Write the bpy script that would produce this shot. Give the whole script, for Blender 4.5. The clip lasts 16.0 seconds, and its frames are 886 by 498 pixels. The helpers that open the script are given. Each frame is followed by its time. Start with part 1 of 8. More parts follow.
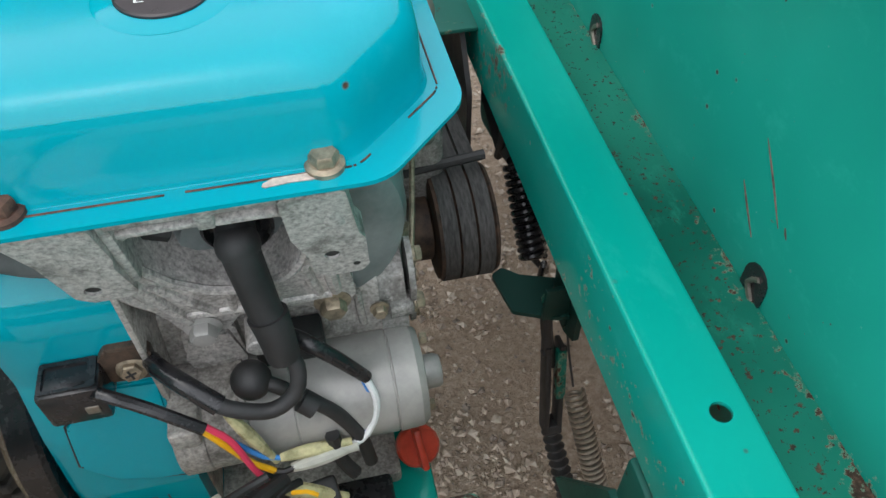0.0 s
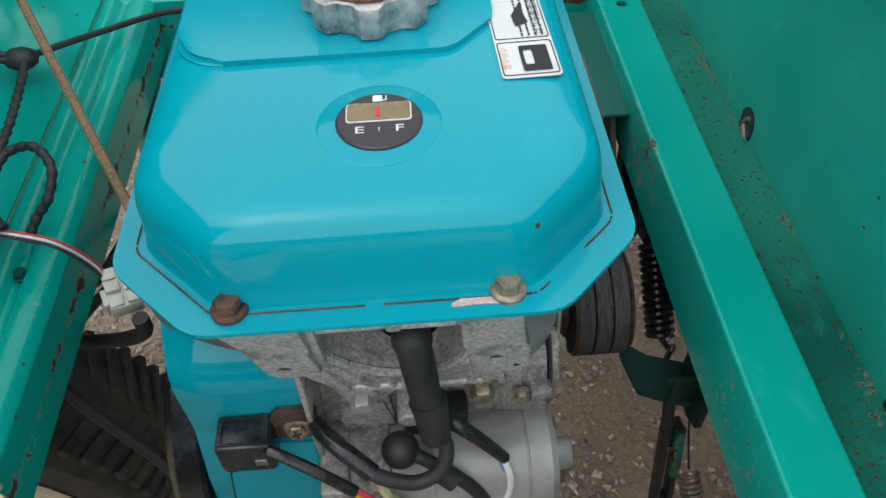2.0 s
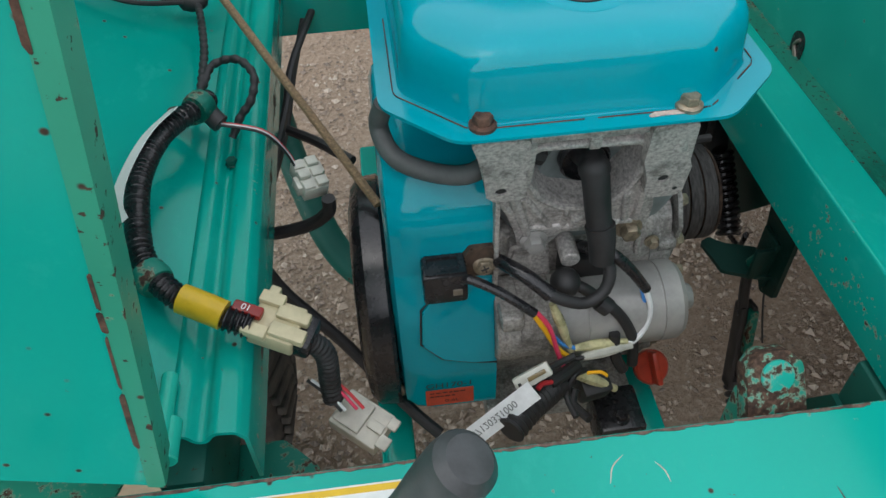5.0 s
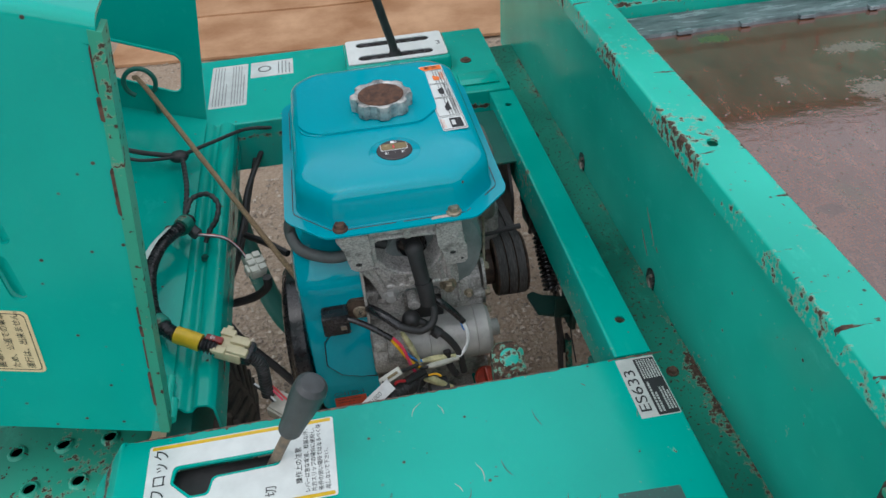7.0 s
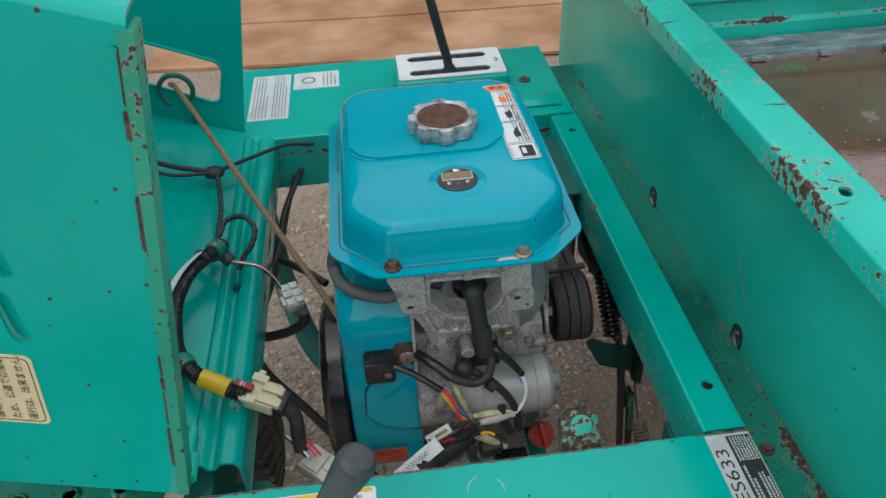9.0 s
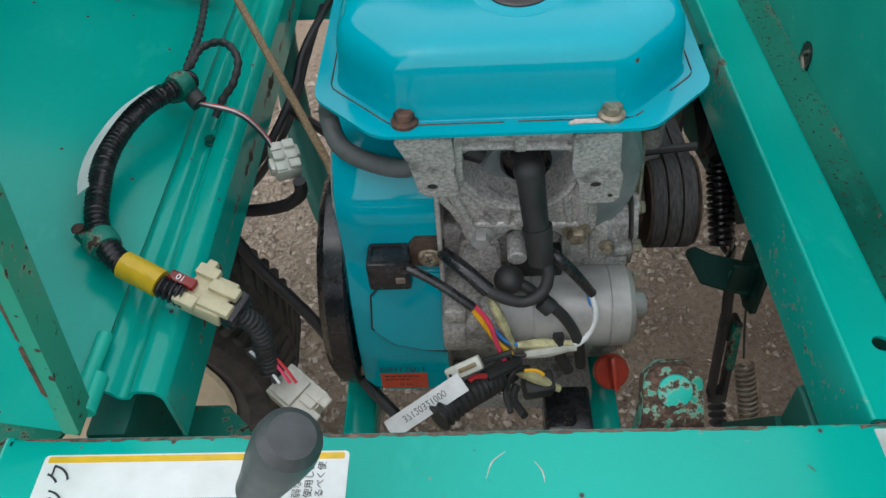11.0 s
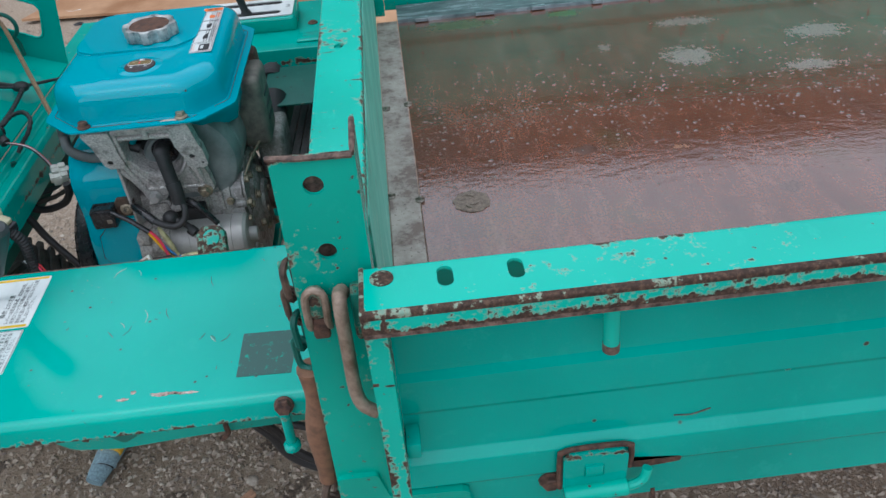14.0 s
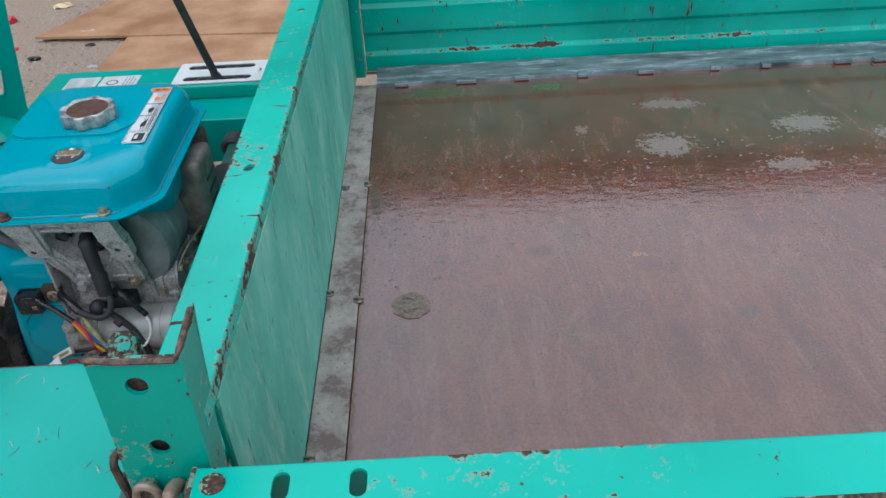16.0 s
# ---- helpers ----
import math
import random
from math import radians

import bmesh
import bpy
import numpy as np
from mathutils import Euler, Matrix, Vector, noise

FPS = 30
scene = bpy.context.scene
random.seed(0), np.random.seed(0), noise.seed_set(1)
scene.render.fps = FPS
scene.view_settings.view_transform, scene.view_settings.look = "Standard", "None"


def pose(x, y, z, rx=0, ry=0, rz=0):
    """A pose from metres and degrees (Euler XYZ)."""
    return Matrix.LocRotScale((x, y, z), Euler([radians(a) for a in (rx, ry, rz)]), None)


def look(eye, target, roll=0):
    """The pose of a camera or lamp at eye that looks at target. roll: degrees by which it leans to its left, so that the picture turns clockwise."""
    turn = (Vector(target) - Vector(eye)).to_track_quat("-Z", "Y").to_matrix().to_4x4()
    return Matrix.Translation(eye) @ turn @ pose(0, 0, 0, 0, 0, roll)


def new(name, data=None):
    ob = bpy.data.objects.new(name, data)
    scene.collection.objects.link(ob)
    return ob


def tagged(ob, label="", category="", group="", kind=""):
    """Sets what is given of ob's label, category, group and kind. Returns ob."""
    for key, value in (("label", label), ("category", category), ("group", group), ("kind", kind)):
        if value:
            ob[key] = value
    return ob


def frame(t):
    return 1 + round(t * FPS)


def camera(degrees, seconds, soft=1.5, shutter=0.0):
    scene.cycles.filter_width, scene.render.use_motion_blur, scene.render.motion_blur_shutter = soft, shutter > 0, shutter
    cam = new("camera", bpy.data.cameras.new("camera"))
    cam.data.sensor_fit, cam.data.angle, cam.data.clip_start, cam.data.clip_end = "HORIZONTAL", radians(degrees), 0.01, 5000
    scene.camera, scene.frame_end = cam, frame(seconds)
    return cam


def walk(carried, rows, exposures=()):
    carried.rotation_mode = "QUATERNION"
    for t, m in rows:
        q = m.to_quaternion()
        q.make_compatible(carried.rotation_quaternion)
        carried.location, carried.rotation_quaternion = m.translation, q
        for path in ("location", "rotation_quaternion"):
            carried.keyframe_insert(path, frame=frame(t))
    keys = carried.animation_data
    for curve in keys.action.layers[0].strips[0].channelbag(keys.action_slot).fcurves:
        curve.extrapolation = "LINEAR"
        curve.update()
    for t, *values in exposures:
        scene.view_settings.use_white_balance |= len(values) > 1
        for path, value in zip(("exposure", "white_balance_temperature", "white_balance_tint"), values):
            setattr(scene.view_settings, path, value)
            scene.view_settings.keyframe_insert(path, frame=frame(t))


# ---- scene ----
cam = camera(59.9, 16.0)
PATH = [
    (0, (-0.192, -0.169, 1.056), (0.093, 1.108, -0.456), -0.2),
    (0.5, (-0.196, -0.152, 1.092), (0.025, 1.136, -0.422), 2.0),
    (1, (-0.202, -0.132, 1.101), (-0.074, 1.169, -0.413), -0.1),
    (1.5, (-0.229, -0.111, 1.135), (-0.159, 1.222, -0.354), -1.8),
    (2, (-0.229, -0.143, 1.118), (-0.18, 1.188, -0.374), -2.5),
    (2.5, (-0.249, -0.173, 1.11), (-0.206, 1.159, -0.381), -3.0),
    (3, (-0.298, -0.189, 1.11), (-0.261, 1.148, -0.377), -3.1),
    (3.5, (-0.323, -0.201, 1.088), (-0.29, 1.141, -0.395), -3.3),
    (4, (-0.359, -0.21, 1.052), (-0.312, 1.136, -0.427), -4.3),
    (4.2, (-0.37, -0.223, 1.048), (-0.3, 1.133, -0.42), -4.3),
    (6.3, (-0.405, -0.518, 1.337), (-0.234, 0.924, -0.037), -1.4),
    (6.5, (-0.394, -0.554, 1.354), (-0.22, 0.912, 0.006), -2.3),
    (7, (-0.301, -0.654, 1.378), (-0.105, 0.881, 0.111), -4.2),
    (7.5, (-0.19, -0.825, 1.347), (0.016, 0.742, 0.12), -4.8),
    (8, (-0.138, -0.889, 1.341), (0.087, 0.672, 0.11), -3.0),
    (8.5, (-0.268, -0.729, 1.337), (-0.083, 0.842, 0.113), -1.7),
    (8.7, (-0.333, -0.643, 1.34), (-0.162, 0.932, 0.118), -2.2),
    (11, (-0.281, -0.324, 1.136), (-0.371, 1.042, -0.323), -4.4),
    (11.5, (-0.304, -0.498, 1.176), (-0.428, 0.937, -0.212), -6.6),
    (12, (-0.292, -0.66, 1.207), (-0.403, 0.789, -0.167), -7.9),
    (12.5, (-0.143, -0.815, 1.214), (-0.22, 0.654, -0.141), -7.5),
    (13, (0.048, -0.987, 1.231), (0.045, 0.518, -0.086), -6.8),
    (13.5, (0.108, -1.014, 1.273), (0.148, 0.524, -0.004), -6.2),
    (14, (0.132, -0.941, 1.318), (0.199, 0.643, 0.099), -4.9),
    (14.5, (0.169, -0.826, 1.326), (0.251, 0.764, 0.115), 0.5),
    (15, (0.167, -0.775, 1.365), (0.222, 0.823, 0.163), 0.1),
    (15.5, (0.188, -0.765, 1.385), (0.216, 0.835, 0.185), -1.6),
    (16, (0.284, -0.815, 1.4), (0.287, 0.788, 0.204), -3.0),
]
walk(cam, [(t, look(eye, target, roll)) for t, eye, target, roll in PATH],
     [(0.0, 0.45, 6500, 10), (0.8, 0.12, 6500, 10), (4.2, 0.08, 6500, 10), (6.5, -0.2, 6350, 10), (8.7, -0.2, 6300, 10), (11.0, 0.08, 6400, 10), (11.6, -0.1, 6400, 10), (12.5, -0.30, 6300, 10), (13.0, 0.0, 6100, 10), (13.4, 0.03, 5900, 10), (14.0, -0.05, 5900, 10), (16.0, -0.1, 5900, 10)])

# ---- light ----
world = bpy.data.worlds.new("overcast_sky")
scene.world = world
world.use_nodes = True
wn, wl = world.node_tree.nodes, world.node_tree.links
wn.clear()
sky = wn.new("ShaderNodeTexSky")
sky.sky_type = "NISHITA"
sky.sun_disc = False
sky.sun_elevation, sky.sun_rotation = radians(70), radians(232)
sky.air_density, sky.dust_density, sky.ozone_density = 1.2, 1.2, 1.0
grey = wn.new("ShaderNodeHueSaturation")
grey.inputs["Saturation"].default_value = 0.22
back = wn.new("ShaderNodeBackground")
back.inputs["Strength"].default_value = 0.31
wout = wn.new("ShaderNodeOutputWorld")
wl.new(sky.outputs[0], grey.inputs["Color"])
wl.new(grey.outputs[0], back.inputs["Color"])
wl.new(back.outputs[0], wout.inputs[0])
sun = new("sun", bpy.data.lights.new("sun", "SUN"))
sun.data.energy, sun.data.angle, sun.data.color = 0.5, radians(150), (1.0, 0.97, 0.94)
sun.matrix_world = look((-1.8, -1.4, 6.4), (0, 0, 0))


# ---- materials ----
def material(name, rough=0.5, metal=0.0):
    m = bpy.data.materials.new(name)
    m.use_nodes = True
    b = m.node_tree.nodes["Principled BSDF"]
    b.inputs["Roughness"].default_value, b.inputs["Metallic"].default_value = rough, metal
    return m, m.node_tree.nodes, m.node_tree.links, b


def node(ns, kind, **values):
    n = ns.new(kind)
    for key, value in values.items():
        n.inputs[key.replace("_", " ")].default_value = value
    return n


def fractal(ns, ls, scale, detail=6.0, rough=0.6, stretch=None, distort=0.0):
    """A noise in object space, in metres."""
    co = ns.new("ShaderNodeTexCoord")
    n = node(ns, "ShaderNodeTexNoise", Scale=scale, Detail=detail, Roughness=rough, Distortion=distort)
    if stretch:
        mp = ns.new("ShaderNodeMapping")
        mp.inputs["Scale"].default_value = stretch
        ls.new(co.outputs["Object"], mp.inputs["Vector"])
        ls.new(mp.outputs[0], n.inputs["Vector"])
    else:
        ls.new(co.outputs["Object"], n.inputs["Vector"])
    return n.outputs["Fac"]


def ramp(ns, ls, fac, stops):
    r = ns.new("ShaderNodeValToRGB")
    while len(r.color_ramp.elements) < len(stops):
        r.color_ramp.elements.new(0.5)
    for e, (p, c) in zip(r.color_ramp.elements, stops):
        e.position, e.color = p, (*c, 1) if len(c) == 3 else c
    ls.new(fac, r.inputs[0])
    return r.outputs[0]


def blend(ns, ls, fac, a, b, kind="MIX"):
    m = ns.new("ShaderNodeMix")
    m.data_type, m.blend_type = "RGBA", kind
    for socket, v in ((m.inputs[0], fac), (m.inputs[6], a), (m.inputs[7], b)):
        if isinstance(v, (int, float)):
            socket.default_value = v
        elif isinstance(v, tuple):
            socket.default_value = (*v, 1)
        else:
            ls.new(v, socket)
    return m.outputs[2]


def times(ns, ls, a, b):
    m = ns.new("ShaderNodeMath")
    m.operation = "MULTIPLY"
    for socket, v in ((m.inputs[0], a), (m.inputs[1], b)):
        if isinstance(v, (int, float)):
            socket.default_value = v
        else:
            ls.new(v, socket)
    return m.outputs[0]


def relief(ns, ls, b, height, strength=0.3, distance=0.001):
    bump = node(ns, "ShaderNodeBump", Strength=strength, Distance=distance)
    ls.new(height, bump.inputs["Height"])
    ls.new(bump.outputs[0], b.inputs["Normal"])


RUST = ((0.3, (0.022, 0.015, 0.012)), (0.5, (0.055, 0.032, 0.022)), (0.72, (0.13, 0.078, 0.052)))
BW = ((0.0, 0.0, 0.0), (1.0, 1.0, 1.0))


def paint(name, colour, rough=0.15, rust=0.62, spots=0.70, scratch=0.0, fade=0.12, bands=(), grit=110.0, gloss=0.32, speck=0.60, pins=46.0, rim=0.014, streak=0.0):
    """Old paint: faded in patches, chipped to rust in blotches and small spots. Higher thresholds mean less rust.
    bands: worn edges, as (axis, place, width, gain)."""
    m, ns, ls, b = material(name, rough)
    big = fractal(ns, ls, 9.0, 8.0, 0.62)
    fine = fractal(ns, ls, grit, 5.0, 0.65)
    grain = fractal(ns, ls, 700.0, 2.0, 0.5)
    cloud = fractal(ns, ls, 3.0, 3.0, 0.5)
    light = tuple(min(1.0, c * (1 + fade) + 0.05 * fade) for c in colour)
    dark = tuple(c * (1 - fade) for c in colour)
    col = ramp(ns, ls, cloud, ((0.35, dark), (0.65, light)))
    mixed = blend(ns, ls, 0.45, big, fine)
    if bands:
        co = ns.new("ShaderNodeTexCoord")
        sep = ns.new("ShaderNodeSeparateXYZ")
        ls.new(co.outputs["Object"], sep.inputs[0])
        for axis, place, width, gain in bands:
            off = ns.new("ShaderNodeMath")
            off.operation = "SUBTRACT"
            ls.new(sep.outputs[axis], off.inputs[0])
            off.inputs[1].default_value = place
            size = ns.new("ShaderNodeMath")
            size.operation = "ABSOLUTE"
            ls.new(off.outputs[0], size.inputs[0])
            rise = node(ns, "ShaderNodeMapRange", From_Min=0.0, From_Max=width, To_Min=gain, To_Max=0.0)
            ls.new(size.outputs[0], rise.inputs["Value"])
            add = ns.new("ShaderNodeMath")
            ls.new(mixed, add.inputs[0])
            ls.new(rise.outputs[0], add.inputs[1])
            mixed = add.outputs[0]
    blot = ramp(ns, ls, mixed, ((rust, BW[0]), (rust + 0.025, BW[1])))
    dots = ramp(ns, ls, fine, ((spots, BW[0]), (spots + 0.02, BW[1])))
    mask = blend(ns, ls, 1.0, blot, dots, "LIGHTEN")
    if scratch:
        scr = fractal(ns, ls, 60.0, 4.0, 0.6, stretch=(0.25, 1.6, 1.0))
        mask = blend(ns, ls, 1.0, mask, ramp(ns, ls, scr, ((scratch, BW[0]), (scratch + 0.02, BW[1]))), "LIGHTEN")
    if streak:
        run = fractal(ns, ls, 80.0, 5.0, 0.65, stretch=(1.0, 1.0, 0.2))
        mask = blend(ns, ls, 1.0, mask, ramp(ns, ls, run, ((streak, BW[0]), (streak + 0.02, BW[1]))), "LIGHTEN")
    rusty = ramp(ns, ls, fractal(ns, ls, 260.0, 4.0), RUST)
    b.inputs["Specular IOR Level"].default_value = gloss
    # pale scuffs and pin-head rust specks
    scuff = ramp(ns, ls, fractal(ns, ls, 34.0, 7.0, 0.72, stretch=(1.0, 0.55, 0.8)), ((0.56, BW[0]), (0.68, BW[1])))
    pale = tuple(min(1.0, c * 1.12 + 0.02) for c in colour)
    col = blend(ns, ls, times(ns, ls, scuff, 0.22 + 1.2 * fade), col, pale)
    co2 = ns.new("ShaderNodeTexCoord")
    pin = node(ns, "ShaderNodeTexVoronoi", Scale=pins)
    ls.new(co2.outputs["Object"], pin.inputs["Vector"])
    gate = ramp(ns, ls, pin.outputs["Color"], ((speck, BW[0]), (speck + 0.02, BW[1])))
    dotty = ramp(ns, ls, pin.outputs["Distance"], ((0.055, BW[1]), (0.11, BW[0])))
    mask = blend(ns, ls, 1.0, mask, times(ns, ls, dotty, gate), "LIGHTEN")
    halo = ramp(ns, ls, mixed, ((rust - rim, BW[0]), (rust - 0.002, BW[1])))
    col = blend(ns, ls, times(ns, ls, halo, 0.4), col, (0.38, 0.36, 0.25))
    ls.new(blend(ns, ls, mask, col, rusty), b.inputs["Base Color"])
    ls.new(ramp(ns, ls, mask, ((0.0, (rough,) * 3), (1.0, (0.85,) * 3))), b.inputs["Roughness"])
    h = blend(ns, ls, 0.5, mask, grain)
    relief(ns, ls, b, h, 0.14, 0.0006)
    return m


def plain(name, colour, rough=0.5, metal=0.0, vary=0.2, scale=40.0, bump=0.2, depth=0.0006, other=None, stretch=None):
    m, ns, ls, b = material(name, rough, metal)
    n = fractal(ns, ls, scale, 6.0, 0.65, stretch)
    a = tuple(c * (1 - vary) for c in colour)
    z = other or tuple(min(1.0, c * (1 + vary)) for c in colour)
    ls.new(ramp(ns, ls, n, ((0.35, a), (0.65, z))), b.inputs["Base Color"])
    f = fractal(ns, ls, scale * 9, 3.0)
    ls.new(ramp(ns, ls, n, ((0.3, (max(0.0, rough - 0.1),) * 3), (0.7, (min(1.0, rough + 0.12),) * 3))), b.inputs["Roughness"])
    if bump:
        relief(ns, ls, b, f, bump, depth)
    return m


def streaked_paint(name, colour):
    """Pale chalky paint with short upright rust streaks and pale rubbed patches."""
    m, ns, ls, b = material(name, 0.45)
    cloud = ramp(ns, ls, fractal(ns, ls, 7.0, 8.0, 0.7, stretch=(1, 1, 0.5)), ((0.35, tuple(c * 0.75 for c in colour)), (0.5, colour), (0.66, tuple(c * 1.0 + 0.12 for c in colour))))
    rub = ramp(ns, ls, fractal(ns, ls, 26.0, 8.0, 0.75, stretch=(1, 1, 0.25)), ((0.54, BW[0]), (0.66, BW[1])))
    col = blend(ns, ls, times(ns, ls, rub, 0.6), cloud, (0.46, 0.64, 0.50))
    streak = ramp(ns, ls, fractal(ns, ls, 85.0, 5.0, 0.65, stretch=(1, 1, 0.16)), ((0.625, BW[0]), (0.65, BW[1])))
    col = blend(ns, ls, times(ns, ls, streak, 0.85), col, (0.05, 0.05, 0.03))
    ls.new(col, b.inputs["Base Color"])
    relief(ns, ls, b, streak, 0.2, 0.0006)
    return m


def casting(name, colour, grime=0.56):
    """Sand-cast aluminium: grainy skin, pale oxide specks, dark oily grime in patches."""
    m, ns, ls, b = material(name, 0.5, 0.25)
    skin = fractal(ns, ls, 330.0, 5.0, 0.7)
    blot = fractal(ns, ls, 42.0, 7.0, 0.68)
    col = ramp(ns, ls, skin, ((0.30, tuple(c * 0.45 for c in colour)), (0.5, colour), (0.70, tuple(min(1.0, c * 1.55) for c in colour))))
    dark = ramp(ns, ls, blot, ((grime - 0.10, BW[0]), (grime + 0.06, BW[1])))
    col = blend(ns, ls, times(ns, ls, dark, 0.72), col, (0.085, 0.078, 0.068))
    pale = ramp(ns, ls, fractal(ns, ls, 120.0, 6.0, 0.7), ((0.60, BW[0]), (0.66, BW[1])))
    col = blend(ns, ls, times(ns, ls, pale, 0.6), col, (0.52, 0.50, 0.47))
    ls.new(col, b.inputs["Base Color"])
    ls.new(ramp(ns, ls, blot, ((0.4, (0.42,) * 3), (0.65, (0.66,) * 3))), b.inputs["Roughness"])
    relief(ns, ls, b, blend(ns, ls, 0.5, skin, fractal(ns, ls, 150.0, 4.0, 0.6)), 0.75, 0.0016)
    return m


GREEN = (0.0, 0.34, 0.275)
green = paint("green_paint", GREEN, 0.13, 0.645, 0.695, bands=((1, -0.064, 0.005, 0.13), (2, 0.653, 0.013, 0.17), (0, 0.018, 0.012, 0.10)))
green_post = paint("green_paint_post", (0.0, 0.29, 0.215), 0.22, 0.610, 0.655, fade=0.2, speck=0.4, rim=0.02, bands=((2, 1.018, 0.007, 0.20), (0, 0.0915, 0.008, 0.05), (0, 0.0225, 0.008, 0.05), (2, 0.56, 0.012, 0.1)))
green_clean = paint("green_paint_clean", GREEN, 0.16, 0.70, 0.735, speck=0.70)
green_rail = paint("green_paint_rail", GREEN, 0.14, 0.68, 0.72, bands=((0, -0.026, 0.006, 0.10), (0, 0.019, 0.006, 0.10)))
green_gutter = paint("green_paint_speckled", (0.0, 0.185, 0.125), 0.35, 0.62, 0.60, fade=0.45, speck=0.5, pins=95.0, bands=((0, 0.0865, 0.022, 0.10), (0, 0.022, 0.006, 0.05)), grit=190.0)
green_flange = paint("green_paint_scratched", (0.01, 0.42, 0.32), 0.2, 0.612, 0.665, scratch=0.672, fade=0.2, speck=0.4, rim=0.028, bands=((0, 0.0375, 0.006, 0.065), (0, 0.092, 0.006, 0.10)))
# much darker green for low frame parts and small fittings
green_dark = paint("green_paint_dark", (0.0, 0.10, 0.075), 0.5, 0.62, 0.66, fade=0.4)
green_wall = paint("green_paint_wall", (0.01, 0.36, 0.27), 0.24, 0.66, 0.70, fade=0.15, bands=((2, 0.60, 0.03, 0.07), (2, 0.63, 0.006, 0.07)))
# near-black green: the engine bay's shade put into the paint
green_near_black = paint("green_paint_near_black", (0.0, 0.045, 0.034), 0.55, 0.62, 0.66, fade=0.4)
green_worn = paint("green_paint_worn", (0.0, 0.17, 0.12), 0.45, 0.54, 0.6, fade=0.4)
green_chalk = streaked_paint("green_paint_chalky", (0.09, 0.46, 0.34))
teal = paint("teal_engine_paint", (0.0, 0.31, 0.39), 0.05, 0.80, 0.80, fade=0.03, gloss=0.32, speck=0.86)
# brace paint: rust specks, plus the dark under the fender put into the colour
green_brace = paint("green_paint_darker", (0.0, 0.28, 0.22), 0.3, 0.60, 0.66, fade=0.3, speck=0.4)
rust_mat = plain("rusted_steel", (0.055, 0.027, 0.020), 0.75, 0.1, 0.5, 120, 0.5, other=(0.145, 0.075, 0.050))
edge_rust = plain("dark_edge_rust", (0.06, 0.034, 0.026), 0.65, 0.1, 0.5, 150, 0.6, other=(0.20, 0.13, 0.10))
steel = plain("worn_steel", (0.30, 0.27, 0.23), 0.42, 0.8, 0.35, 90, 0.3)
zinc = plain("zinc_bolt", (0.30, 0.25, 0.18), 0.45, 0.6, 0.4, 150, 0.3)
castalu = casting("cast_aluminium", (0.47, 0.45, 0.43), 0.62)
alu_grey = plain("silver_painted_aluminium", (0.33, 0.325, 0.31), 0.4, 0.15, 0.18, 30, 0.2, other=(0.40, 0.39, 0.37))
alu_dirty = casting("oily_cast_aluminium", (0.38, 0.36, 0.335), 0.60)
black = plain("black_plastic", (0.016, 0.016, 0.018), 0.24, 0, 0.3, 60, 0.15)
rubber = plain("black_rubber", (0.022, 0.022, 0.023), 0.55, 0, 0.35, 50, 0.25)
grey_rubber = plain("grey_rubber_hose", (0.10, 0.105, 0.105), 0.6, 0, 0.2, 60, 0.2)
belt_mat = plain("belt_fabric", (0.04, 0.039, 0.039), 0.75, 0, 0.5, 80, 0.5, 0.0008, other=(0.085, 0.083, 0.08), stretch=(6, 1, 1))
tyre_mat = plain("tyre_rubber", (0.03, 0.029, 0.028), 0.8, 0, 0.4, 30, 0.4, 0.001, other=(0.075, 0.065, 0.055))
cream = plain("cream_rim_paint", (0.62, 0.52, 0.36), 0.5, 0, 0.2, 12, 0.1)
white_lab = plain("white_sticker", (0.62, 0.65, 0.63), 0.4, 0, 0.08, 25, 0.05)
paper_cream = plain("cream_sticker", (0.70, 0.55, 0.32), 0.4, 0, 0.08, 25, 0.05)
silver_lab = plain("silver_sticker", (0.50, 0.52, 0.50), 0.35, 0.2, 0.12, 40, 0.05)
yellow = plain("yellow_tape", (0.62, 0.40, 0.015), 0.4, 0, 0.1, 60, 0.1)
red_lab = plain("red_sticker", (0.55, 0.07, 0.03), 0.45, 0, 0.2, 50, 0.05)
orange_lab = plain("orange_print", (0.75, 0.16, 0.02), 0.45, 0, 0.1, 50, 0.0)
blue_lab = plain("blue_print", (0.10, 0.45, 0.75), 0.45, 0, 0.1, 50, 0.0)
ink = plain("black_print", (0.015, 0.016, 0.018), 0.5, 0, 0.1, 50, 0.0)
grey_print = plain("grey_print", (0.13, 0.14, 0.14), 0.5, 0, 0.2, 50, 0.0)
white_print = plain("white_print", (0.75, 0.76, 0.75), 0.5, 0, 0.05, 50, 0.0)
ivory = plain("ivory_connector_plastic", (0.52, 0.46, 0.29), 0.42, 0, 0.12, 60, 0.1)
clear_grey = plain("milky_connector_plastic", (0.50, 0.50, 0.44), 0.35, 0, 0.15, 60, 0.1)
red_plastic = plain("red_plastic", (0.45, 0.05, 0.025), 0.35, 0, 0.2, 60, 0.1)
wire_red = plain("red_wire", (0.60, 0.03, 0.04), 0.4, 0, 0.1, 60, 0.0)
wire_pink = plain("pink_wire", (0.75, 0.05, 0.12), 0.4, 0, 0.1, 60, 0.0)
wire_yellow = plain("yellow_wire", (0.80, 0.42, 0.01), 0.4, 0, 0.1, 60, 0.0)
wire_blue = plain("blue_wire", (0.05, 0.25, 0.65), 0.4, 0, 0.1, 60, 0.0)
wire_white = plain("white_wire", (0.72, 0.74, 0.74), 0.4, 0, 0.1, 60, 0.0)
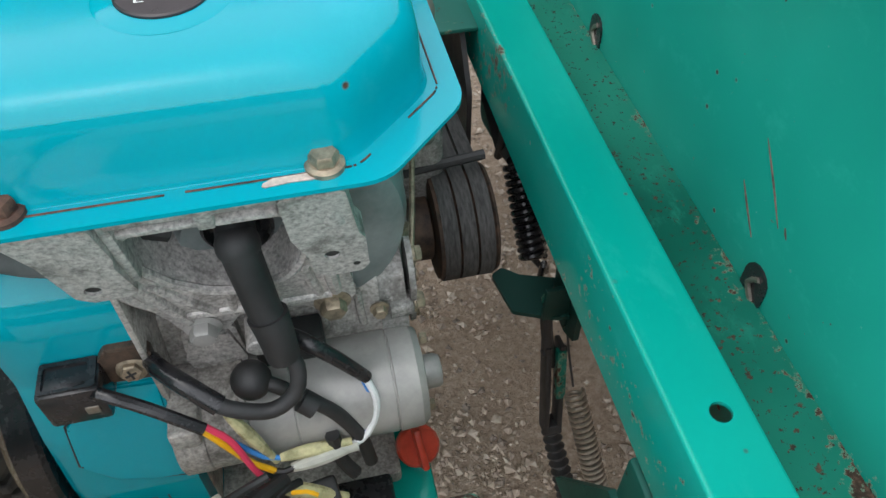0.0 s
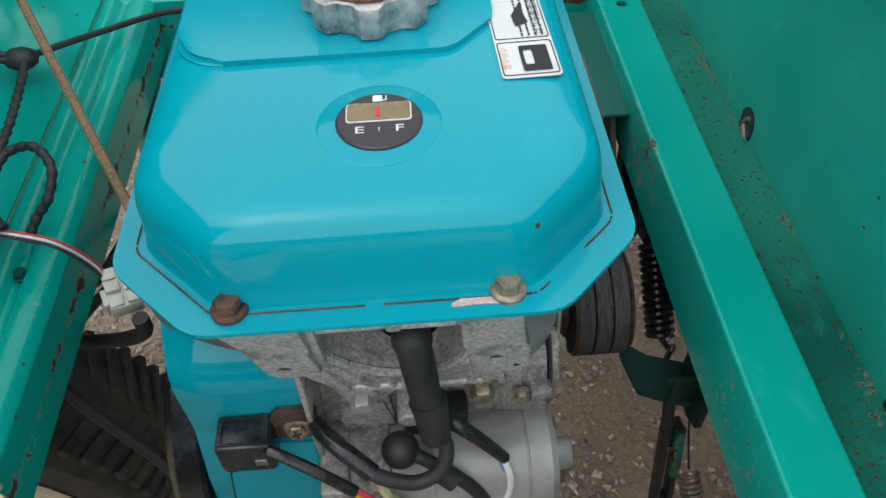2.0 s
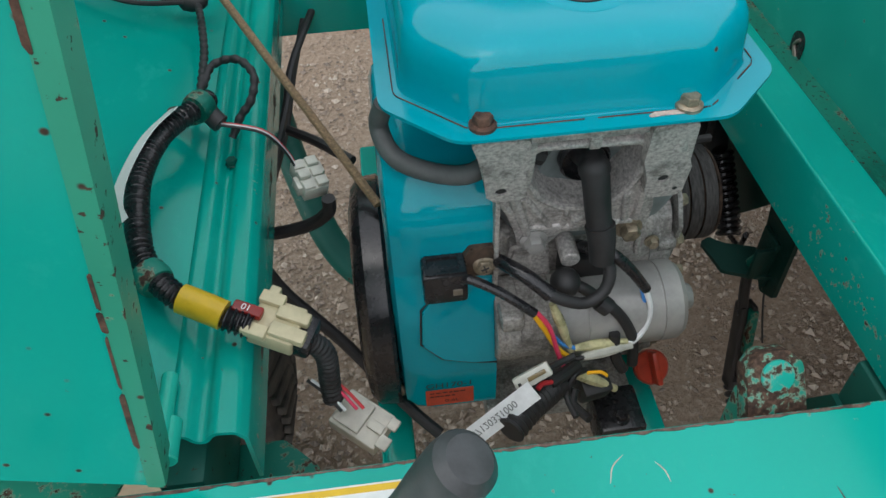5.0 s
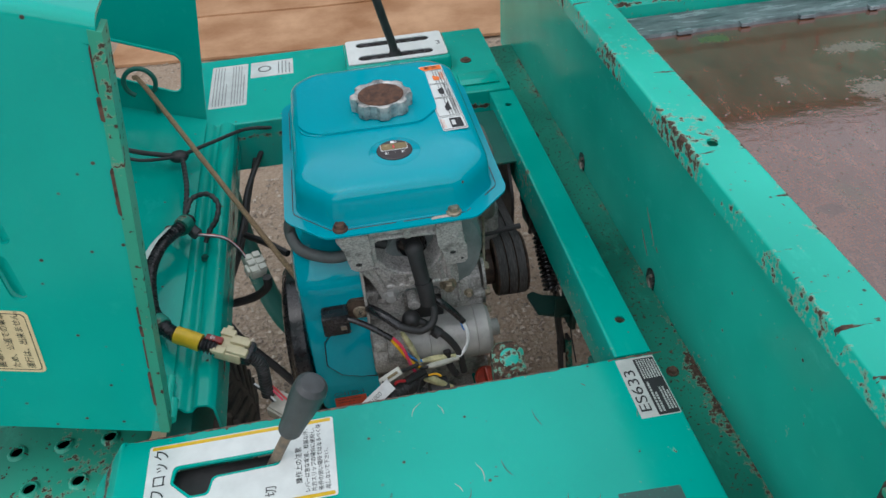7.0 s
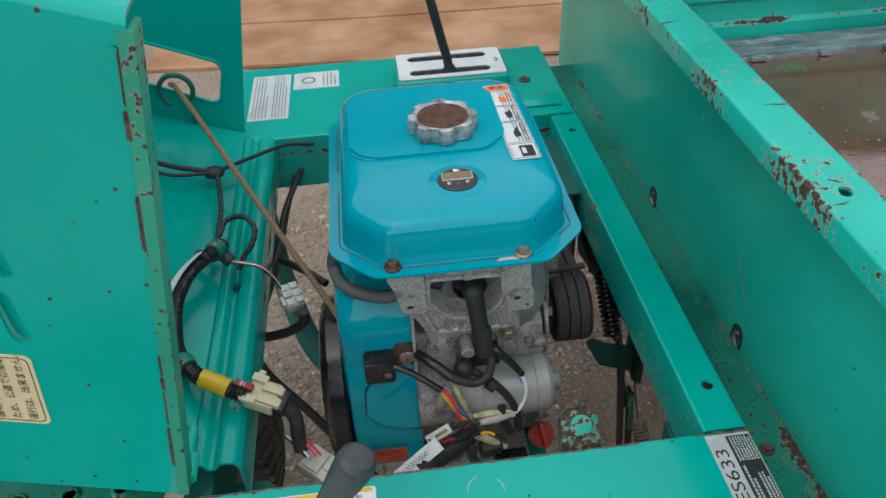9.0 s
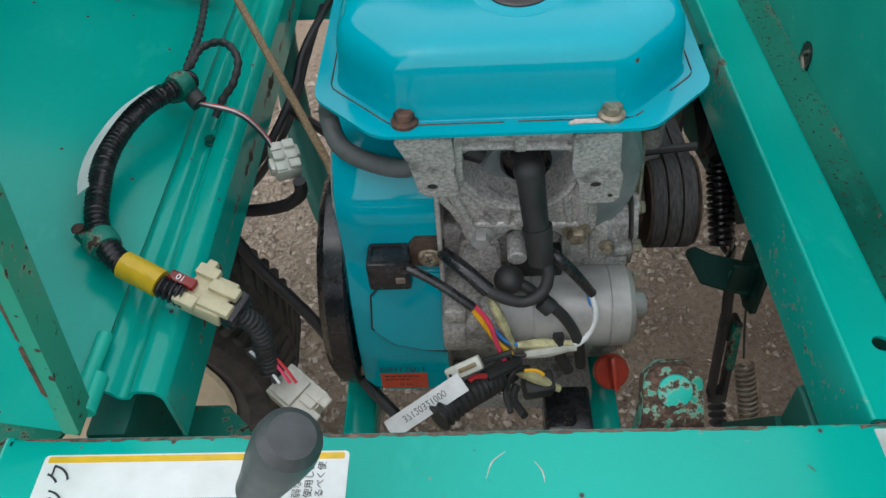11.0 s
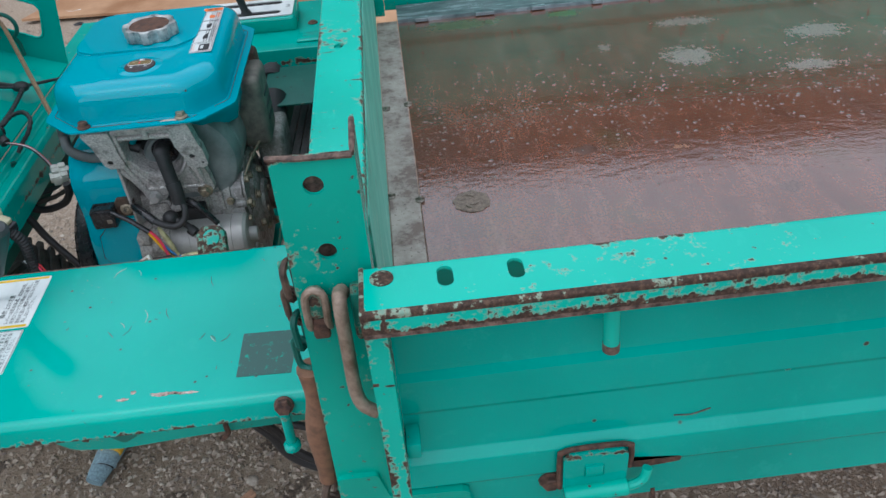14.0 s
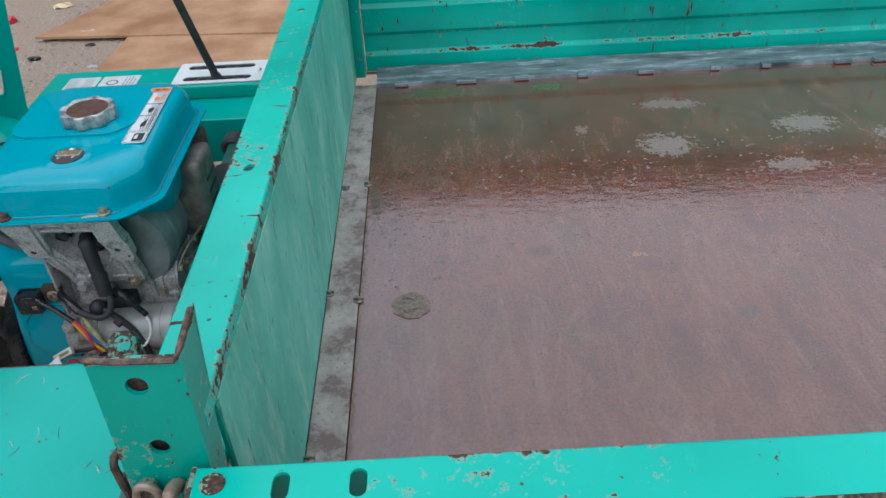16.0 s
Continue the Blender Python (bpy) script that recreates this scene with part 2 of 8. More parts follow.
sleeve = plain("yellowed_sleeve", (0.50, 0.47, 0.26), 0.3, 0, 0.3, 80, 0.1)
knob_mat = plain("grey_black_knob_plastic", (0.045, 0.05, 0.052), 0.45, 0, 0.3, 60, 0.2)
rope = plain("braided_cable_cover", (0.24, 0.16, 0.09), 0.8, 0, 0.4, 300, 0.6, 0.0008, stretch=(1, 1, 3))
leather = plain("worn_brown_sleeve", (0.16, 0.08, 0.045), 0.7, 0, 0.4, 60, 0.4)
copper = plain("gauge_window", (0.20, 0.15, 0.07), 0.2, 0, 0.2, 60, 0.0)


def ply_material():
    """Wet brown plywood: soaked and shiny, with ragged dry patches, moss, dark pits and a film of water."""
    m, ns, ls, b = material("wet_plywood", 0.3)
    co = ns.new("ShaderNodeTexCoord")
    grainy = fractal(ns, ls, 11.0, 12.0, 0.74, stretch=(1.8, 0.9, 1), distort=0.6)
    cloud = fractal(ns, ls, 2.6, 6.0, 0.6)
    col = ramp(ns, ls, blend(ns, ls, 0.4, grainy, cloud), ((0.34, (0.075, 0.024, 0.012)), (0.5, (0.135, 0.047, 0.024)), (0.68, (0.20, 0.082, 0.048))))
    swirl = ramp(ns, ls, fractal(ns, ls, 9.0, 10.0, 0.7, stretch=(2.6, 0.5, 1), distort=1.4), ((0.52, BW[0]), (0.70, BW[1])))
    col = blend(ns, ls, times(ns, ls, swirl, 0.4), col, (0.21, 0.125, 0.095))
    moss = ramp(ns, ls, fractal(ns, ls, 4.3, 8.0, 0.72), ((0.56, BW[0]), (0.72, BW[1])))
    col = blend(ns, ls, times(ns, ls, moss, 0.35), col, (0.060, 0.085, 0.025))
    dirt = ramp(ns, ls, fractal(ns, ls, 95.0, 6.0, 0.75), ((0.61, BW[0]), (0.66, BW[1])))
    col = blend(ns, ls, times(ns, ls, dirt, 0.8), col, (0.022, 0.015, 0.012))
    pit = node(ns, "ShaderNodeTexVoronoi", Scale=34.0)
    ls.new(co.outputs["Object"], pit.inputs["Vector"])
    gate = ramp(ns, ls, pit.outputs["Color"], ((0.42, BW[0]), (0.44, BW[1])))
    dots = times(ns, ls, ramp(ns, ls, pit.outputs["Distance"], ((0.04, BW[1]), (0.09, BW[0]))), gate)
    col = blend(ns, ls, times(ns, ls, dots, 0.7), col, (0.02, 0.014, 0.012))
    ragged = fractal(ns, ls, 60.0, 8.0, 0.75)
    wetness = ramp(ns, ls, fractal(ns, ls, 1.6, 5.0, 0.6), ((0.35, (0.10,) * 3), (0.62, (0.22,) * 3)))
    pale = (0.25, 0.185, 0.155)
    for x, y, sx, sy, tone, gain in ((0.762, 0.577, 0.100, 0.080, pale, 0.85), (1.075, 0.640, 0.115, 0.070, pale, 0.85), (0.985, 0.475, 0.105, 0.048, pale, 0.85), (0.815, 0.762, 0.13, 0.044, pale, 0.7), (0.60, 0.66, 0.03, 0.026, pale, 0.6), (0.223, 0.121, 0.036, 0.034, (0.06, 0.047, 0.036), 0.7), (0.454, 0.236, 0.045, 0.03, (0.06, 0.03, 0.022), 0.6), (0.745, 0.056, 0.04, 0.028, (0.07, 0.05, 0.04), 0.5), (0.62, 0.212, 0.03, 0.012, (0.26, 0.14, 0.065), 0.7), (1.25, 0.58, 0.10, 0.05, pale, 0.85), (0.30, 0.88, 0.16, 0.05, (0.06, 0.12, 0.02), 0.45), (0.56, 0.885, 0.07, 0.035, (0.08, 0.16, 0.02), 0.55)):
        mp = ns.new("ShaderNodeMapping")
        mp.inputs["Location"].default_value = (-x / sx, -y / sy, 0)
        mp.inputs["Scale"].default_value = (1 / sx, 1 / sy, 0)
        ls.new(co.outputs["Object"], mp.inputs["Vector"])
        far = ns.new("ShaderNodeVectorMath")
        far.operation = "LENGTH"
        ls.new(mp.outputs[0], far.inputs[0])
        near = node(ns, "ShaderNodeMapRange", From_Min=0.0, From_Max=1.0, To_Min=0.26, To_Max=-0.16)
        ls.new(far.outputs["Value"], near.inputs["Value"])
        add = ns.new("ShaderNodeMath")
        ls.new(near.outputs[0], add.inputs[0])
        ls.new(ragged, add.inputs[1])
        spot = ramp(ns, ls, add.outputs[0], ((0.53, BW[0]), (0.58, BW[1])))
        col = blend(ns, ls, times(ns, ls, spot, gain), col, tone)
        wetness = blend(ns, ls, times(ns, ls, spot, 0.8), wetness, (0.45, 0.45, 0.45))
    mottle = ramp(ns, ls, fractal(ns, ls, 210.0, 5.0, 0.7), ((0.32, (0.62, 0.62, 0.62)), (0.5, (1.0, 1.0, 1.0)), (0.68, (1.35, 1.35, 1.35))))
    col = blend(ns, ls, 1.0, col, mottle, "MULTIPLY")
    ls.new(col, b.inputs["Base Color"])
    ls.new(wetness, b.inputs["Roughness"])
    b.inputs["Specular IOR Level"].default_value = 0.25
    b.inputs["Coat Weight"].default_value = 1.0
    b.inputs["Coat IOR"].default_value = 1.9
    b.inputs["Coat Roughness"].default_value = 0.03
    waves = fractal(ns, ls, 48.0, 3.0, 0.5, stretch=(0.7, 1.3, 1.0))
    slow = fractal(ns, ls, 10.0, 2.0, 0.5)
    fine = fractal(ns, ls, 150.0, 3.0, 0.55)
    bump = node(ns, "ShaderNodeBump", Strength=0.36, Distance=0.0014)
    ls.new(blend(ns, ls, 0.22, blend(ns, ls, 0.45, waves, slow), fine), bump.inputs["Height"])
    ls.new(bump.outputs[0], b.inputs["Normal"])
    ls.new(bump.outputs[0], b.inputs["Coat Normal"])
    return m


def strip_material():
    m, ns, ls, b = material("weathered_board", 0.55)
    flake = ramp(ns, ls, fractal(ns, ls, 17.0, 9.0, 0.72), ((0.42, (0.19, 0.135, 0.115)), (0.49, (0.32, 0.265, 0.23)), (0.62, (0.43, 0.37, 0.325))))
    specks = ramp(ns, ls, fractal(ns, ls, 160.0, 5.0, 0.7), ((0.60, BW[0]), (0.66, BW[1])))
    flake = blend(ns, ls, times(ns, ls, specks, 0.7), flake, (0.07, 0.055, 0.05))
    ls.new(flake, b.inputs["Base Color"])
    relief(ns, ls, b, fractal(ns, ls, 22.0, 6.0, 0.6), 0.3, 0.001)
    return m


def ground_material():
    m, ns, ls, b = material("gravel_ground", 0.9)
    cloud = fractal(ns, ls, 1.7, 6.0, 0.6)
    stones = fractal(ns, ls, 95.0, 6.0, 0.75)
    col = ramp(ns, ls, stones, ((0.28, (0.17, 0.125, 0.092)), (0.5, (0.38, 0.295, 0.215)), (0.72, (0.56, 0.47, 0.375))))
    col = blend(ns, ls, ramp(ns, ls, cloud, ((0.42, BW[0]), (0.62, (0.6, 0.6, 0.6)))), col, (0.38, 0.28, 0.195))
    oil = ramp(ns, ls, fractal(ns, ls, 11.0, 6.0, 0.6), ((0.63, BW[0]), (0.68, BW[1])))
    col = blend(ns, ls, times(ns, ls, oil, 0.6), col, (0.13, 0.095, 0.07))
    ls.new(col, b.inputs["Base Color"])
    relief(ns, ls, b, stones, 1.0, 0.012)
    return m


def stone_material():
    m, ns, ls, b = material("gravel_stones", 0.85)
    geo = ns.new("ShaderNodeNewGeometry")
    col = ramp(ns, ls, geo.outputs["Random Per Island"], ((0.0, (0.11, 0.085, 0.065)), (0.35, (0.35, 0.272, 0.205)), (0.8, (0.48, 0.39, 0.30)), (1.0, (0.56, 0.49, 0.40))))
    ls.new(blend(ns, ls, 0.3, col, ramp(ns, ls, fractal(ns, ls, 200.0, 4.0), ((0.3, (0.17, 0.14, 0.11)), (0.7, (0.46, 0.40, 0.34))))), b.inputs["Base Color"])
    return m


ply, strip_mat, ground_mat, stone_mat = ply_material(), strip_material(), ground_material(), stone_material()
rust_board = plain("rusty_brown_board", (0.42, 0.20, 0.085), 0.75, 0, 0.35, 3.0, 0.4, 0.002, other=(0.47, 0.28, 0.155))
wet_metal = plain("wet_galvanised_strip", (0.14, 0.17, 0.18), 0.22, 0.3, 0.5, 9, 0.1, other=(0.34, 0.38, 0.40), stretch=(1, 6, 1))


# ---- mesh helpers ----
def finish(bm, smooth=True, angle=35):
    bmesh.ops.recalc_face_normals(bm, faces=bm.faces)
    if smooth:
        for f in bm.faces:
            f.smooth = True
        for e in bm.edges:
            if len(e.link_faces) == 2 and e.calc_face_angle(0) > radians(angle):
                e.smooth = False
    return bm


def part(name, bm, mat, parent=None, label="", smooth=True):
    """Link a bmesh as one mesh object under a thing or a part."""
    finish(bm, smooth)
    me = bpy.data.meshes.new(name)
    bm.to_mesh(me)
    bm.free()
    me.materials.append(mat)
    ob = new(name, me)
    if parent is not None:
        ob.parent = parent
    return tagged(ob, label)


def thing(name, label, category, at=(0, 0, 0), group="", kind=""):
    """An Empty at the base of a thing; its parts keep world coordinates."""
    ob = new(name)
    ob.empty_display_size = 0.02
    return tagged(ob, label, category, group, kind)


def box(x0, x1, y0, y1, z0, z1, bevel=0.0, segs=2, bm=None):
    b2 = bmesh.new()
    bmesh.ops.create_cube(b2, size=1)
    bmesh.ops.scale(b2, vec=(x1 - x0, y1 - y0, z1 - z0), verts=b2.verts)
    bmesh.ops.translate(b2, vec=((x0 + x1) / 2, (y0 + y1) / 2, (z0 + z1) / 2), verts=b2.verts)
    if bevel:
        bmesh.ops.bevel(b2, geom=b2.edges[:], offset=bevel, segments=segs, profile=0.5, affect="EDGES")
    return merge(bm, b2) if bm else b2


def merge(bm, other):
    me = bpy.data.meshes.new("tmp")
    other.to_mesh(me)
    other.free()
    bm.from_mesh(me)
    bpy.data.meshes.remove(me)
    return bm


def moved(bm, m):
    bmesh.ops.transform(bm, matrix=m, verts=bm.verts)
    return bm


def fillet(points, radius, closed=False, steps=5):
    """Round the corners of a 2D line. A corner may carry its own radius as a third number."""
    out, n = [], len(points)
    for i, p in enumerate(points):
        r = p[2] if len(p) > 2 else radius
        p = Vector(p[:2])
        if (not closed and i in (0, n - 1)) or r <= 0:
            out.append(p)
            continue
        a, c = Vector(points[i - 1][:2]) - p, Vector(points[(i + 1) % n][:2]) - p
        la, lc = a.length, c.length
        a, c = a / la, c / lc
        ang = math.acos(max(-1, min(1, a.dot(c))))
        if ang > 3.10:
            out.append(p)
            continue
        d = min(r / math.tan(ang / 2), la * 0.49, lc * 0.49)
        rr = d * math.tan(ang / 2)
        mid = (a + c).normalized() * (rr / math.sin(ang / 2))
        s, e = p + a * d - (p + mid), p + c * d - (p + mid)
        turn = s.angle_signed(e)
        for k in range(steps + 1):
            q = s.copy()
            q.rotate(Matrix.Rotation(-turn * k / steps, 2))
            out.append(p + mid + q)
    return out


def prism(poly, lo, hi, axis="x", bm=None):
    """A closed 2D outline drawn out along an axis: (y, z) along x, (x, z) along y, (x, y) along z."""
    b2 = bmesh.new()
    put = {"x": lambda a, b, t: (t, a, b), "y": lambda a, b, t: (a, t, b), "z": lambda a, b, t: (a, b, t)}[axis]
    v0 = [b2.verts.new(put(p[0], p[1], lo)) for p in poly]
    v1 = [b2.verts.new(put(p[0], p[1], hi)) for p in poly]
    n = len(poly)
    for i in range(n):
        b2.faces.new((v0[i], v0[(i + 1) % n], v1[(i + 1) % n], v1[i]))
    b2.faces.new(v0)
    b2.faces.new(v1[::-1])
    return merge(bm, b2) if bm else b2


def bent(points, thick, lo, hi, axis="x", radius=0.006, steps=5, bm=None):
    """Sheet metal: a bent 2D line with a thickness, drawn out along an axis."""
    line = fillet(points, radius, False, steps)
    left, right = [], []
    for i, p in enumerate(line):
        d = (line[min(i + 1, len(line) - 1)] - line[max(i - 1, 0)]).normalized()
        nrm = Vector((-d.y, d.x))
        left.append(p)
        right.append(p + nrm * thick)
    return prism(left + right[::-1], lo, hi, axis, bm)


def plate(outer, holes, z0, z1, bm=None, bevel=0.0):
    """A flat plate in the xy plane with real holes."""
    cu = bpy.data.curves.new("tmp", "CURVE")
    cu.dimensions, cu.fill_mode, cu.extrude = "2D", "BOTH", (z1 - z0) / 2
    for loop in (outer, *holes):
        sp = cu.splines.new("POLY")
        sp.points.add(len(loop) - 1)
        for q, p in zip(sp.points, loop):
            q.co = (p[0], p[1], 0, 1)
        sp.use_cyclic_u = True
    ob = new("tmp", cu)
    me = bpy.data.meshes.new_from_object(ob.evaluated_get(bpy.context.evaluated_depsgraph_get()))
    b2 = bmesh.new()
    b2.from_mesh(me)
    bpy.data.objects.remove(ob)
    bpy.data.curves.remove(cu)
    bpy.data.meshes.remove(me)
    bmesh.ops.remove_doubles(b2, verts=b2.verts, dist=1e-6)
    if bevel:
        rim = [e for e in b2.edges if len(e.link_faces) == 2 and e.calc_face_angle(0) > 1.2 and abs(e.verts[0].co.z - e.verts[1].co.z) < 1e-6]
        bmesh.ops.bevel(b2, geom=rim, offset=bevel, segments=2, profile=0.5, affect="EDGES", clamp_overlap=True)
    bmesh.ops.translate(b2, vec=(0, 0, (z0 + z1) / 2), verts=b2.verts)
    return merge(bm, b2) if bm else b2


def ring(x, y, r, n=20, ry=None):
    return [(x + r * math.cos(2 * math.pi * k / n), y + (ry or r) * math.sin(2 * math.pi * k / n)) for k in range(n)]


def slot(x, y, length, width, turn=0.0, n=7):
    """A long hole."""
    pts = []
    for s in (1, -1):
        for k in range(n + 1):
            a = -math.pi / 2 + math.pi * k / n
            pts.append((s * (length / 2 - width / 2 + width / 2 * math.cos(a)), s * width / 2 * math.sin(a)))
    c, s = math.cos(radians(turn)), math.sin(radians(turn))
    return [(x + a * c - b * s, y + a * s + b * c) for a, b in pts]


def rrect(x0, x1, y0, y1, r, steps=4):
    return [tuple(p) for p in fillet([(x0, y0), (x1, y0), (x1, y1), (x0, y1)], r, True, steps)]


def lathe(profile, a, b, n=24, bm=None):
    """Turn (distance along, radius) pairs round the line from a to b."""
    a, b = Vector(a), Vector(b)
    m = Matrix.Translation(a) @ (b - a).to_track_quat("Z", "Y").to_matrix().to_4x4()
    b2 = bmesh.new()
    rows = []
    for d, r in profile:
        rows.append([b2.verts.new(m @ Vector((r * math.cos(2 * math.pi * k / n), r * math.sin(2 * math.pi * k / n), d))) for k in range(n)])
    for p, q in zip(rows, rows[1:]):
        for k in range(n):
            b2.faces.new((p[k], p[(k + 1) % n], q[(k + 1) % n], q[k]))
    b2.faces.new(rows[0][::-1])
    b2.faces.new(rows[-1])
    return merge(bm, b2) if bm else b2


def rod(a, b, r, n=16, bm=None, edge=0.0):
    l = (Vector(b) - Vector(a)).length
    e = edge or min(r, l) * 0.12
    return lathe(((0, r - e), (e, r), (l - e, r), (l, r - e)), a, b, n, bm)


def spline(points, step=0.006):
    """A smooth line through points (Catmull-Rom)."""
    ps = [Vector(p) for p in points]
    ps = [ps[0] * 2 - ps[1], *ps, ps[-1] * 2 - ps[-2]]
    out = []
    for i in range(1, len(ps) - 2):
        p0, p1, p2, p3 = ps[i - 1:i + 3]
        k = max(2, int((p2 - p1).length / step))
        for j in range(k):
            t = j / k
            out.append(0.5 * (2 * p1 + (p2 - p0) * t + (2 * p0 - 5 * p1 + 4 * p2 - p3) * t * t + (3 * p1 - p0 - 3 * p2 + p3) * t ** 3))
    return out + [ps[-2]]


def tube(points, radius, n=10, step=0.006, ridge=0.0, pitch=0.006, bm=None, straight=False):
    """A hose or wire along a smooth line; ridge and pitch corrugate it."""
    line = [Vector(p) for p in points] if straight else spline(points, min(step, pitch / 6) if ridge else step)
    b2 = bmesh.new()
    up, rows, run = None, [], 0.0
    for i, p in enumerate(line):
        d = (line[min(i + 1, len(line) - 1)] - line[max(i - 1, 0)]).normalized()
        if up is None:
            up = d.orthogonal().normalized()
        up = (up - d * up.dot(d)).normalized()
        side = d.cross(up)
        if i:
            run += (p - line[i - 1]).length
        r = radius(i / (len(line) - 1)) if callable(radius) else radius
        if ridge:
            r += ridge * math.sin(2 * math.pi * run / pitch)
        rows.append([b2.verts.new(p + (up * math.cos(2 * math.pi * k / n) + side * math.sin(2 * math.pi * k / n)) * r) for k in range(n)])
    for p, q in zip(rows, rows[1:]):
        for k in range(n):
            b2.faces.new((p[k], p[(k + 1) % n], q[(k + 1) % n], q[k]))
    b2.faces.new(rows[0][::-1])
    b2.faces.new(rows[-1])
    return merge(bm, b2) if bm else b2


def coil(a, b, radius, wire, turns, n=7, bm=None):
    """A helical spring from a to b."""
    a, b = Vector(a), Vector(b)
    q = (b - a).to_track_quat("Z", "Y")
    l = (b - a).length
    k = int(turns * 14)
    pts = [a + q @ Vector((radius * math.cos(2 * math.pi * turns * i / k), radius * math.sin(2 * math.pi * turns * i / k), l * i / k)) for i in range(k + 1)]
    return tube(pts, wire, n, bm=bm, straight=True)


def hexbolt(at, towards, across, height, flange=0.0, thick=0.002, bm=None):
    """A hexagon head, with a washer or flange, that stands out from a place in a direction."""
    a, d = Vector(at), Vector(towards).normalized()
    b2 = bmesh.new()
    if flange:
        lathe(((0, flange), (thick, flange), (thick * 1.6, flange * 0.8)), a, a + d, 20, b2)
    r = across / math.sqrt(3)
    lathe(((thick, r), (height * 0.85, r), (height, r * 0.86)), a, a + d, 6, b2)
    return merge(bm, b2) if bm else b2


def text(body, at, size, mat, parent, turn=(0, 0, 0), name="lettering", align="LEFT", width=1.0, matrix=None):
    """Flat lettering in the built-in font."""
    cu = bpy.data.curves.new(name, "FONT")
    cu.body, cu.size, cu.align_x, cu.align_y = body, size, align, "CENTER"
    cu.space_line = 1.0
    ob = new("tmp", cu)
    me = bpy.data.meshes.new_from_object(ob.evaluated_get(bpy.context.evaluated_depsgraph_get()))
    bpy.data.objects.remove(ob)
    bpy.data.curves.remove(cu)
    me.name = name
    me.materials.append(mat)
    place = pose(*at, *turn) @ Matrix.Diagonal((width, 1, 1, 1))
    me.transform(matrix @ place if matrix else place)
    ob = new(name, me)
    ob.parent = parent
    return ob


def bars(x0, x1, y0, y1, rows, z, rnd, gap=0.70):
    """Lines of writing too small to read, as rows of short flat bars."""
    bm = bmesh.new()
    h = (y1 - y0) / rows
    for i in range(rows):
        ya = y1 - h * (i + 1) + h * gap / 2
        yb = ya + h * (1 - gap)
        x = x0
        end = x1 if i < rows - 1 else x0 + (x1 - x0) * rnd.uniform(0.5, 0.9)
        while x < end:
            w = h * rnd.uniform(0.5, 0.9)
            vs = [bm.verts.new((a, b, z)) for a, b in ((x, ya), (min(x + w, x1), ya), (min(x + w, x1), yb), (x, yb))]
            bm.faces.new(vs)
            x += w + h * rnd.uniform(0.15, 0.3)
    return bm


# ---- ground ----
rnd = random.Random(4)


def build_ground():
    bm = bmesh.new()
    n, near = 90, 3.5
    grid = {}
    for i in range(n + 1):
        for j in range(n + 1):
            x, y = -near + 2 * near * i / n, -2.0 + 2 * near * j / n
            z = 0.012 * (noise.noise((x * 1.3, y * 1.3, 0)) + 0.5 * noise.noise((x * 5, y * 5, 3)))
            grid[i, j] = bm.verts.new((x, y, z))
    for i in range(n):
        for j in range(n):
            bm.faces.new((grid[i, j], grid[i + 1, j], grid[i + 1, j + 1], grid[i, j + 1]))
    far = 600.0
    o = [bm.verts.new((sx * far, sy * far, 0)) for sx, sy in ((-1, -1), (1, -1), (1, 1), (-1, 1))]
    rim = [[grid[i, 0] for i in range(n + 1)], [grid[n, i] for i in range(n + 1)], [grid[n - i, n] for i in range(n + 1)], [grid[0, n - i] for i in range(n + 1)]]
    for k, side in enumerate(rim):
        bm.faces.new((*side, o[(k + 1) % 4], o[k]))
    g = part("ground", bm, ground_mat)
    return tagged(g, "brown gravelly yard with damp oily spots", "ground", kind="structure")


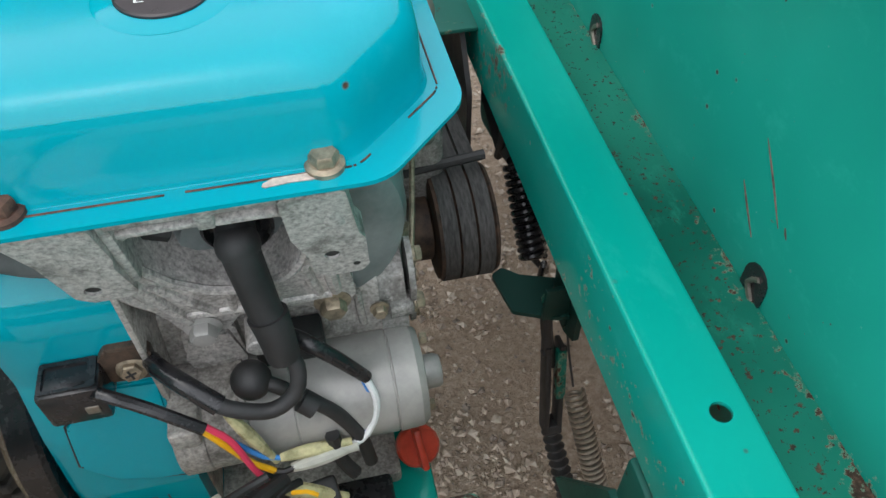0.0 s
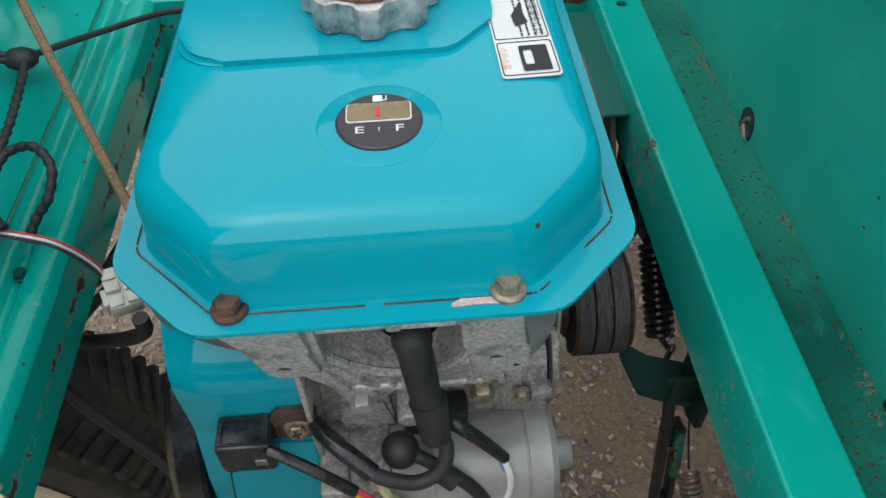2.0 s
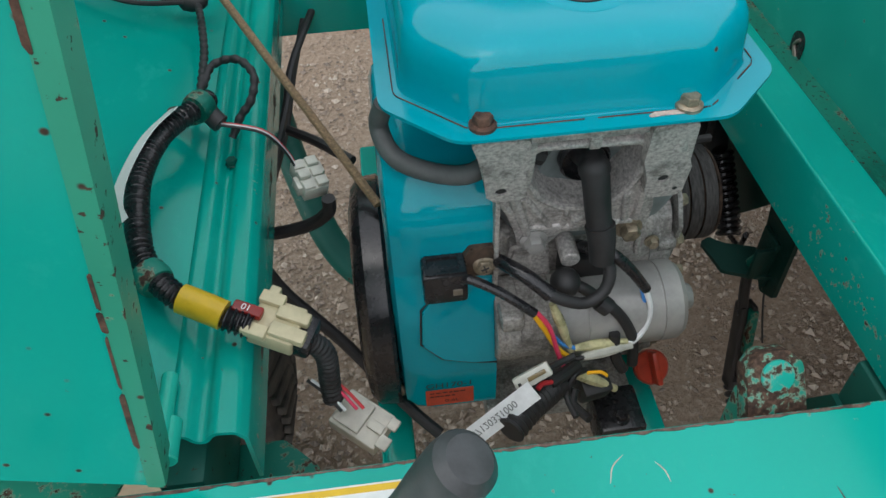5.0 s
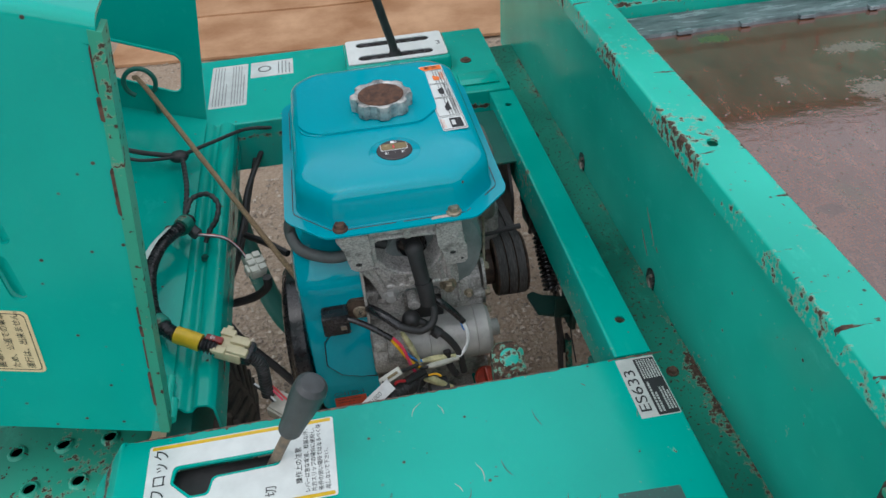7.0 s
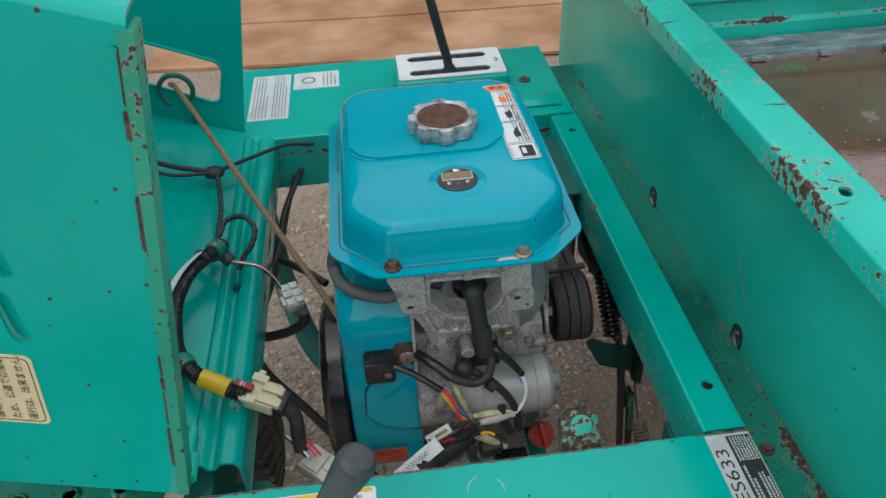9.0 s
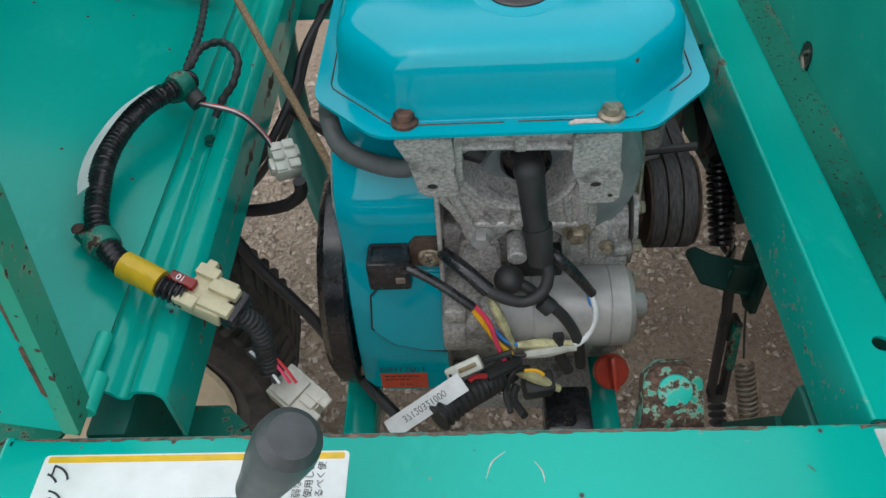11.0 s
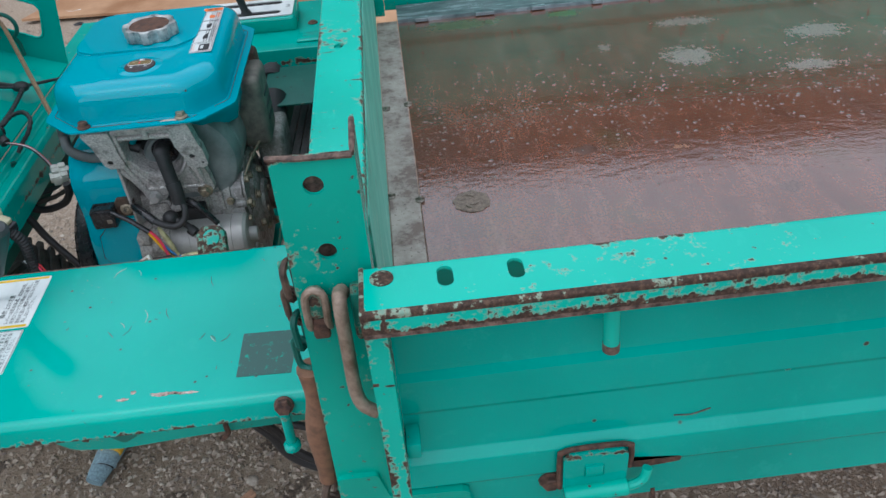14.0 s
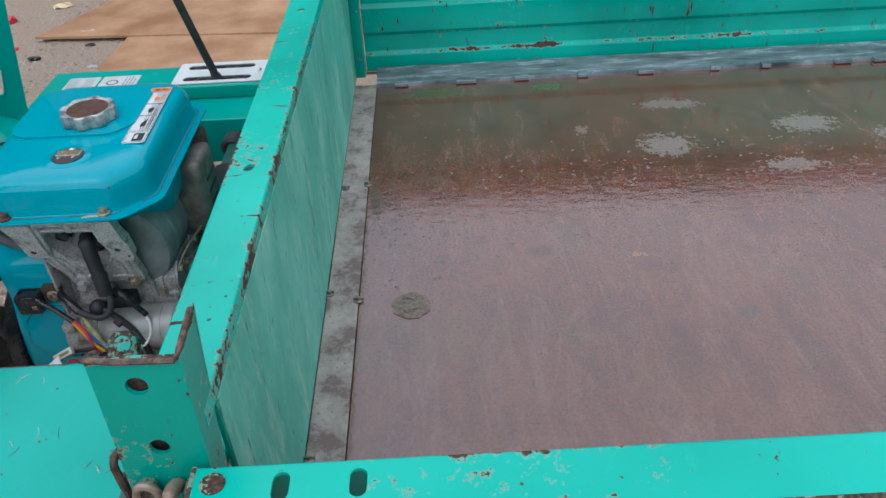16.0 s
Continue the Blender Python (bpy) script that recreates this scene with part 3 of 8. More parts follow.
def build_gravel(count=120000):
    """Loose stones in drifts over the part of the yard that shows."""
    r = np.random.RandomState(7)
    x = r.uniform(-1.7, 1.1, count)
    y = r.uniform(-0.75, 1.5, count)
    y[count * 5 // 6:] = r.uniform(1.5, 3.8, count - count * 5 // 6)
    drift = np.array([noise.noise((u * 3.1, v * 3.1, 7)) + 0.5 * noise.noise((u * 11, v * 11, 2)) for u, v in zip(x, y)])
    keep = drift + r.uniform(-0.6, 0.6, count) > -0.25
    x, y, drift = x[keep], y[keep], drift[keep]
    count = len(x)
    s = 0.0020 + 0.0065 * r.rand(count) ** 3 + 0.0035 * (r.rand(count) > 0.985)
    base = np.array(((1, 0, 0), (-1, 0, 0), (0, 1, 0), (0, -1, 0), (0, 0, 1), (0, 0, -1)), float)
    tri = np.array(((0, 2, 4), (2, 1, 4), (1, 3, 4), (3, 0, 4), (2, 0, 5), (1, 2, 5), (3, 1, 5), (0, 3, 5)))
    jig = base[None] * r.uniform(0.55, 1.35, (count, 6, 1)) + r.uniform(-0.3, 0.3, (count, 6, 3))
    jig[:, :, 2] *= 0.65
    a = r.uniform(0, 6.28, count)
    c, sn = np.cos(a)[:, None], np.sin(a)[:, None]
    px, py = jig[:, :, 0] * c - jig[:, :, 1] * sn, jig[:, :, 0] * sn + jig[:, :, 1] * c
    v = np.stack((px * s[:, None] + x[:, None], py * s[:, None] + y[:, None], jig[:, :, 2] * s[:, None] + 0.002), -1).reshape(-1, 3)
    for k in range(count):
        h = 0.012 * (noise.noise((x[k] * 1.3, y[k] * 1.3, 0)) + 0.5 * noise.noise((x[k] * 5, y[k] * 5, 3)))
        v[6 * k:6 * k + 6, 2] += h
    f = (tri[None] + 6 * np.arange(count)[:, None, None]).reshape(-1, 3)
    me = bpy.data.meshes.new("gravel")
    me.from_pydata(v.tolist(), [], f.tolist())
    me.materials.append(stone_mat)
    return tagged(new("gravel", me), "loose grey-brown gravel stones on the yard", "gravel", kind="stuff")


def build_oil_spots():
    """Ragged damp oil drops that have soaked into the yard."""
    r = random.Random(8)
    bm = bmesh.new()
    spots = [(-0.802, 0.176, 0.03), (-0.733, 0.018, 0.036), (-0.712, -0.055, 0.04), (-0.554, -0.061, 0.03), (-0.454, -0.058, 0.028), (-0.406, 0.047, 0.026)]
    spots += [(-0.135, 0.047, 0.045), (-0.185, -0.089, 0.04), (-0.082, -0.122, 0.05), (-0.448, 0.014, 0.02), (-0.065, 0.041, 0.03), (0.06, 0.0, 0.03), (-0.21, 0.15, 0.04), (-0.03, 0.12, 0.03)]
    spots += [(r.uniform(-0.95, 0.6), r.uniform(-0.45, 0.35), r.uniform(0.005, 0.014)) for _ in range(45)]
    for x, y, s in spots:
        for k in range(6 if s > 0.015 else 1):
            cx, cy, q = x + r.gauss(0, s * 0.5), y + r.gauss(0, s * 0.42), s * r.uniform(0.2, 0.6)
            ph = r.uniform(0, 9)
            pts = []
            for a in [2 * math.pi * i / 22 for i in range(22)]:
                u, v = cx + q * math.cos(a) * (0.8 + 0.5 * noise.noise((2 * math.cos(a) + ph, 2 * math.sin(a), ph))), cy + q * math.sin(a) * (0.8 + 0.5 * noise.noise((2 * math.cos(a) + ph, 2 * math.sin(a), ph)))
                h = 0.012 * (noise.noise((u * 1.3, v * 1.3, 0)) + 0.5 * noise.noise((u * 5, v * 5, 3)))
                pts.append(bm.verts.new((u, v, h + 0.0022 + 0.0003 * k)))
            bm.faces.new(pts)
    o = part("oil_spots", bm, oil_mat, smooth=False)
    return tagged(o, "dark damp oil drops soaked into the gravel", "oil stain", kind="stuff")


def build_far_wall():
    """The tall building behind the boards, read from reflections, and an added light-blocking wall."""
    bm = box(-16.0, 16.0, 9.0, 9.3, -0.1, 6.1)
    prism([(8.75, 6.02), (9.6, 6.02), (9.6, 6.25), (8.75, 6.10)], -16.2, 16.2, "x", bm)
    w = part("wall_north", bm, far_wall_mat, smooth=False)
    tagged(w, "tall dull grey-brown wall of the building behind the yard", "wall", kind="structure")
    # unseen wall, added to hold back sky light from the south
    bm = box(-16.0, 16.0, -9.3, -9.0, -0.1, 2.4)
    prism([(-8.85, 2.40), (-9.45, 2.40), (-9.45, 2.55), (-8.85, 2.48)], -16.2, 16.2, "x", bm)
    w = part("unseen_wall_south", bm, far_wall_mat, smooth=False)
    return tagged(w, "unseen grey-brown wall added to cut sky light from the south", "wall", kind="structure")


far_wall_mat = plain("dull_brown_wall", (0.10, 0.085, 0.07), 0.85, 0, 0.3, 1.5, 0.3, 0.01, other=(0.16, 0.14, 0.11))
build_far_wall()
oil_mat = plain("oil_soaked_gravel", (0.075, 0.053, 0.037), 0.75, 0, 0.6, 90, 0.8, 0.003, other=(0.20, 0.145, 0.10))
build_ground()
build_gravel()
build_oil_spots()

# ---- carrier frame: fenders, rail, gutter, channel ----
TOP = 0.683
carrier = thing("farm_carrier", "green riding farm carrier chassis with rusty painted sheet metal", "farm vehicle")


def build_near_fender():
    hole = fillet([(-0.540, -0.112), (-0.430, -0.112), (-0.430, -0.128), (-0.500, -0.130), (-0.505, -0.150), (-0.522, -0.150), (-0.542, -0.130)], 0.006, True, 3)
    bm = plate([(-0.598, -0.325), (0.012, -0.325), (0.012, -0.070), (-0.598, -0.070)], [[tuple(p) for p in hole]], TOP - 0.003, TOP)
    # rolled front edge and rear lip
    bent([(-0.325, TOP), (-0.349, TOP, 0.020), (-0.352, TOP - 0.030)], 0.003, -0.606, 0.012, "x", 0.02, 8, bm)
    bent([(-0.064, 0.625), (-0.064, TOP), (-0.070, TOP)], 0.003, -0.60, 0.012, "x", 0.005, 4, bm)
    # right end turned down, left end sloping to the footplate
    bent([(0.012, TOP), (0.018, TOP), (0.018, TOP - 0.02)], -0.003, -0.345, -0.064, "y", 0.005, 4, bm)
    bent([(-0.598, TOP), (-0.604, TOP), (-0.655, TOP - 0.070)], 0.003, -0.350, -0.064, "y", 0.012, 4, bm)
    f = part("near_fender", bm, green, carrier, "green fender top with rust spots and scratches")
    # dark sheet below the slot imitates the shade inside it
    part("lever_slot_shade", box(-0.550, -0.422, -0.158, -0.104, 0.664, 0.667), rubber, f, "dark sheet standing in for the shade inside the lever slot")
    bm = bmesh.new()
    hexbolt((-0.034, -0.352, 0.672), (0, -1, 0.4), 0.017, 0.010, 0.011, bm=bm)
    part("fender_bolt", bm, rust_mat, f, "rusted bolt")
    bm = rod((-0.036, -0.352, 0.668), (-0.037, -0.354, 0.606), 0.006)
    lathe(((0, 0.007), (0.004, 0.010), (0.010, 0.010), (0.014, 0.006)), (-0.037, -0.354, 0.612), (-0.037, -0.354, 0.59), 16, bm)
    part("hanging_pin", bm, green, f, "green hanging pin")
    bm = tube([(-0.19, -0.27, 0.615), (-0.150, -0.22, 0.535), (-0.112, -0.2, 0.454), (-0.088, -0.2, 0.396), (-0.051, -0.2, 0.360), (-0.022, -0.2, 0.350), (0.05, -0.16, 0.37)], 0.0075)
    tube([(-0.18, -0.27, 0.620), (-0.142, -0.22, 0.540), (-0.102, -0.2, 0.456), (-0.078, -0.2, 0.402), (-0.045, -0.2, 0.372), (-0.018, -0.2, 0.364), (0.05, -0.17, 0.38)], 0.0070, bm=bm)
    tube([(-0.15, -0.25, 0.60), (-0.106, -0.2, 0.487), (-0.062, -0.2, 0.458), (-0.015, -0.2, 0.445), (0.05, -0.17, 0.45)], 0.006, bm=bm)
    part("brake_cable", bm, rubber, f, "looped black rubber cables")
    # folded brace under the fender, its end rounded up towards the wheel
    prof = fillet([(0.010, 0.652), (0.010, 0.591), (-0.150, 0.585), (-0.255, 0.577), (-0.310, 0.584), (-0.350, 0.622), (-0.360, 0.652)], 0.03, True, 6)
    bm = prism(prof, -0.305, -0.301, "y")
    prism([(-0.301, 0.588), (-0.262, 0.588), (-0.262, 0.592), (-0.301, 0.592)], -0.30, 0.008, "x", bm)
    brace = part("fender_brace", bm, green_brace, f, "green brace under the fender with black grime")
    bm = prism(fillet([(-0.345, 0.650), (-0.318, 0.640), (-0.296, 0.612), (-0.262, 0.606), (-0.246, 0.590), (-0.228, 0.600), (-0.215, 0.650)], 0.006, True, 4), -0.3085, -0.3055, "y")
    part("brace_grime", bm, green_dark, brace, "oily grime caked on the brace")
    bm = bmesh.new()
    hexbolt((-0.285, -0.309, 0.612), (0, -1, 0), 0.010, 0.006, 0.007, 0.001, bm)
    part("brace_bolt", bm, rust_mat, brace)
    clip = [(-0.118, -0.312, 0.628), (-0.119, -0.315, 0.606), (-0.120, -0.313, 0.592), (-0.131, -0.309, 0.578)]
    part("cable_clip", tube(clip, 0.0035, 8), rust_mat, brace, "rusted cable clip")
    return f


def build_footplate():
    holes = []
    for i in range(9):
        for j in range(9):
            holes.append(ring(-1.125 + 0.056 * i + (0.028 if j % 2 else 0), -0.40 + 0.058 * j, 0.0075, 10))
    bm = plate([(-1.15, -0.46), (-0.66, -0.46), (-0.62, -0.05), (-0.60, 0.0), (-0.60, 0.14), (-1.15, 0.14)], holes, 0.612, 0.615)
    for h in holes:
        cx, cy = sum(p[0] for p in h) / len(h), sum(p[1] for p in h) / len(h)
        lathe(((0, 0.0125), (0.0035, 0.0095), (0.0035, 0.0076), (0.0, 0.0075)), (cx, cy, 0.615), (cx, cy, 0.7), 12, bm)
    return part("footplate", bm, green_foot, carrier, "dimpled green footplate with heavy rust")


green_foot = paint("green_paint_rusted", (0.01, 0.25, 0.165), 0.35, 0.575, 0.62, fade=0.4, speck=0.35)
near_fender = build_near_fender()
build_footplate()


def build_rail():
    holes = [ring(0.001, 0.0, 0.0065, 18), ring(-0.003, 0.576, 0.006, 18)]
    bm = plate([(-0.022, -0.060), (0.014, -0.060), (0.014, 0.630), (-0.022, 0.630)], holes, TOP - 0.006, TOP - 0.003)
    bent([(-0.022, TOP - 0.003), (-0.027, TOP - 0.003), (-0.027, 0.606)], 0.003, -0.060, 0.630, "y", 0.005, 4, bm)
    bent([(0.014, TOP - 0.003), (0.019, TOP - 0.003), (0.019, 0.632)], -0.003, -0.060, 0.630, "y", 0.005, 4, bm)
    return part("frame_rail", bm, green_rail, carrier, "green folded steel rail with bolt holes")


def build_gutter():
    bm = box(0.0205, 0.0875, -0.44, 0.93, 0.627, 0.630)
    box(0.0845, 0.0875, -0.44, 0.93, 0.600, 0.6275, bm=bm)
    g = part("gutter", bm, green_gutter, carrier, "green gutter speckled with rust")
    for x, y in ((0.054, -0.057), (0.037, 0.536)):
        bm = bmesh.new()
        hexbolt((x, y, 0.630), (0, 0, 1), 0.010, 0.006, 0.008, 0.0015, bm)
        part("gutter_bolt", bm, rust_mat, g, "rusty bolt")
    return g


def build_far_fender():
    bm = plate([(-0.60, 0.640), (0.014, 0.640), (0.014, 0.905), (-0.60, 0.905)], [], TOP - 0.003, TOP)
    bent([(0.905, TOP), (0.928, TOP, 0.02), (0.931, TOP - 0.03)], -0.003, -0.60, 0.014, "x", 0.02, 8, bm)
    bent([(0.634, 0.585), (0.634, TOP), (0.640, TOP)], -0.003, -0.60, 0.014, "x", 0.005, 4, bm)
    f = part("far_fender", bm, green, carrier, "green fender top beside the gear lever")
    part("fender_tab", box(-0.075, 0.0, 0.66, 0.71, TOP, TOP + 0.004, 0.0015), green, f)
    bm = bmesh.new()
    hexbolt((-0.045, 0.77, TOP), (0, 0, 1), 0.012, 0.006, 0.011, 0.002, bm)
    part("fender_screw", bm, rust_mat, f)
    # raised gear gate
    bm = box(-0.285, -0.078, 0.735, 0.855, TOP - 0.002, 0.716, 0.008, 3)
    gate = part("gear_gate", bm, green_clean, f, "raised green gear lever housing")
    hole1 = slot(-0.185, 0.825, 0.15, 0.022)
    hole2 = slot(-0.185, 0.765, 0.15, 0.022)
    bm = plate(rrect(-0.28, -0.084, 0.741, 0.851, 0.006), [hole1, hole2], 0.7165, 0.7185)
    part("gear_plate", bm, white_lab, gate, "white shift pattern plate")
    bm = plate(hole1, [], 0.7162, 0.7166)
    merge(bm, plate(hole2, [], 0.7162, 0.7166))
    part("slot_shadow", bm, black, gate)
    text("3", (-0.102, 0.795, 0.719), 0.024, ink, gate, (0, 0, 0))
    return f


build_rail()
build_gutter()
far_fender = build_far_fender()


def build_channel():
    prof = [(-0.575, 0.676), (-0.566, 0.676, 0.003), (-0.562, 0.685, 0.006), (-0.552, 0.692, 0.009), (-0.541, 0.690, 0.008), (-0.536, 0.682, 0.005), (-0.531, 0.681, 0.005), (-0.525, 0.690, 0.009), (-0.509, 0.688, 0.009), (-0.503, 0.679, 0.006), (-0.503, 0.628)]
    bm = bent(prof, -0.003, -0.033, 0.635, "y", 0.004, 4)
    c = part("hood_channel", bm, green, carrier, "green ridged channel with rust at the seam")
    r = random.Random(31)
    y = -0.030
    while y < 0.60:
        l = r.uniform(0.008, 0.05)
        if r.random() < (0.85 if y < 0.22 else 0.4):
            bm = tube([(-0.5665 + r.uniform(-0.001, 0.001), y + l * k / 4, 0.6770) for k in range(5)], lambda t: 0.0010 + 0.0012 * math.sin(math.pi * t), 6)
            part("rust_patch", bm, rust_mat, c, "rust along the seam")
        y += l + r.uniform(0.0, 0.02)
    bm = rod((-0.550, -0.052, 0.694), (-0.550, -0.022, 0.694), 0.0075)
    rod((-0.553, -0.045, 0.699), (-0.553, 0.010, 0.699), 0.0055, bm=bm)
    part("hinge", bm, green_flange, c, "worn green hinge")
    bm = bmesh.new()
    hexbolt((-0.531, 0.247, 0.684), (0, 0, 1), 0.009, 0.006, 0.006, 0.001, bm)
    part("hinge_bolt", bm, green_dark, c)
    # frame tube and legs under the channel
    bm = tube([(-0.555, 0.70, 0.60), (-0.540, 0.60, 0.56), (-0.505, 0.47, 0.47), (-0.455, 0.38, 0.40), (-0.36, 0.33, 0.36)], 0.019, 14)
    part("frame_tube", bm, green_dark, carrier, "dark bent green frame tube")
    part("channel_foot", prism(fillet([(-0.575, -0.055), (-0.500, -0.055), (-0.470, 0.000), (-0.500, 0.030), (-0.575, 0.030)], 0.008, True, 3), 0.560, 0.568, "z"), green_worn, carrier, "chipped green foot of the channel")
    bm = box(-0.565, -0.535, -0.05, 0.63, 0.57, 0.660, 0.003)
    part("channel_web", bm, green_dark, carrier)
    return c


build_channel()


def build_engine_base():
    bm = box(-0.430, -0.395, 0.02, 0.60, 0.375, 0.415, 0.005)
    box(-0.178, -0.138, 0.0, 0.60, 0.385, 0.425, 0.005, bm=bm)
    box(-0.430, -0.140, 0.02, 0.055, 0.372, 0.412, 0.004, bm=bm)
    box(-0.430, -0.140, 0.42, 0.47, 0.372, 0.412, 0.004, bm=bm)
    b = part("engine_base", bm, green_clean, carrier, "green welded engine base rails")
    tip = Matrix.Translation((-0.1545, -0.045, 0.693)) @ pose(0, 0, 0, 52, 0, 0)
    bm = moved(plate([tuple(p) for p in fillet([(-0.021, -0.040), (0.021, -0.040), (0.019, 0.008), (0.010, 0.018), (-0.010, 0.018), (-0.019, 0.008)], 0.007, True, 4)], [], -0.016, 0.0, bevel=0.0025), tip)
    br = part("base_bracket", bm, green_worn, b, "rusty green upright bracket")
    bm = box(-0.172, -0.137, -0.056, -0.030, 0.43, 0.672, 0.004)
    part("bracket_stem", bm, green_worn, br)
    bm = moved(lathe(((0, 0.0115), (0.0015, 0.0112), (0.002, 0.009)), (0.001, 0.001, 0.0), (0.001, 0.001, 1.0), 22), tip)
    part("bracket_cap", bm, green_brace, br, "green cap ringed by rust")
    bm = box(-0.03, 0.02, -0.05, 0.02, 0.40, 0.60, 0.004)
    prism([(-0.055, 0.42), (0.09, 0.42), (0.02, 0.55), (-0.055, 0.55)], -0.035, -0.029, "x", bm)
    part("rail_gusset", bm, green_dark, b, "dark green gusset plate")
    return b


build_engine_base()


# ---- front wheel ----
def build_wheel():
    w = thing("front_wheel", "knobbly black tyre on a cream painted rim", "wheel")
    c = Vector((-0.785, 0.335, 0.236))
    r, half = 0.234, 0.085
    prof = [(-half + 0.006, 0.156), (-half - 0.006, 0.180), (-half, 0.206), (-half + 0.022, r - 0.010), (0, r), (half - 0.022, r - 0.010), (half, 0.206), (half + 0.006, 0.180), (half - 0.006, 0.156)]
    bm = lathe([(d + half, q) for d, q in prof], c - Vector((0, half, 0)), c + Vector((0, half, 0)), 64)
    tyre = part("tyre", bm, tyre_mat, w)
    bm = bmesh.new()
    for k in range(60):
        for s in (-1, 1):
            b2 = box(-0.0065, 0.0065, 0.006, half - 0.004, -0.006, 0.006, 0.002, 1)
            moved(b2, pose(0, 0, 0, 0, 0, 18 * s) @ Matrix.Diagonal((1, s, 1, 1)))
            a = 6.0 * k + (3.0 if s > 0 else 0)
            moved(b2, Matrix.Translation(c) @ pose(0, 0, 0, 0, a, 0) @ pose(0, 0, r - 0.004, 6 * -s, 0, 0))
            merge(bm, b2)
    part("tread", bm, tyre_mat, tyre)
    bm = lathe(((0, 0.156), (0.004, 0.161), (0.010, 0.156), (0.018, 0.148), (0.036, 0.142), (0.046, 0.07), (0.032, 0.045), (0.032, 0.02)), c - Vector((0, half + 0.004, 0)), c, 40)
    part("rim", bm, cream, w, "cream painted steel rim")


build_wheel()


# ---- engine hood, hinged open ----
def build_hood():
    hood = thing("engine_hood", "green sheet-metal engine hood tipped open with louvres", "engine hood")
    # hood frame: local x runs up the open edge, local y runs away from the engine
    A = Vector((-0.552, 0.694))
    e = Vector((0.070, 0.420)).normalized()
    side = Vector((-0.945, 0.327))
    L = 0.455

    def at(u, v):
        k = e * u + side * v
        return (A.x + k.x, A.y + k.y)

    def lift(bm, y):
        """From the (u, v, t) of a side panel to the world: t runs along y."""
        m = Matrix(((e.x, side.x, 0, A.x), (0, 0, 1, y), (e.y, side.y, 0, A.y), (0, 0, 0, 1)))
        return moved(bm, m)

    louvres = []
    def local(x, z):
        d = Vector((x, z)) - A
        det = e.x * side.y - e.y * side.x
        return ((d.x * side.y - d.y * side.x) / det, (e.x * d.y - e.y * d.x) / det)

    for x, z, n, l in ((-0.5945, 1.122, 4, 0.030), (-0.6035, 1.068, 5, 0.053), (-0.6135, 1.003, 5, 0.053), (-0.624, 0.938, 6, 0.053)):
        for k in range(n):
            louvres.append((*local(x - 0.0252 * k, z + 0.005 * k), l))
    lean = 10.5
    holes = [slot(u, v, l, 0.0150, lean) for u, v, l in louvres]
    outer = [tuple(p) for p in fillet([(0, 0), (L, 0, 0.012), (L, 0.36), (0, 0.36)], 0.0, True, 5)]
    near = part("near_panel", lift(plate(outer, holes, -0.0015, 0.0015), -0.066), green_clean, hood, "louvred green side panel")
    # rounded top edge and turned-in open edge
    b2 = prism(fillet([(0, -0.0015), (0.022, -0.0015, 0.02), (0.024, 0.034), (0.021, 0.034), (0.019, 0.0015, 0.017), (0, 0.0015)], 0.0, True, 7), 0.0, 0.36, "y")
    b2 = moved(b2, Matrix.Translation((L, 0, 0)))
    part("top_edge", lift(b2, -0.066), green_clean, near)
    bm = lift(prism([(-0.0045, -0.0028), (0.006, -0.0028), (0.006, -0.0017), (-0.0002, -0.0017), (-0.0002, 0.022), (-0.0045, 0.022)], 0.0, L + 0.012, "x"), -0.066)
    edge = part("open_edge", bm, green_edge, near, "rust-bitten folded edge")
    r = random.Random(17)
    u = 0.004
    while u < L:
        l = r.uniform(0.015, 0.06)
        if r.random() < 0.8:
            w = r.uniform(0.0008, 0.0022)
            part("rust_streak", lift(prism(fillet([(u, 0.0062 - w), (u + l, 0.0062 - w * 0.6), (u + l * 0.9, 0.0062 + w), (u + l * 0.1, 0.0062 + w * 0.7)], 0.001, True, 2), -0.0031, -0.0026, "z"), -0.066), rust_mat, edge, "rust along the fold")
        u += l
    for u, v, l in louvres:
        b3 = plate(slot(0, 0, l - 0.001, 0.0150), [], -0.0008, 0.0008)
        moved(b3, Matrix.Translation((u, v, 0.005)) @ pose(0, 0, 0, 0, 0, lean) @ pose(0, 0, 0, 20, 0, 0))
        part("louvre", lift(b3, -0.066), green_clean, near)
    # inner sheet against the hinge
    a0, a1 = at(0, 0), at(0, 0.36)
    bm = prism([(a0[0], a0[1]), (a1[0], a1[1]), (a1[0] + 0.001, a1[1] + 0.003), (a0[0] + 0.001, a0[1] + 0.003)], -0.0640, 0.6400, "y")
    part("inner_sheet", bm, green_clean, hood, "green inner sheet carrying the wiring")
    b0, b1 = at(-0.01, 0.36), at(L + 0.03, 0.36)
    bm = prism([b0, b1, (b1[0] - 0.003, b1[1]), (b0[0] - 0.003, b0[1])], -0.066, 0.645, "y")
    part("roof_sheet", bm, green_clean, hood)
    # far panel with its hand opening
    hole = fillet([local(-0.722, 0.888), local(-0.562, 0.822), local(-0.580, 0.752), local(-0.728, 0.818)], 0.016, True, 5)
    bm = lift(plate([(0, 0), (L, 0), (L, 0.36), (0, 0.36)], [[tuple(p) for p in hole]], -0.0015, 0.0015), 0.645)
    far = part("far_panel", bm, green_clean, hood, "green panel with a rounded opening")
    rim = [Vector((A.x, 0.643, A.y)) + Vector((e.x * p.x + side.x * p.y, 0, e.y * p.x + side.y * p.y)) for p in hole]
    part("opening_rim", tube([*rim, rim[0]], 0.0028, 6, straight=True), green_clean, far)
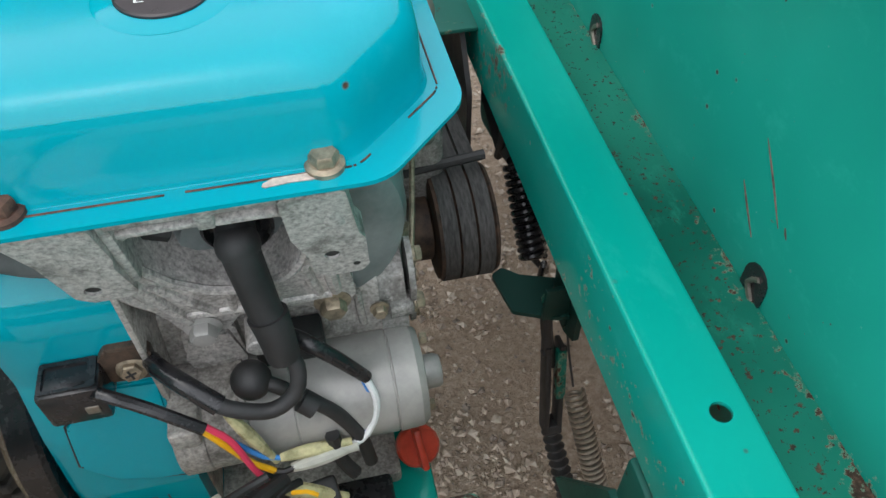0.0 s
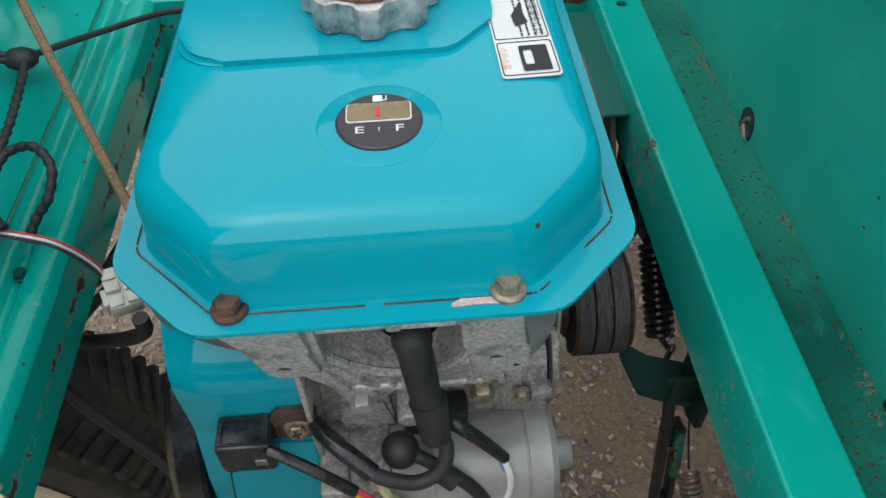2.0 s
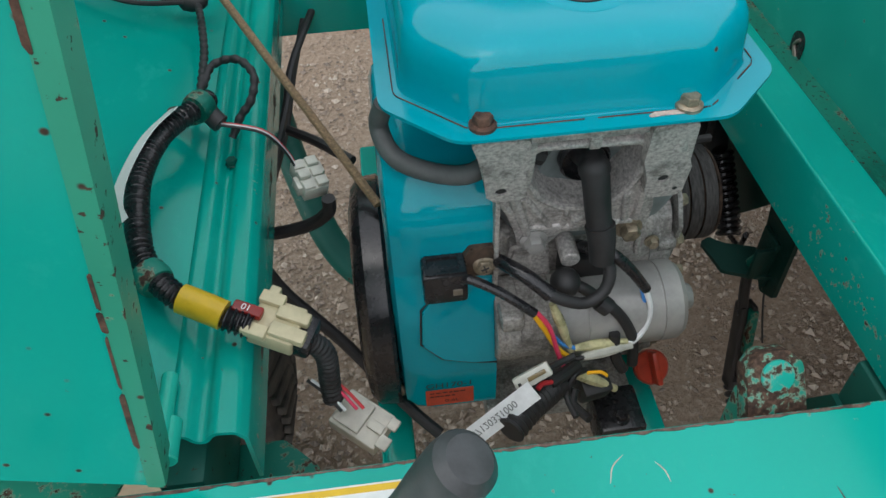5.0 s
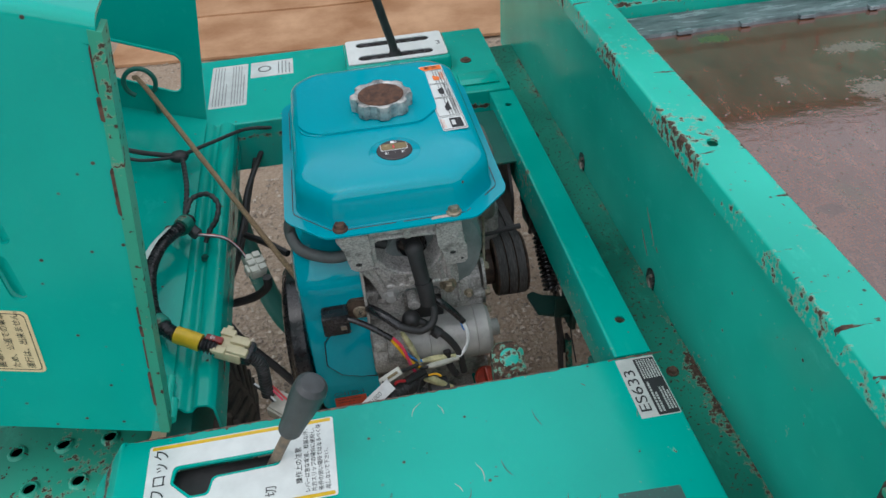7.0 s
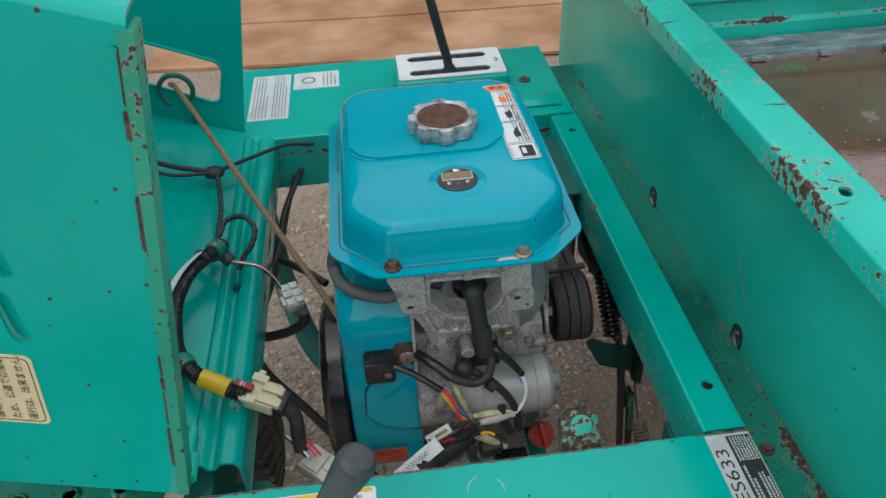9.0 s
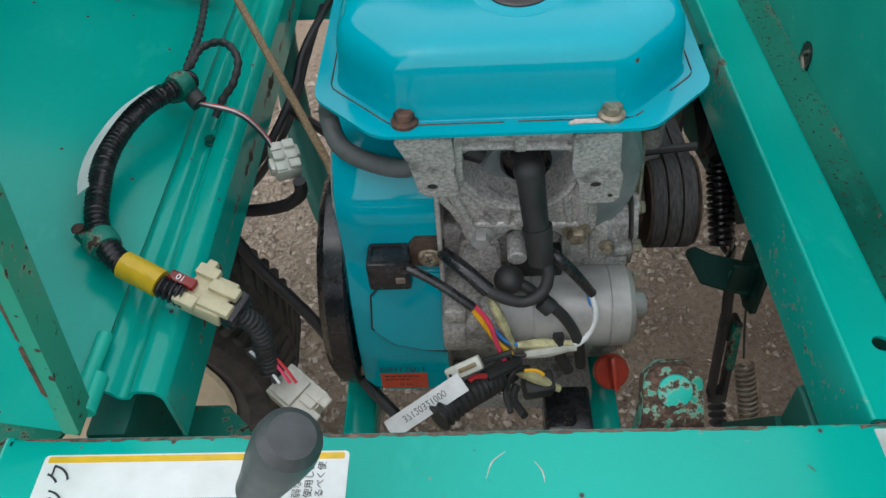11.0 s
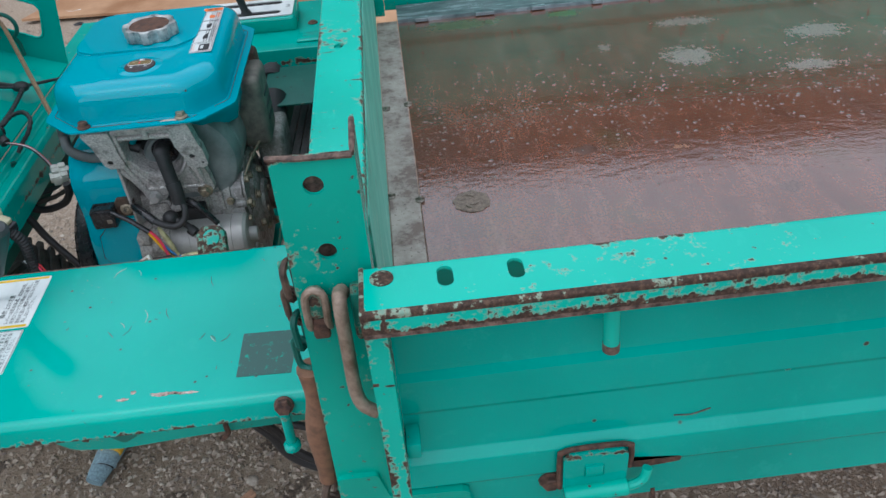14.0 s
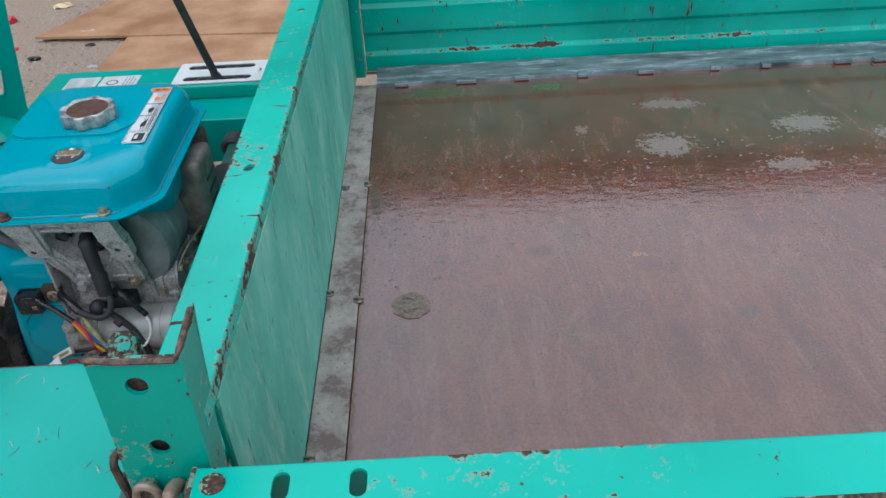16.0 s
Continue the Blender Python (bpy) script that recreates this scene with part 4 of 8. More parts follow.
    bm = lathe(((0, 0.012), (0.003, 0.02), (0.02, 0.022), (0.03, 0.014)), (-0.705, 0.643, 0.80), (-0.705, 0.5, 0.80), 18)
    part("grommet", bm, rust_mat, far, "brown rubber grommet")
    # wire hook for the prop
    h = Vector((-0.640, 0.628, 0.792))
    loop = [h + Vector((0.026 * math.cos(t), -0.004, 0.026 * math.sin(t))) for t in [radians(-60 + 300 * k / 14) for k in range(15)]]
    part("prop_hook", tube([(-0.625, 0.632, 0.728), (-0.624, 0.630, 0.755), *loop], 0.0042, 8), green_dark, far, "green wire hook")
    # warning label
    c0 = Vector(local(-0.6595, 0.8645))
    turned = Matrix.Translation((c0.x, c0.y, 0)) @ pose(0, 0, 0, 0, 0, 2.0)
    b4 = moved(plate(rrect(-0.041, 0.041, -0.031, 0.031, 0.006), [], -0.0022, -0.0016), turned)
    label = part("warning_label", lift(b4, -0.066), paper_cream, near, "cream warning label with black writing")
    m = Matrix(((e.x, side.x, 0, A.x), (0, 0, 1, -0.0684), (e.y, side.y, 0, A.y), (0, 0, 0, 1))) @ turned
    fr = moved(plate(rrect(-0.038, 0.038, -0.028, 0.028, 0.005), [rrect(-0.0374, 0.0374, -0.0274, 0.0274, 0.005)], -0.0025, -0.0022), turned)
    part("label_frame", lift(fr, -0.066), ink, label)
    for k, line in enumerate(("この農用運搬車は、", "圃場内作業車である", "ため、公道での乗車", "運行は、出来ません。")):
        mm = m @ Matrix(((1, 0, 0, -0.035), (0, 1, 0, 0.0195 - 0.0130 * k), (0, 0, -1, -0.0004), (0, 0, 0, 1)))
        text(line, (0, 0, 0), 0.0082, ink, label, matrix=mm)
    return hood


green_edge = paint("green_paint_rust_edge", (0.02, 0.25, 0.16), 0.4, 0.585, 0.625, fade=0.3)
hood = build_hood()


# ---- cargo bed ----
bed = thing("cargo_bed", "green steel cargo bed with wet plywood floor", "cargo bed")
FLOOR = 0.60


def build_bed():
    bm = box(0.147, 1.85, -0.432, 0.930, FLOOR - 0.012, FLOOR, 0.0008, 1)
    part("bed_floor", bm, ply, bed, "wet brown plywood bed floor")
    bm = box(0.0945, 0.1455, -0.432, 0.945, FLOOR - 0.012, FLOOR + 0.001, 0.001, 1)
    strip = part("edge_board", bm, strip_mat, bed, "weathered grey-brown edge board")
    for x, y in ((0.146, 0.480), (0.102, 0.470), (0.146, 0.130), (0.098, 0.150), (0.100, -0.180)):
        bm = lathe(((0, 0.008), (0.002, 0.008), (0.003, 0.004), (0.008, 0.003)), (x, y, FLOOR + 0.001), (x, y, 1), 12)
        box(x - 0.008, x + 0.008, y - 0.0015, y + 0.0015, FLOOR + 0.001, FLOOR + 0.008, 0.001, bm=bm)
        part("board_screw", bm, steel, strip, "grey wing screw")
    # front wall with its folded top
    bm = box(0.0880, 0.0915, -0.378, 1.030, 0.590, 0.944)
    wall = part("front_wall", bm, green_wall, bed, "green bed wall with scratches and rust streaks")
    # thin added sheet, paler than the wall's other face
    part("inner_face", box(0.0916, 0.0932, -0.376, 1.000, 0.602, 0.929), green_chalk, wall, "pale chalky green inner face with fine rust streaks")
    holes = [slot(0.064, -0.030, 0.016, 0.011, 70), slot(0.064, 0.50, 0.016, 0.011, 70)]
    bm = plate([(0.0440, -0.404), (0.0860, -0.404), (0.0860, 1.020), (0.0440, 1.020)], holes, 0.945, 0.948)
    bent([(0.0440, 0.948), (0.0375, 0.948), (0.0375, 0.922)], 0.003, -0.404, 1.020, "y", 0.005, 4, bm)
    bent([(0.0860, 0.948), (0.0920, 0.948), (0.0920, 0.930)], -0.003, -0.404, 1.020, "y", 0.005, 4, bm)
    part("wall_flange", bm, green_flange, wall, "scratched green folded top flange")
    for run in (((0.152, 0.694), (0.138, 0.680), (0.124, 0.666)), ((0.146, 0.736), (0.126, 0.716), (0.106, 0.694)), ((0.101, 0.700), (0.096, 0.694))):
        part("wall_scratch", tube([(0.0878, y, z) for y, z in run], lambda t: 0.0003 + 0.0005 * math.sin(math.pi * t), 5), edge_rust, wall, "rusty scratch")
    for y in (0.103, 0.415):
        bm = prism(slot(y, 0.652 - 0.014, 0.040, 0.026, 90), 0.0862, 0.0878, "x")
        s = part("wall_slot", bm, black, wall, "dark oval drain slot")
        bm = tube([(0.086, y - 0.008, 0.625), (0.085, y + 0.004, 0.640), (0.086, y - 0.004, 0.650)], 0.0022, 6)
        part("slot_clip", bm, steel, s)
    # near corner post: angle section with bolt holes
    holes = [ring(0.0555, 0.992, 0.0085, 18), ring(0.057, 0.929, 0.008, 18)]
    bm = plate([tuple(p) for p in fillet([(0.0225, 0.56), (0.0915, 0.56), (0.0915, 1.017), (0.0235, 1.019)], 0.003, True, 2)], holes, 0.414, 0.418)
    moved(bm, Matrix(((1, 0, 0, 0), (0, 0, -1, 0), (0, 1, 0, 0), (0, 0, 0, 1))))
    prism([(-0.414, 0.62), (-0.402, 0.62), (-0.380, 0.93), (-0.364, 1.022), (-0.414, 1.016)], 0.0880, 0.0915, "x", bm)
    prism([(-0.413, 0.63), (-0.39, 0.63), (-0.40, 1.008), (-0.413, 1.018)], 0.0225, 0.0260, "x", bm)
    for v in bm.verts:
        v.co.y -= (0.97 - v.co.z) * 0.075
    post = part("corner_post", bm, green_post, bed, "green angle-iron corner post with bolt holes")
    # added plate behind the bolt holes so they look dark and rusty inside
    part("hole_backing", box(0.028, 0.0860, -0.4080, -0.4070, 0.80, 1.004), edge_rust, post, "rusty plate added behind the bolt holes to darken them")
    for x, z in ((0.050, 0.577), (0.150, 0.567)):
        bm = bmesh.new()
        hexbolt((x, -0.4480, z), (0, -1, 0), 0.021, 0.013, 0.0150, 0.002, bm)
        part("post_bolt", bm, rust_mat, post, "rusted hexagon bolt")
    bm = prism(fillet([(0.022, 0.552), (0.160, 0.552), (0.160, 0.607), (0.152, 0.612), (0.075, 0.616), (0.066, 0.655), (0.024, 0.655)], 0.005, True, 3), -0.4480, -0.4395, "y")
    part("hinge_plate", bm, green_post, post, "green lower hinge plate")
    # bare rusted cut edge along the top of the angle
    rimline = [(0.0235, -0.398, 1.010), (0.0232, -0.414, 1.019), (0.045, -0.4165, 1.0178), (0.0890, -0.4165, 1.0165), (0.0898, -0.404, 1.0175), (0.0898, -0.366, 1.0215)]
    part("worn_edge", tube(rimline, 0.0026, 7, straight=True), edge_rust, post, "bare rusted top edge")
    part("worn_edge", tube([(0.0898, -0.365, 1.020), (0.0898, -0.373, 0.975), (0.0898, -0.3815, 0.930)], 0.0021, 6), edge_rust, post)
    return post


post = build_bed()


def build_near_gate():
    g = thing("side_gate", "closed green drop-side gate with pressed ribs", "drop-side gate")
    holes = [slot(0.1525, -0.452, 0.026, 0.0135, 90), slot(0.2115, -0.452, 0.026, 0.0135, 90)]
    x0, x1 = 0.082, 1.85
    bm = plate([(x0, -0.484), (x1, -0.484), (x1, -0.436), (x0, -0.436)], holes, 0.911, 0.914)
    bent([(-0.484, 0.914), (-0.491, 0.914), (-0.491, 0.893)], 0.003, x0, x1, "x", 0.005, 4, bm)
    bent([(-0.436, 0.914), (-0.430, 0.914), (-0.430, 0.885)], -0.003, x0, x1, "x", 0.005, 4, bm)
    rail = part("top_rail", bm, green_gate, g, "green top rail with rust-worn lower edge")
    bm = bmesh.new()
    hexbolt((0.100, -0.447, 0.914), (0, 0, 1), 0.016, 0.002, 0.010, 0.001, bm)
    part("rail_rivet", bm, ridge_rust, rail, "rust-ringed rivet")
    bm = bent([(-0.491, 0.8930), (-0.4915, 0.889)], 0.0034, x0, x1, "x", 0, 2)
    part("worn_edge", bm, edge_rust, rail, "rusted bare edge")
    bm = bent([(-0.4856, 0.9144), (-0.4914, 0.9144), (-0.4914, 0.9085)], 0.003, x0 - 0.0004, x1, "x", 0.0054, 5)
    part("worn_ridge", bm, ridge_rust, rail, "brown worn ridge along the rail")
    bm = box(x0 - 0.0012, x0 + 0.003, -0.4905, -0.4300, 0.890, 0.9148, 0.001)
    part("worn_end", bm, ridge_rust, rail)
    prof = [(-0.4340, 0.912), (-0.4340, 0.786), (-0.4385, 0.776), (-0.4385, 0.734), (-0.4340, 0.726), (-0.4340, 0.668), (-0.4445, 0.657), (-0.4445, 0.620), (-0.4385, 0.611), (-0.4385, 0.553), (-0.4340, 0.546)]
    bm = bent(prof, 0.0025, x0 + 0.002, x1, "x", 0.005, 4)
    face = part("gate_panel", bm, green_panel, g, "ribbed green gate panel")
    part("panel_scratch", tube([(0.378, -0.4349, 0.6785), (0.396, -0.4349, 0.6765), (0.406, -0.4349, 0.6795), (0.416, -0.4349, 0.683)], 0.0008, 5), edge_rust, face, "dark curved scratch")
    part("gate_end", box(0.0835, 0.0875, -0.4330, -0.4280, 0.556, 0.886, 0.001), green, g)
    # upright strap that stands off the panel
    bm = prism(fillet([(0.0815, 0.890), (0.1000, 0.890), (0.1000, 0.655), (0.0965, 0.6455), (0.0850, 0.6440), (0.0815, 0.652)], 0.002, True, 2), -0.4825, -0.4740, "y")
    box(0.0955, 0.1000, -0.4750, -0.4400, 0.665, 0.888, 0.001, bm=bm)
    strap = part("edge_strap", bm, green_gate, g, "green upright strap with worn paint")
    part("strap_tab", box(0.1002, 0.115, -0.468, -0.440, 0.700, 0.722, 0.003), green, strap)
    part("strap_tip", box(0.0835, 0.0985, -0.4835, -0.4732, 0.6430, 0.6520, 0.0015), edge_rust, strap, "rusted strap tip")
    bm = rod((0.293, -0.458, 0.893), (0.296, -0.459, 0.815), 0.0075)
    peg = part("rope_peg", bm, green_gate, g, "green rope peg with rusty tip")
    part("peg_tip", rod((0.2958, -0.4589, 0.822), (0.2961, -0.4591, 0.811), 0.0079), edge_rust, peg)
    # latch: tongue, rolled edge, pin and the rusty wire behind
    bm = prism(fillet([(0.259, 0.598), (0.259, 0.648), (0.266, 0.657), (0.322, 0.657), (0.328, 0.648), (0.328, 0.598)], 0.006, True, 4), -0.4530, -0.4495, "y")
    latch = part("latch", bm, green, g, "green sheet latch")
    part("latch_dimple", box(0.282, 0.302, -0.4550, -0.4525, 0.618, 0.636, 0.002), green, latch)
    wire = [(0.2565, -0.4490, 0.598), (0.2560, -0.4490, 0.646), (0.263, -0.4490, 0.6595), (0.324, -0.4490, 0.6600), (0.3315, -0.4490, 0.650), (0.3315, -0.4490, 0.622)]
    part("latch_wire", tube(wire, 0.0032, 8), rust_mat, latch, "rusted wire loop")
    part("latch_roll", rod((0.260, -0.4570, 0.594), (0.329, -0.4570, 0.597), 0.0098), green_gate, latch, "rolled green lower edge")
    part("latch_pin", tube([(0.326, -0.457, 0.597), (0.338, -0.457, 0.600), (0.347, -0.456, 0.607), (0.350, -0.453, 0.620)], 0.0055, 10), green_flange, latch, "worn green latch pin")
    part("latch_rust", prism(fillet([(0.334, 0.630), (0.390, 0.622), (0.390, 0.614), (0.352, 0.610), (0.334, 0.612)], 0.003, True, 3), -0.4445, -0.4412, "y"), rust_mat, latch, "rusted wedge plate")
    bm = bmesh.new()
    hexbolt((0.248, -0.4385, 0.600), (0, -1, 0), 0.017, 0.010, 0.0125, 0.002, bm)
    part("gate_bolt", bm, rust_mat, g, "rusted bolt")
    hook = [(0.366, -0.437, 0.560), (0.371, -0.440, 0.525), (0.380, -0.442, 0.500), (0.379, -0.443, 0.480), (0.374, -0.444, 0.463), (0.368, -0.444, 0.457), (0.366, -0.444, 0.449), (0.372, -0.444, 0.447), (0.374, -0.444, 0.456)]
    part("gate_hook", tube(hook, 0.0030, 8), rust_mat, g, "rusted wire hook under the gate")
    return g


ridge_rust = paint("green_paint_worn_ridge", (0.16, 0.27, 0.20), 0.5, 0.445, 0.53, fade=0.3, speck=0.3)
green_panel = paint("green_paint_panel", GREEN, 0.16, 0.70, 0.735, speck=0.78, pins=30.0, bands=((2, 0.549, 0.007, 0.15), (2, 0.614, 0.004, 0.06)))
green_gate = paint("green_paint_gate_rail", (0.01, 0.42, 0.32), 0.2, 0.622, 0.675, scratch=0.70, speck=0.5, rim=0.028, bands=((0, 0.0995, 0.004, 0.10), (1, -0.490, 0.007, 0.08), (2, 0.893, 0.008, 0.13), (0, 0.082, 0.01, 0.12), (1, -0.430, 0.006, 0.10)))
build_near_gate()


def build_far_gate():
    g = thing("far_gate", "green drop-side gate with ribs and chipped paint", "drop-side gate")
    prof = [(1.028, 0.600), (1.028, 0.640), (1.036, 0.650), (1.036, 0.690), (1.028, 0.700), (1.028, 0.760), (1.036, 0.770), (1.036, 0.925)]
    bm = bent(prof, -0.003, 0.118, 1.85, "x", 0.004, 3)
    part("gate_panel", bm, green_chip, g, "ribbed green panel with chipped paint")
    bm = box(0.118, 1.85, 1.010, 1.070, 0.918, 0.932, 0.004)
    part("top_rail", bm, green, g)
    bm = box(0.093, 0.117, 1.000, 1.040, 0.595, 1.03, 0.003)
    part("end_post", bm, green_chip, g, "green end post")
    return g


green_chip = paint("green_paint_chipped", (0.0, 0.33, 0.25), 0.2, 0.63, 0.66, fade=0.2, speck=0.25, pins=70.0, rim=0.02, streak=0.645, bands=((2, 0.645, 0.010, 0.14), (2, 0.695, 0.005, 0.08), (2, 0.765, 0.006, 0.08), (2, 0.60, 0.02, 0.08)), grit=70.0)
build_far_gate()


def build_ledge():
    bm = prism([(0.930, FLOOR - 0.004), (0.932, FLOOR + 0.008), (1.018, FLOOR + 0.014), (1.024, FLOOR - 0.004)], 0.147, 1.85, "x")
    l = part("sill_strip", bm, wet_metal, bed, "wet grey galvanised sill strip")
    r = random.Random(11)
    x = 0.19
    while x < 1.8:
        w = r.uniform(0.02, 0.05)
        bm = box(x, x + w, 0.920, 0.940, FLOOR + 0.002, FLOOR + 0.011, 0.001, 1)
        part("sill_clip", bm, wet_metal, l)
        x += r.uniform(0.09, 0.2)


build_ledge()


def build_droplets(count=2300):
    """Beads of rain standing on the soaked boards."""
    r = np.random.RandomState(12)
    verts, faces = [], []
    for k in range(count):
        x, y, s = r.uniform(0.16, 1.45), 0.40 + 0.11 * r.randn(), 0.0009 + 0.0024 * r.rand() ** 3
        if not -0.35 < y < 0.86:
            continue
        b, flat, long = len(verts), r.uniform(0.35, 0.6), r.uniform(0.8, 1.5)
        for rad, z in ((1.0, 0.0), (0.8, 0.6)):
            verts += [(x + s * long * rad * math.cos(a), y + s * rad * math.sin(a), FLOOR + 0.0001 + s * flat * z) for a in [math.pi * i / 4 for i in range(8)]]
        verts.append((x, y, FLOOR + 0.0001 + s * flat))
        for i in range(8):
            j = (i + 1) % 8
            faces += [(b + i, b + j, b + 8 + j, b + 8 + i), (b + 8 + i, b + 8 + j, b + 16)]
    me = bpy.data.meshes.new("rain_drops")
    me.from_pydata(verts, [], faces)
    me.materials.append(drop_mat)
    for p in me.polygons:
        p.use_smooth = True
    return tagged(new("rain_drops", me), "rain drops standing on the wet boards", "rain drops", kind="stuff")


drop_mat, _, _, db = material("rain_water", 0.02)
db.inputs["Base Color"].default_value = (0.10, 0.05, 0.035, 1)
db.inputs["Coat IOR"].default_value = 1.9
db.inputs["Coat Weight"].default_value = 1.0
db.inputs["Coat Roughness"].default_value = 0.02
build_droplets()


# ---- engine ----
engine = thing("petrol_engine", "small teal and silver single-cylinder petrol engine", "engine")


def build_tank():
    x0, x1, y0, y1 = -0.396, -0.113, 0.084, 0.452
    cut = 0.048

    def octo(x0, x1, y0, y1, c, r, steps=4):
        return [tuple(p) for p in fillet([(x0 + c, y0), (x1 - c, y0), (x1, y0 + c), (x1, y1 - c * 0.6), (x1 - c * 0.6, y1), (x0 + c * 0.6, y1), (x0, y1 - c * 0.6), (x0, y0 + c)], r, True, steps)]

    # flange, then the drawn upper shell, ring by ring
    z = 0.812
    rings = []
    for inset, zz, c, r in ((0.0, z - 0.0025, cut, 0.026), (0.0, z, cut, 0.026), (0.0150, z, cut * 0.97, 0.028), (0.0163, z + 0.0025, cut * 0.95, 0.030), (0.0172, z + 0.014, cut * 0.93, 0.032), (0.0185, z + 0.030, cut * 0.90, 0.034), (0.0202, z + 0.0390, cut * 0.90, 0.035), (0.0232, z + 0.0448, cut * 0.90, 0.036), (0.0280, z + 0.0490, cut * 0.90, 0.036), (0.0345, z + 0.0515, cut * 0.88, 0.035), (0.0430, z + 0.0528, cut * 0.86, 0.034), (0.060, z + 0.0535, cut * 0.8, 0.03), (0.080, z + 0.0537, cut * 0.7, 0.03)):
        rings.append([(p[0], p[1], zz) for p in octo(x0 + inset, x1 - inset, y0 + inset, y1 - inset, c, r)])
    bm = bmesh.new()
    rows = [[bm.verts.new(p) for p in q] for q in rings]
    for p, q in zip(rows, rows[1:]):
        n = len(p)
        for k in range(n):
            bm.faces.new((p[k], p[(k + 1) % n], q[(k + 1) % n], q[k]))
    bm.faces.new(rows[-1])
    bm.faces.new(rows[0][::-1])
    # lower shell
    low = []
    for inset, zz in ((0.014, z - 0.0025), (0.015, z - 0.045), (0.022, z - 0.068), (0.045, z - 0.078)):
        low.append([bm.verts.new((p[0], p[1], zz)) for p in octo(x0 + inset, x1 - inset, y0 + 0.062 + inset, y1 - inset, cut, 0.016)])
    for p, q in zip(low, low[1:]):
        n = len(p)
        for k in range(n):
            bm.faces.new((q[k], q[(k + 1) % n], p[(k + 1) % n], p[k]))
    bm.faces.new(low[-1][::-1])
    tank = part("fuel_tank", bm, teal, engine, "glossy teal pressed-steel fuel tank")
    top = z + 0.0535
    # pressed step behind the gauge, seat of the filler
    bm = prism(fillet([(-0.365, 0.232, 0.03), (-0.205, 0.232, 0.02), (-0.178, 0.262, 0.02), (-0.178, 0.40, 0.03), (-0.365, 0.40, 0.03)], 0.03, True, 6), top - 0.002, top + 0.0035, "z")
    bmesh.ops.bevel(bm, geom=[e for e in bm.edges if abs(e.verts[0].co.z - e.verts[1].co.z) < 1e-6 and e.verts[0].co.z > top], offset=0.0032, segments=3, affect="EDGES")
    part("tank_step", bm, teal, tank)
    bm = lathe(((0, 0.033), (0.003, 0.033), (0.004, 0.031)), (-0.2475, 0.172, top - 0.003), (-0.2475, 0.172, 1), 40)
    part("gauge_seat", bm, teal, tank)
    # seam of rust around the flange
    seam = octo(x0 + 0.0115, x1 - 0.0115, y0 + 0.0115, y1 - 0.0115, cut, 0.013)
    r = random.Random(3)
    bm = bmesh.new()
    run = [(p[0] + r.uniform(-0.0004, 0.0004), p[1] + r.uniform(-0.0004, 0.0004), z + 0.0004) for p in seam]
    n = len(run)
    for k in range(n):
        a, b = Vector(run[k]), Vector(run[(k + 1) % n])
        cuts = sorted(r.random() for _ in range(4))
        for s, t in ((0, cuts[1]), (cuts[2], 1)):
            if (b - a).length * (t - s) > 0.001:
                tube([a.lerp(b, s), a.lerp(b, t)], 0.00055, 5, bm=bm, straight=True)
    part("rust_seam", bm, rust_mat, tank, "thin rusted seam")
    # bare patch by the right bolt
    bm = prism(fillet([(-0.222, 0.0895), (-0.212, 0.0955), (-0.196, 0.096), (-0.184, 0.0935), (-0.190, 0.0905), (-0.204, 0.091)], 0.002, True, 2), z + 0.0003, z + 0.0008, "z")
    part("bare_patch", bm, primer, tank, "bare patch of lost paint")
    for x, mat, lab in ((-0.3285, rust_mat, "rusted flange bolt"), (-0.188, zinc, "dull flange bolt")):
        bm = bmesh.new()
        hexbolt((x, 0.0985, z), (0, 0, 1), 0.0125, 0.0095, 0.0095, 0.0025, bm)
        part("tank_bolt", bm, mat, tank, lab)
    # gauge
    c = (-0.2475, 0.172)
    bm = lathe(((0, 0.0225), (0.0022, 0.0225), (0.003, 0.0215)), (*c, top), (*c, 1), 40)
    gauge = part("fuel_gauge", bm, gauge_black, tank, "round black fuel gauge with E and F marks")
    bm = plate(rrect(c[0] - 0.017, c[0] + 0.017, c[1] - 0.002, c[1] + 0.013, 0.002), [], top + 0.003, top + 0.0036)
    part("gauge_frame", bm, white_print, gauge)
    bm = plate(rrect(c[0] - 0.0164, c[0] + 0.0164, c[1] - 0.0014, c[1] + 0.0124, 0.002), [], top + 0.0036, top + 0.0040)
    part("gauge_window", bm, copper, gauge, "amber gauge window")
    part("gauge_needle", box(c[0] - 0.0015, c[0] + 0.0005, c[1] + 0.001, c[1] + 0.008, top + 0.0040, top + 0.0044), wire_red, gauge)
    for s, dx in (("E", -0.010), ("I", 0.0), ("F", 0.0105)):
        text(s, (c[0] + dx, c[1] - 0.0085, top + 0.0034), 0.0075 if s != "I" else 0.005, white_print, gauge, align="CENTER", width=1.5 if s != "I" else 0.8)
    bm = plate(rrect(c[0] - 0.003, c[0] + 0.002, c[1] + 0.0145, c[1] + 0.0195, 0.0006), [], top + 0.0031, top + 0.0034)
    tube([(c[0] + 0.002, c[1] + 0.0155, top + 0.0033), (c[0] + 0.004, c[1] + 0.0155, top + 0.0033), (c[0] + 0.004, c[1] + 0.019, top + 0.0033)], 0.0004, 5, bm=bm)
    part("pump_mark", bm, white_print, gauge)
    # cap
    c = Vector((-0.2505, 0.283, top + 0.003))
    n, rows = 96, []
    bm = bmesh.new()
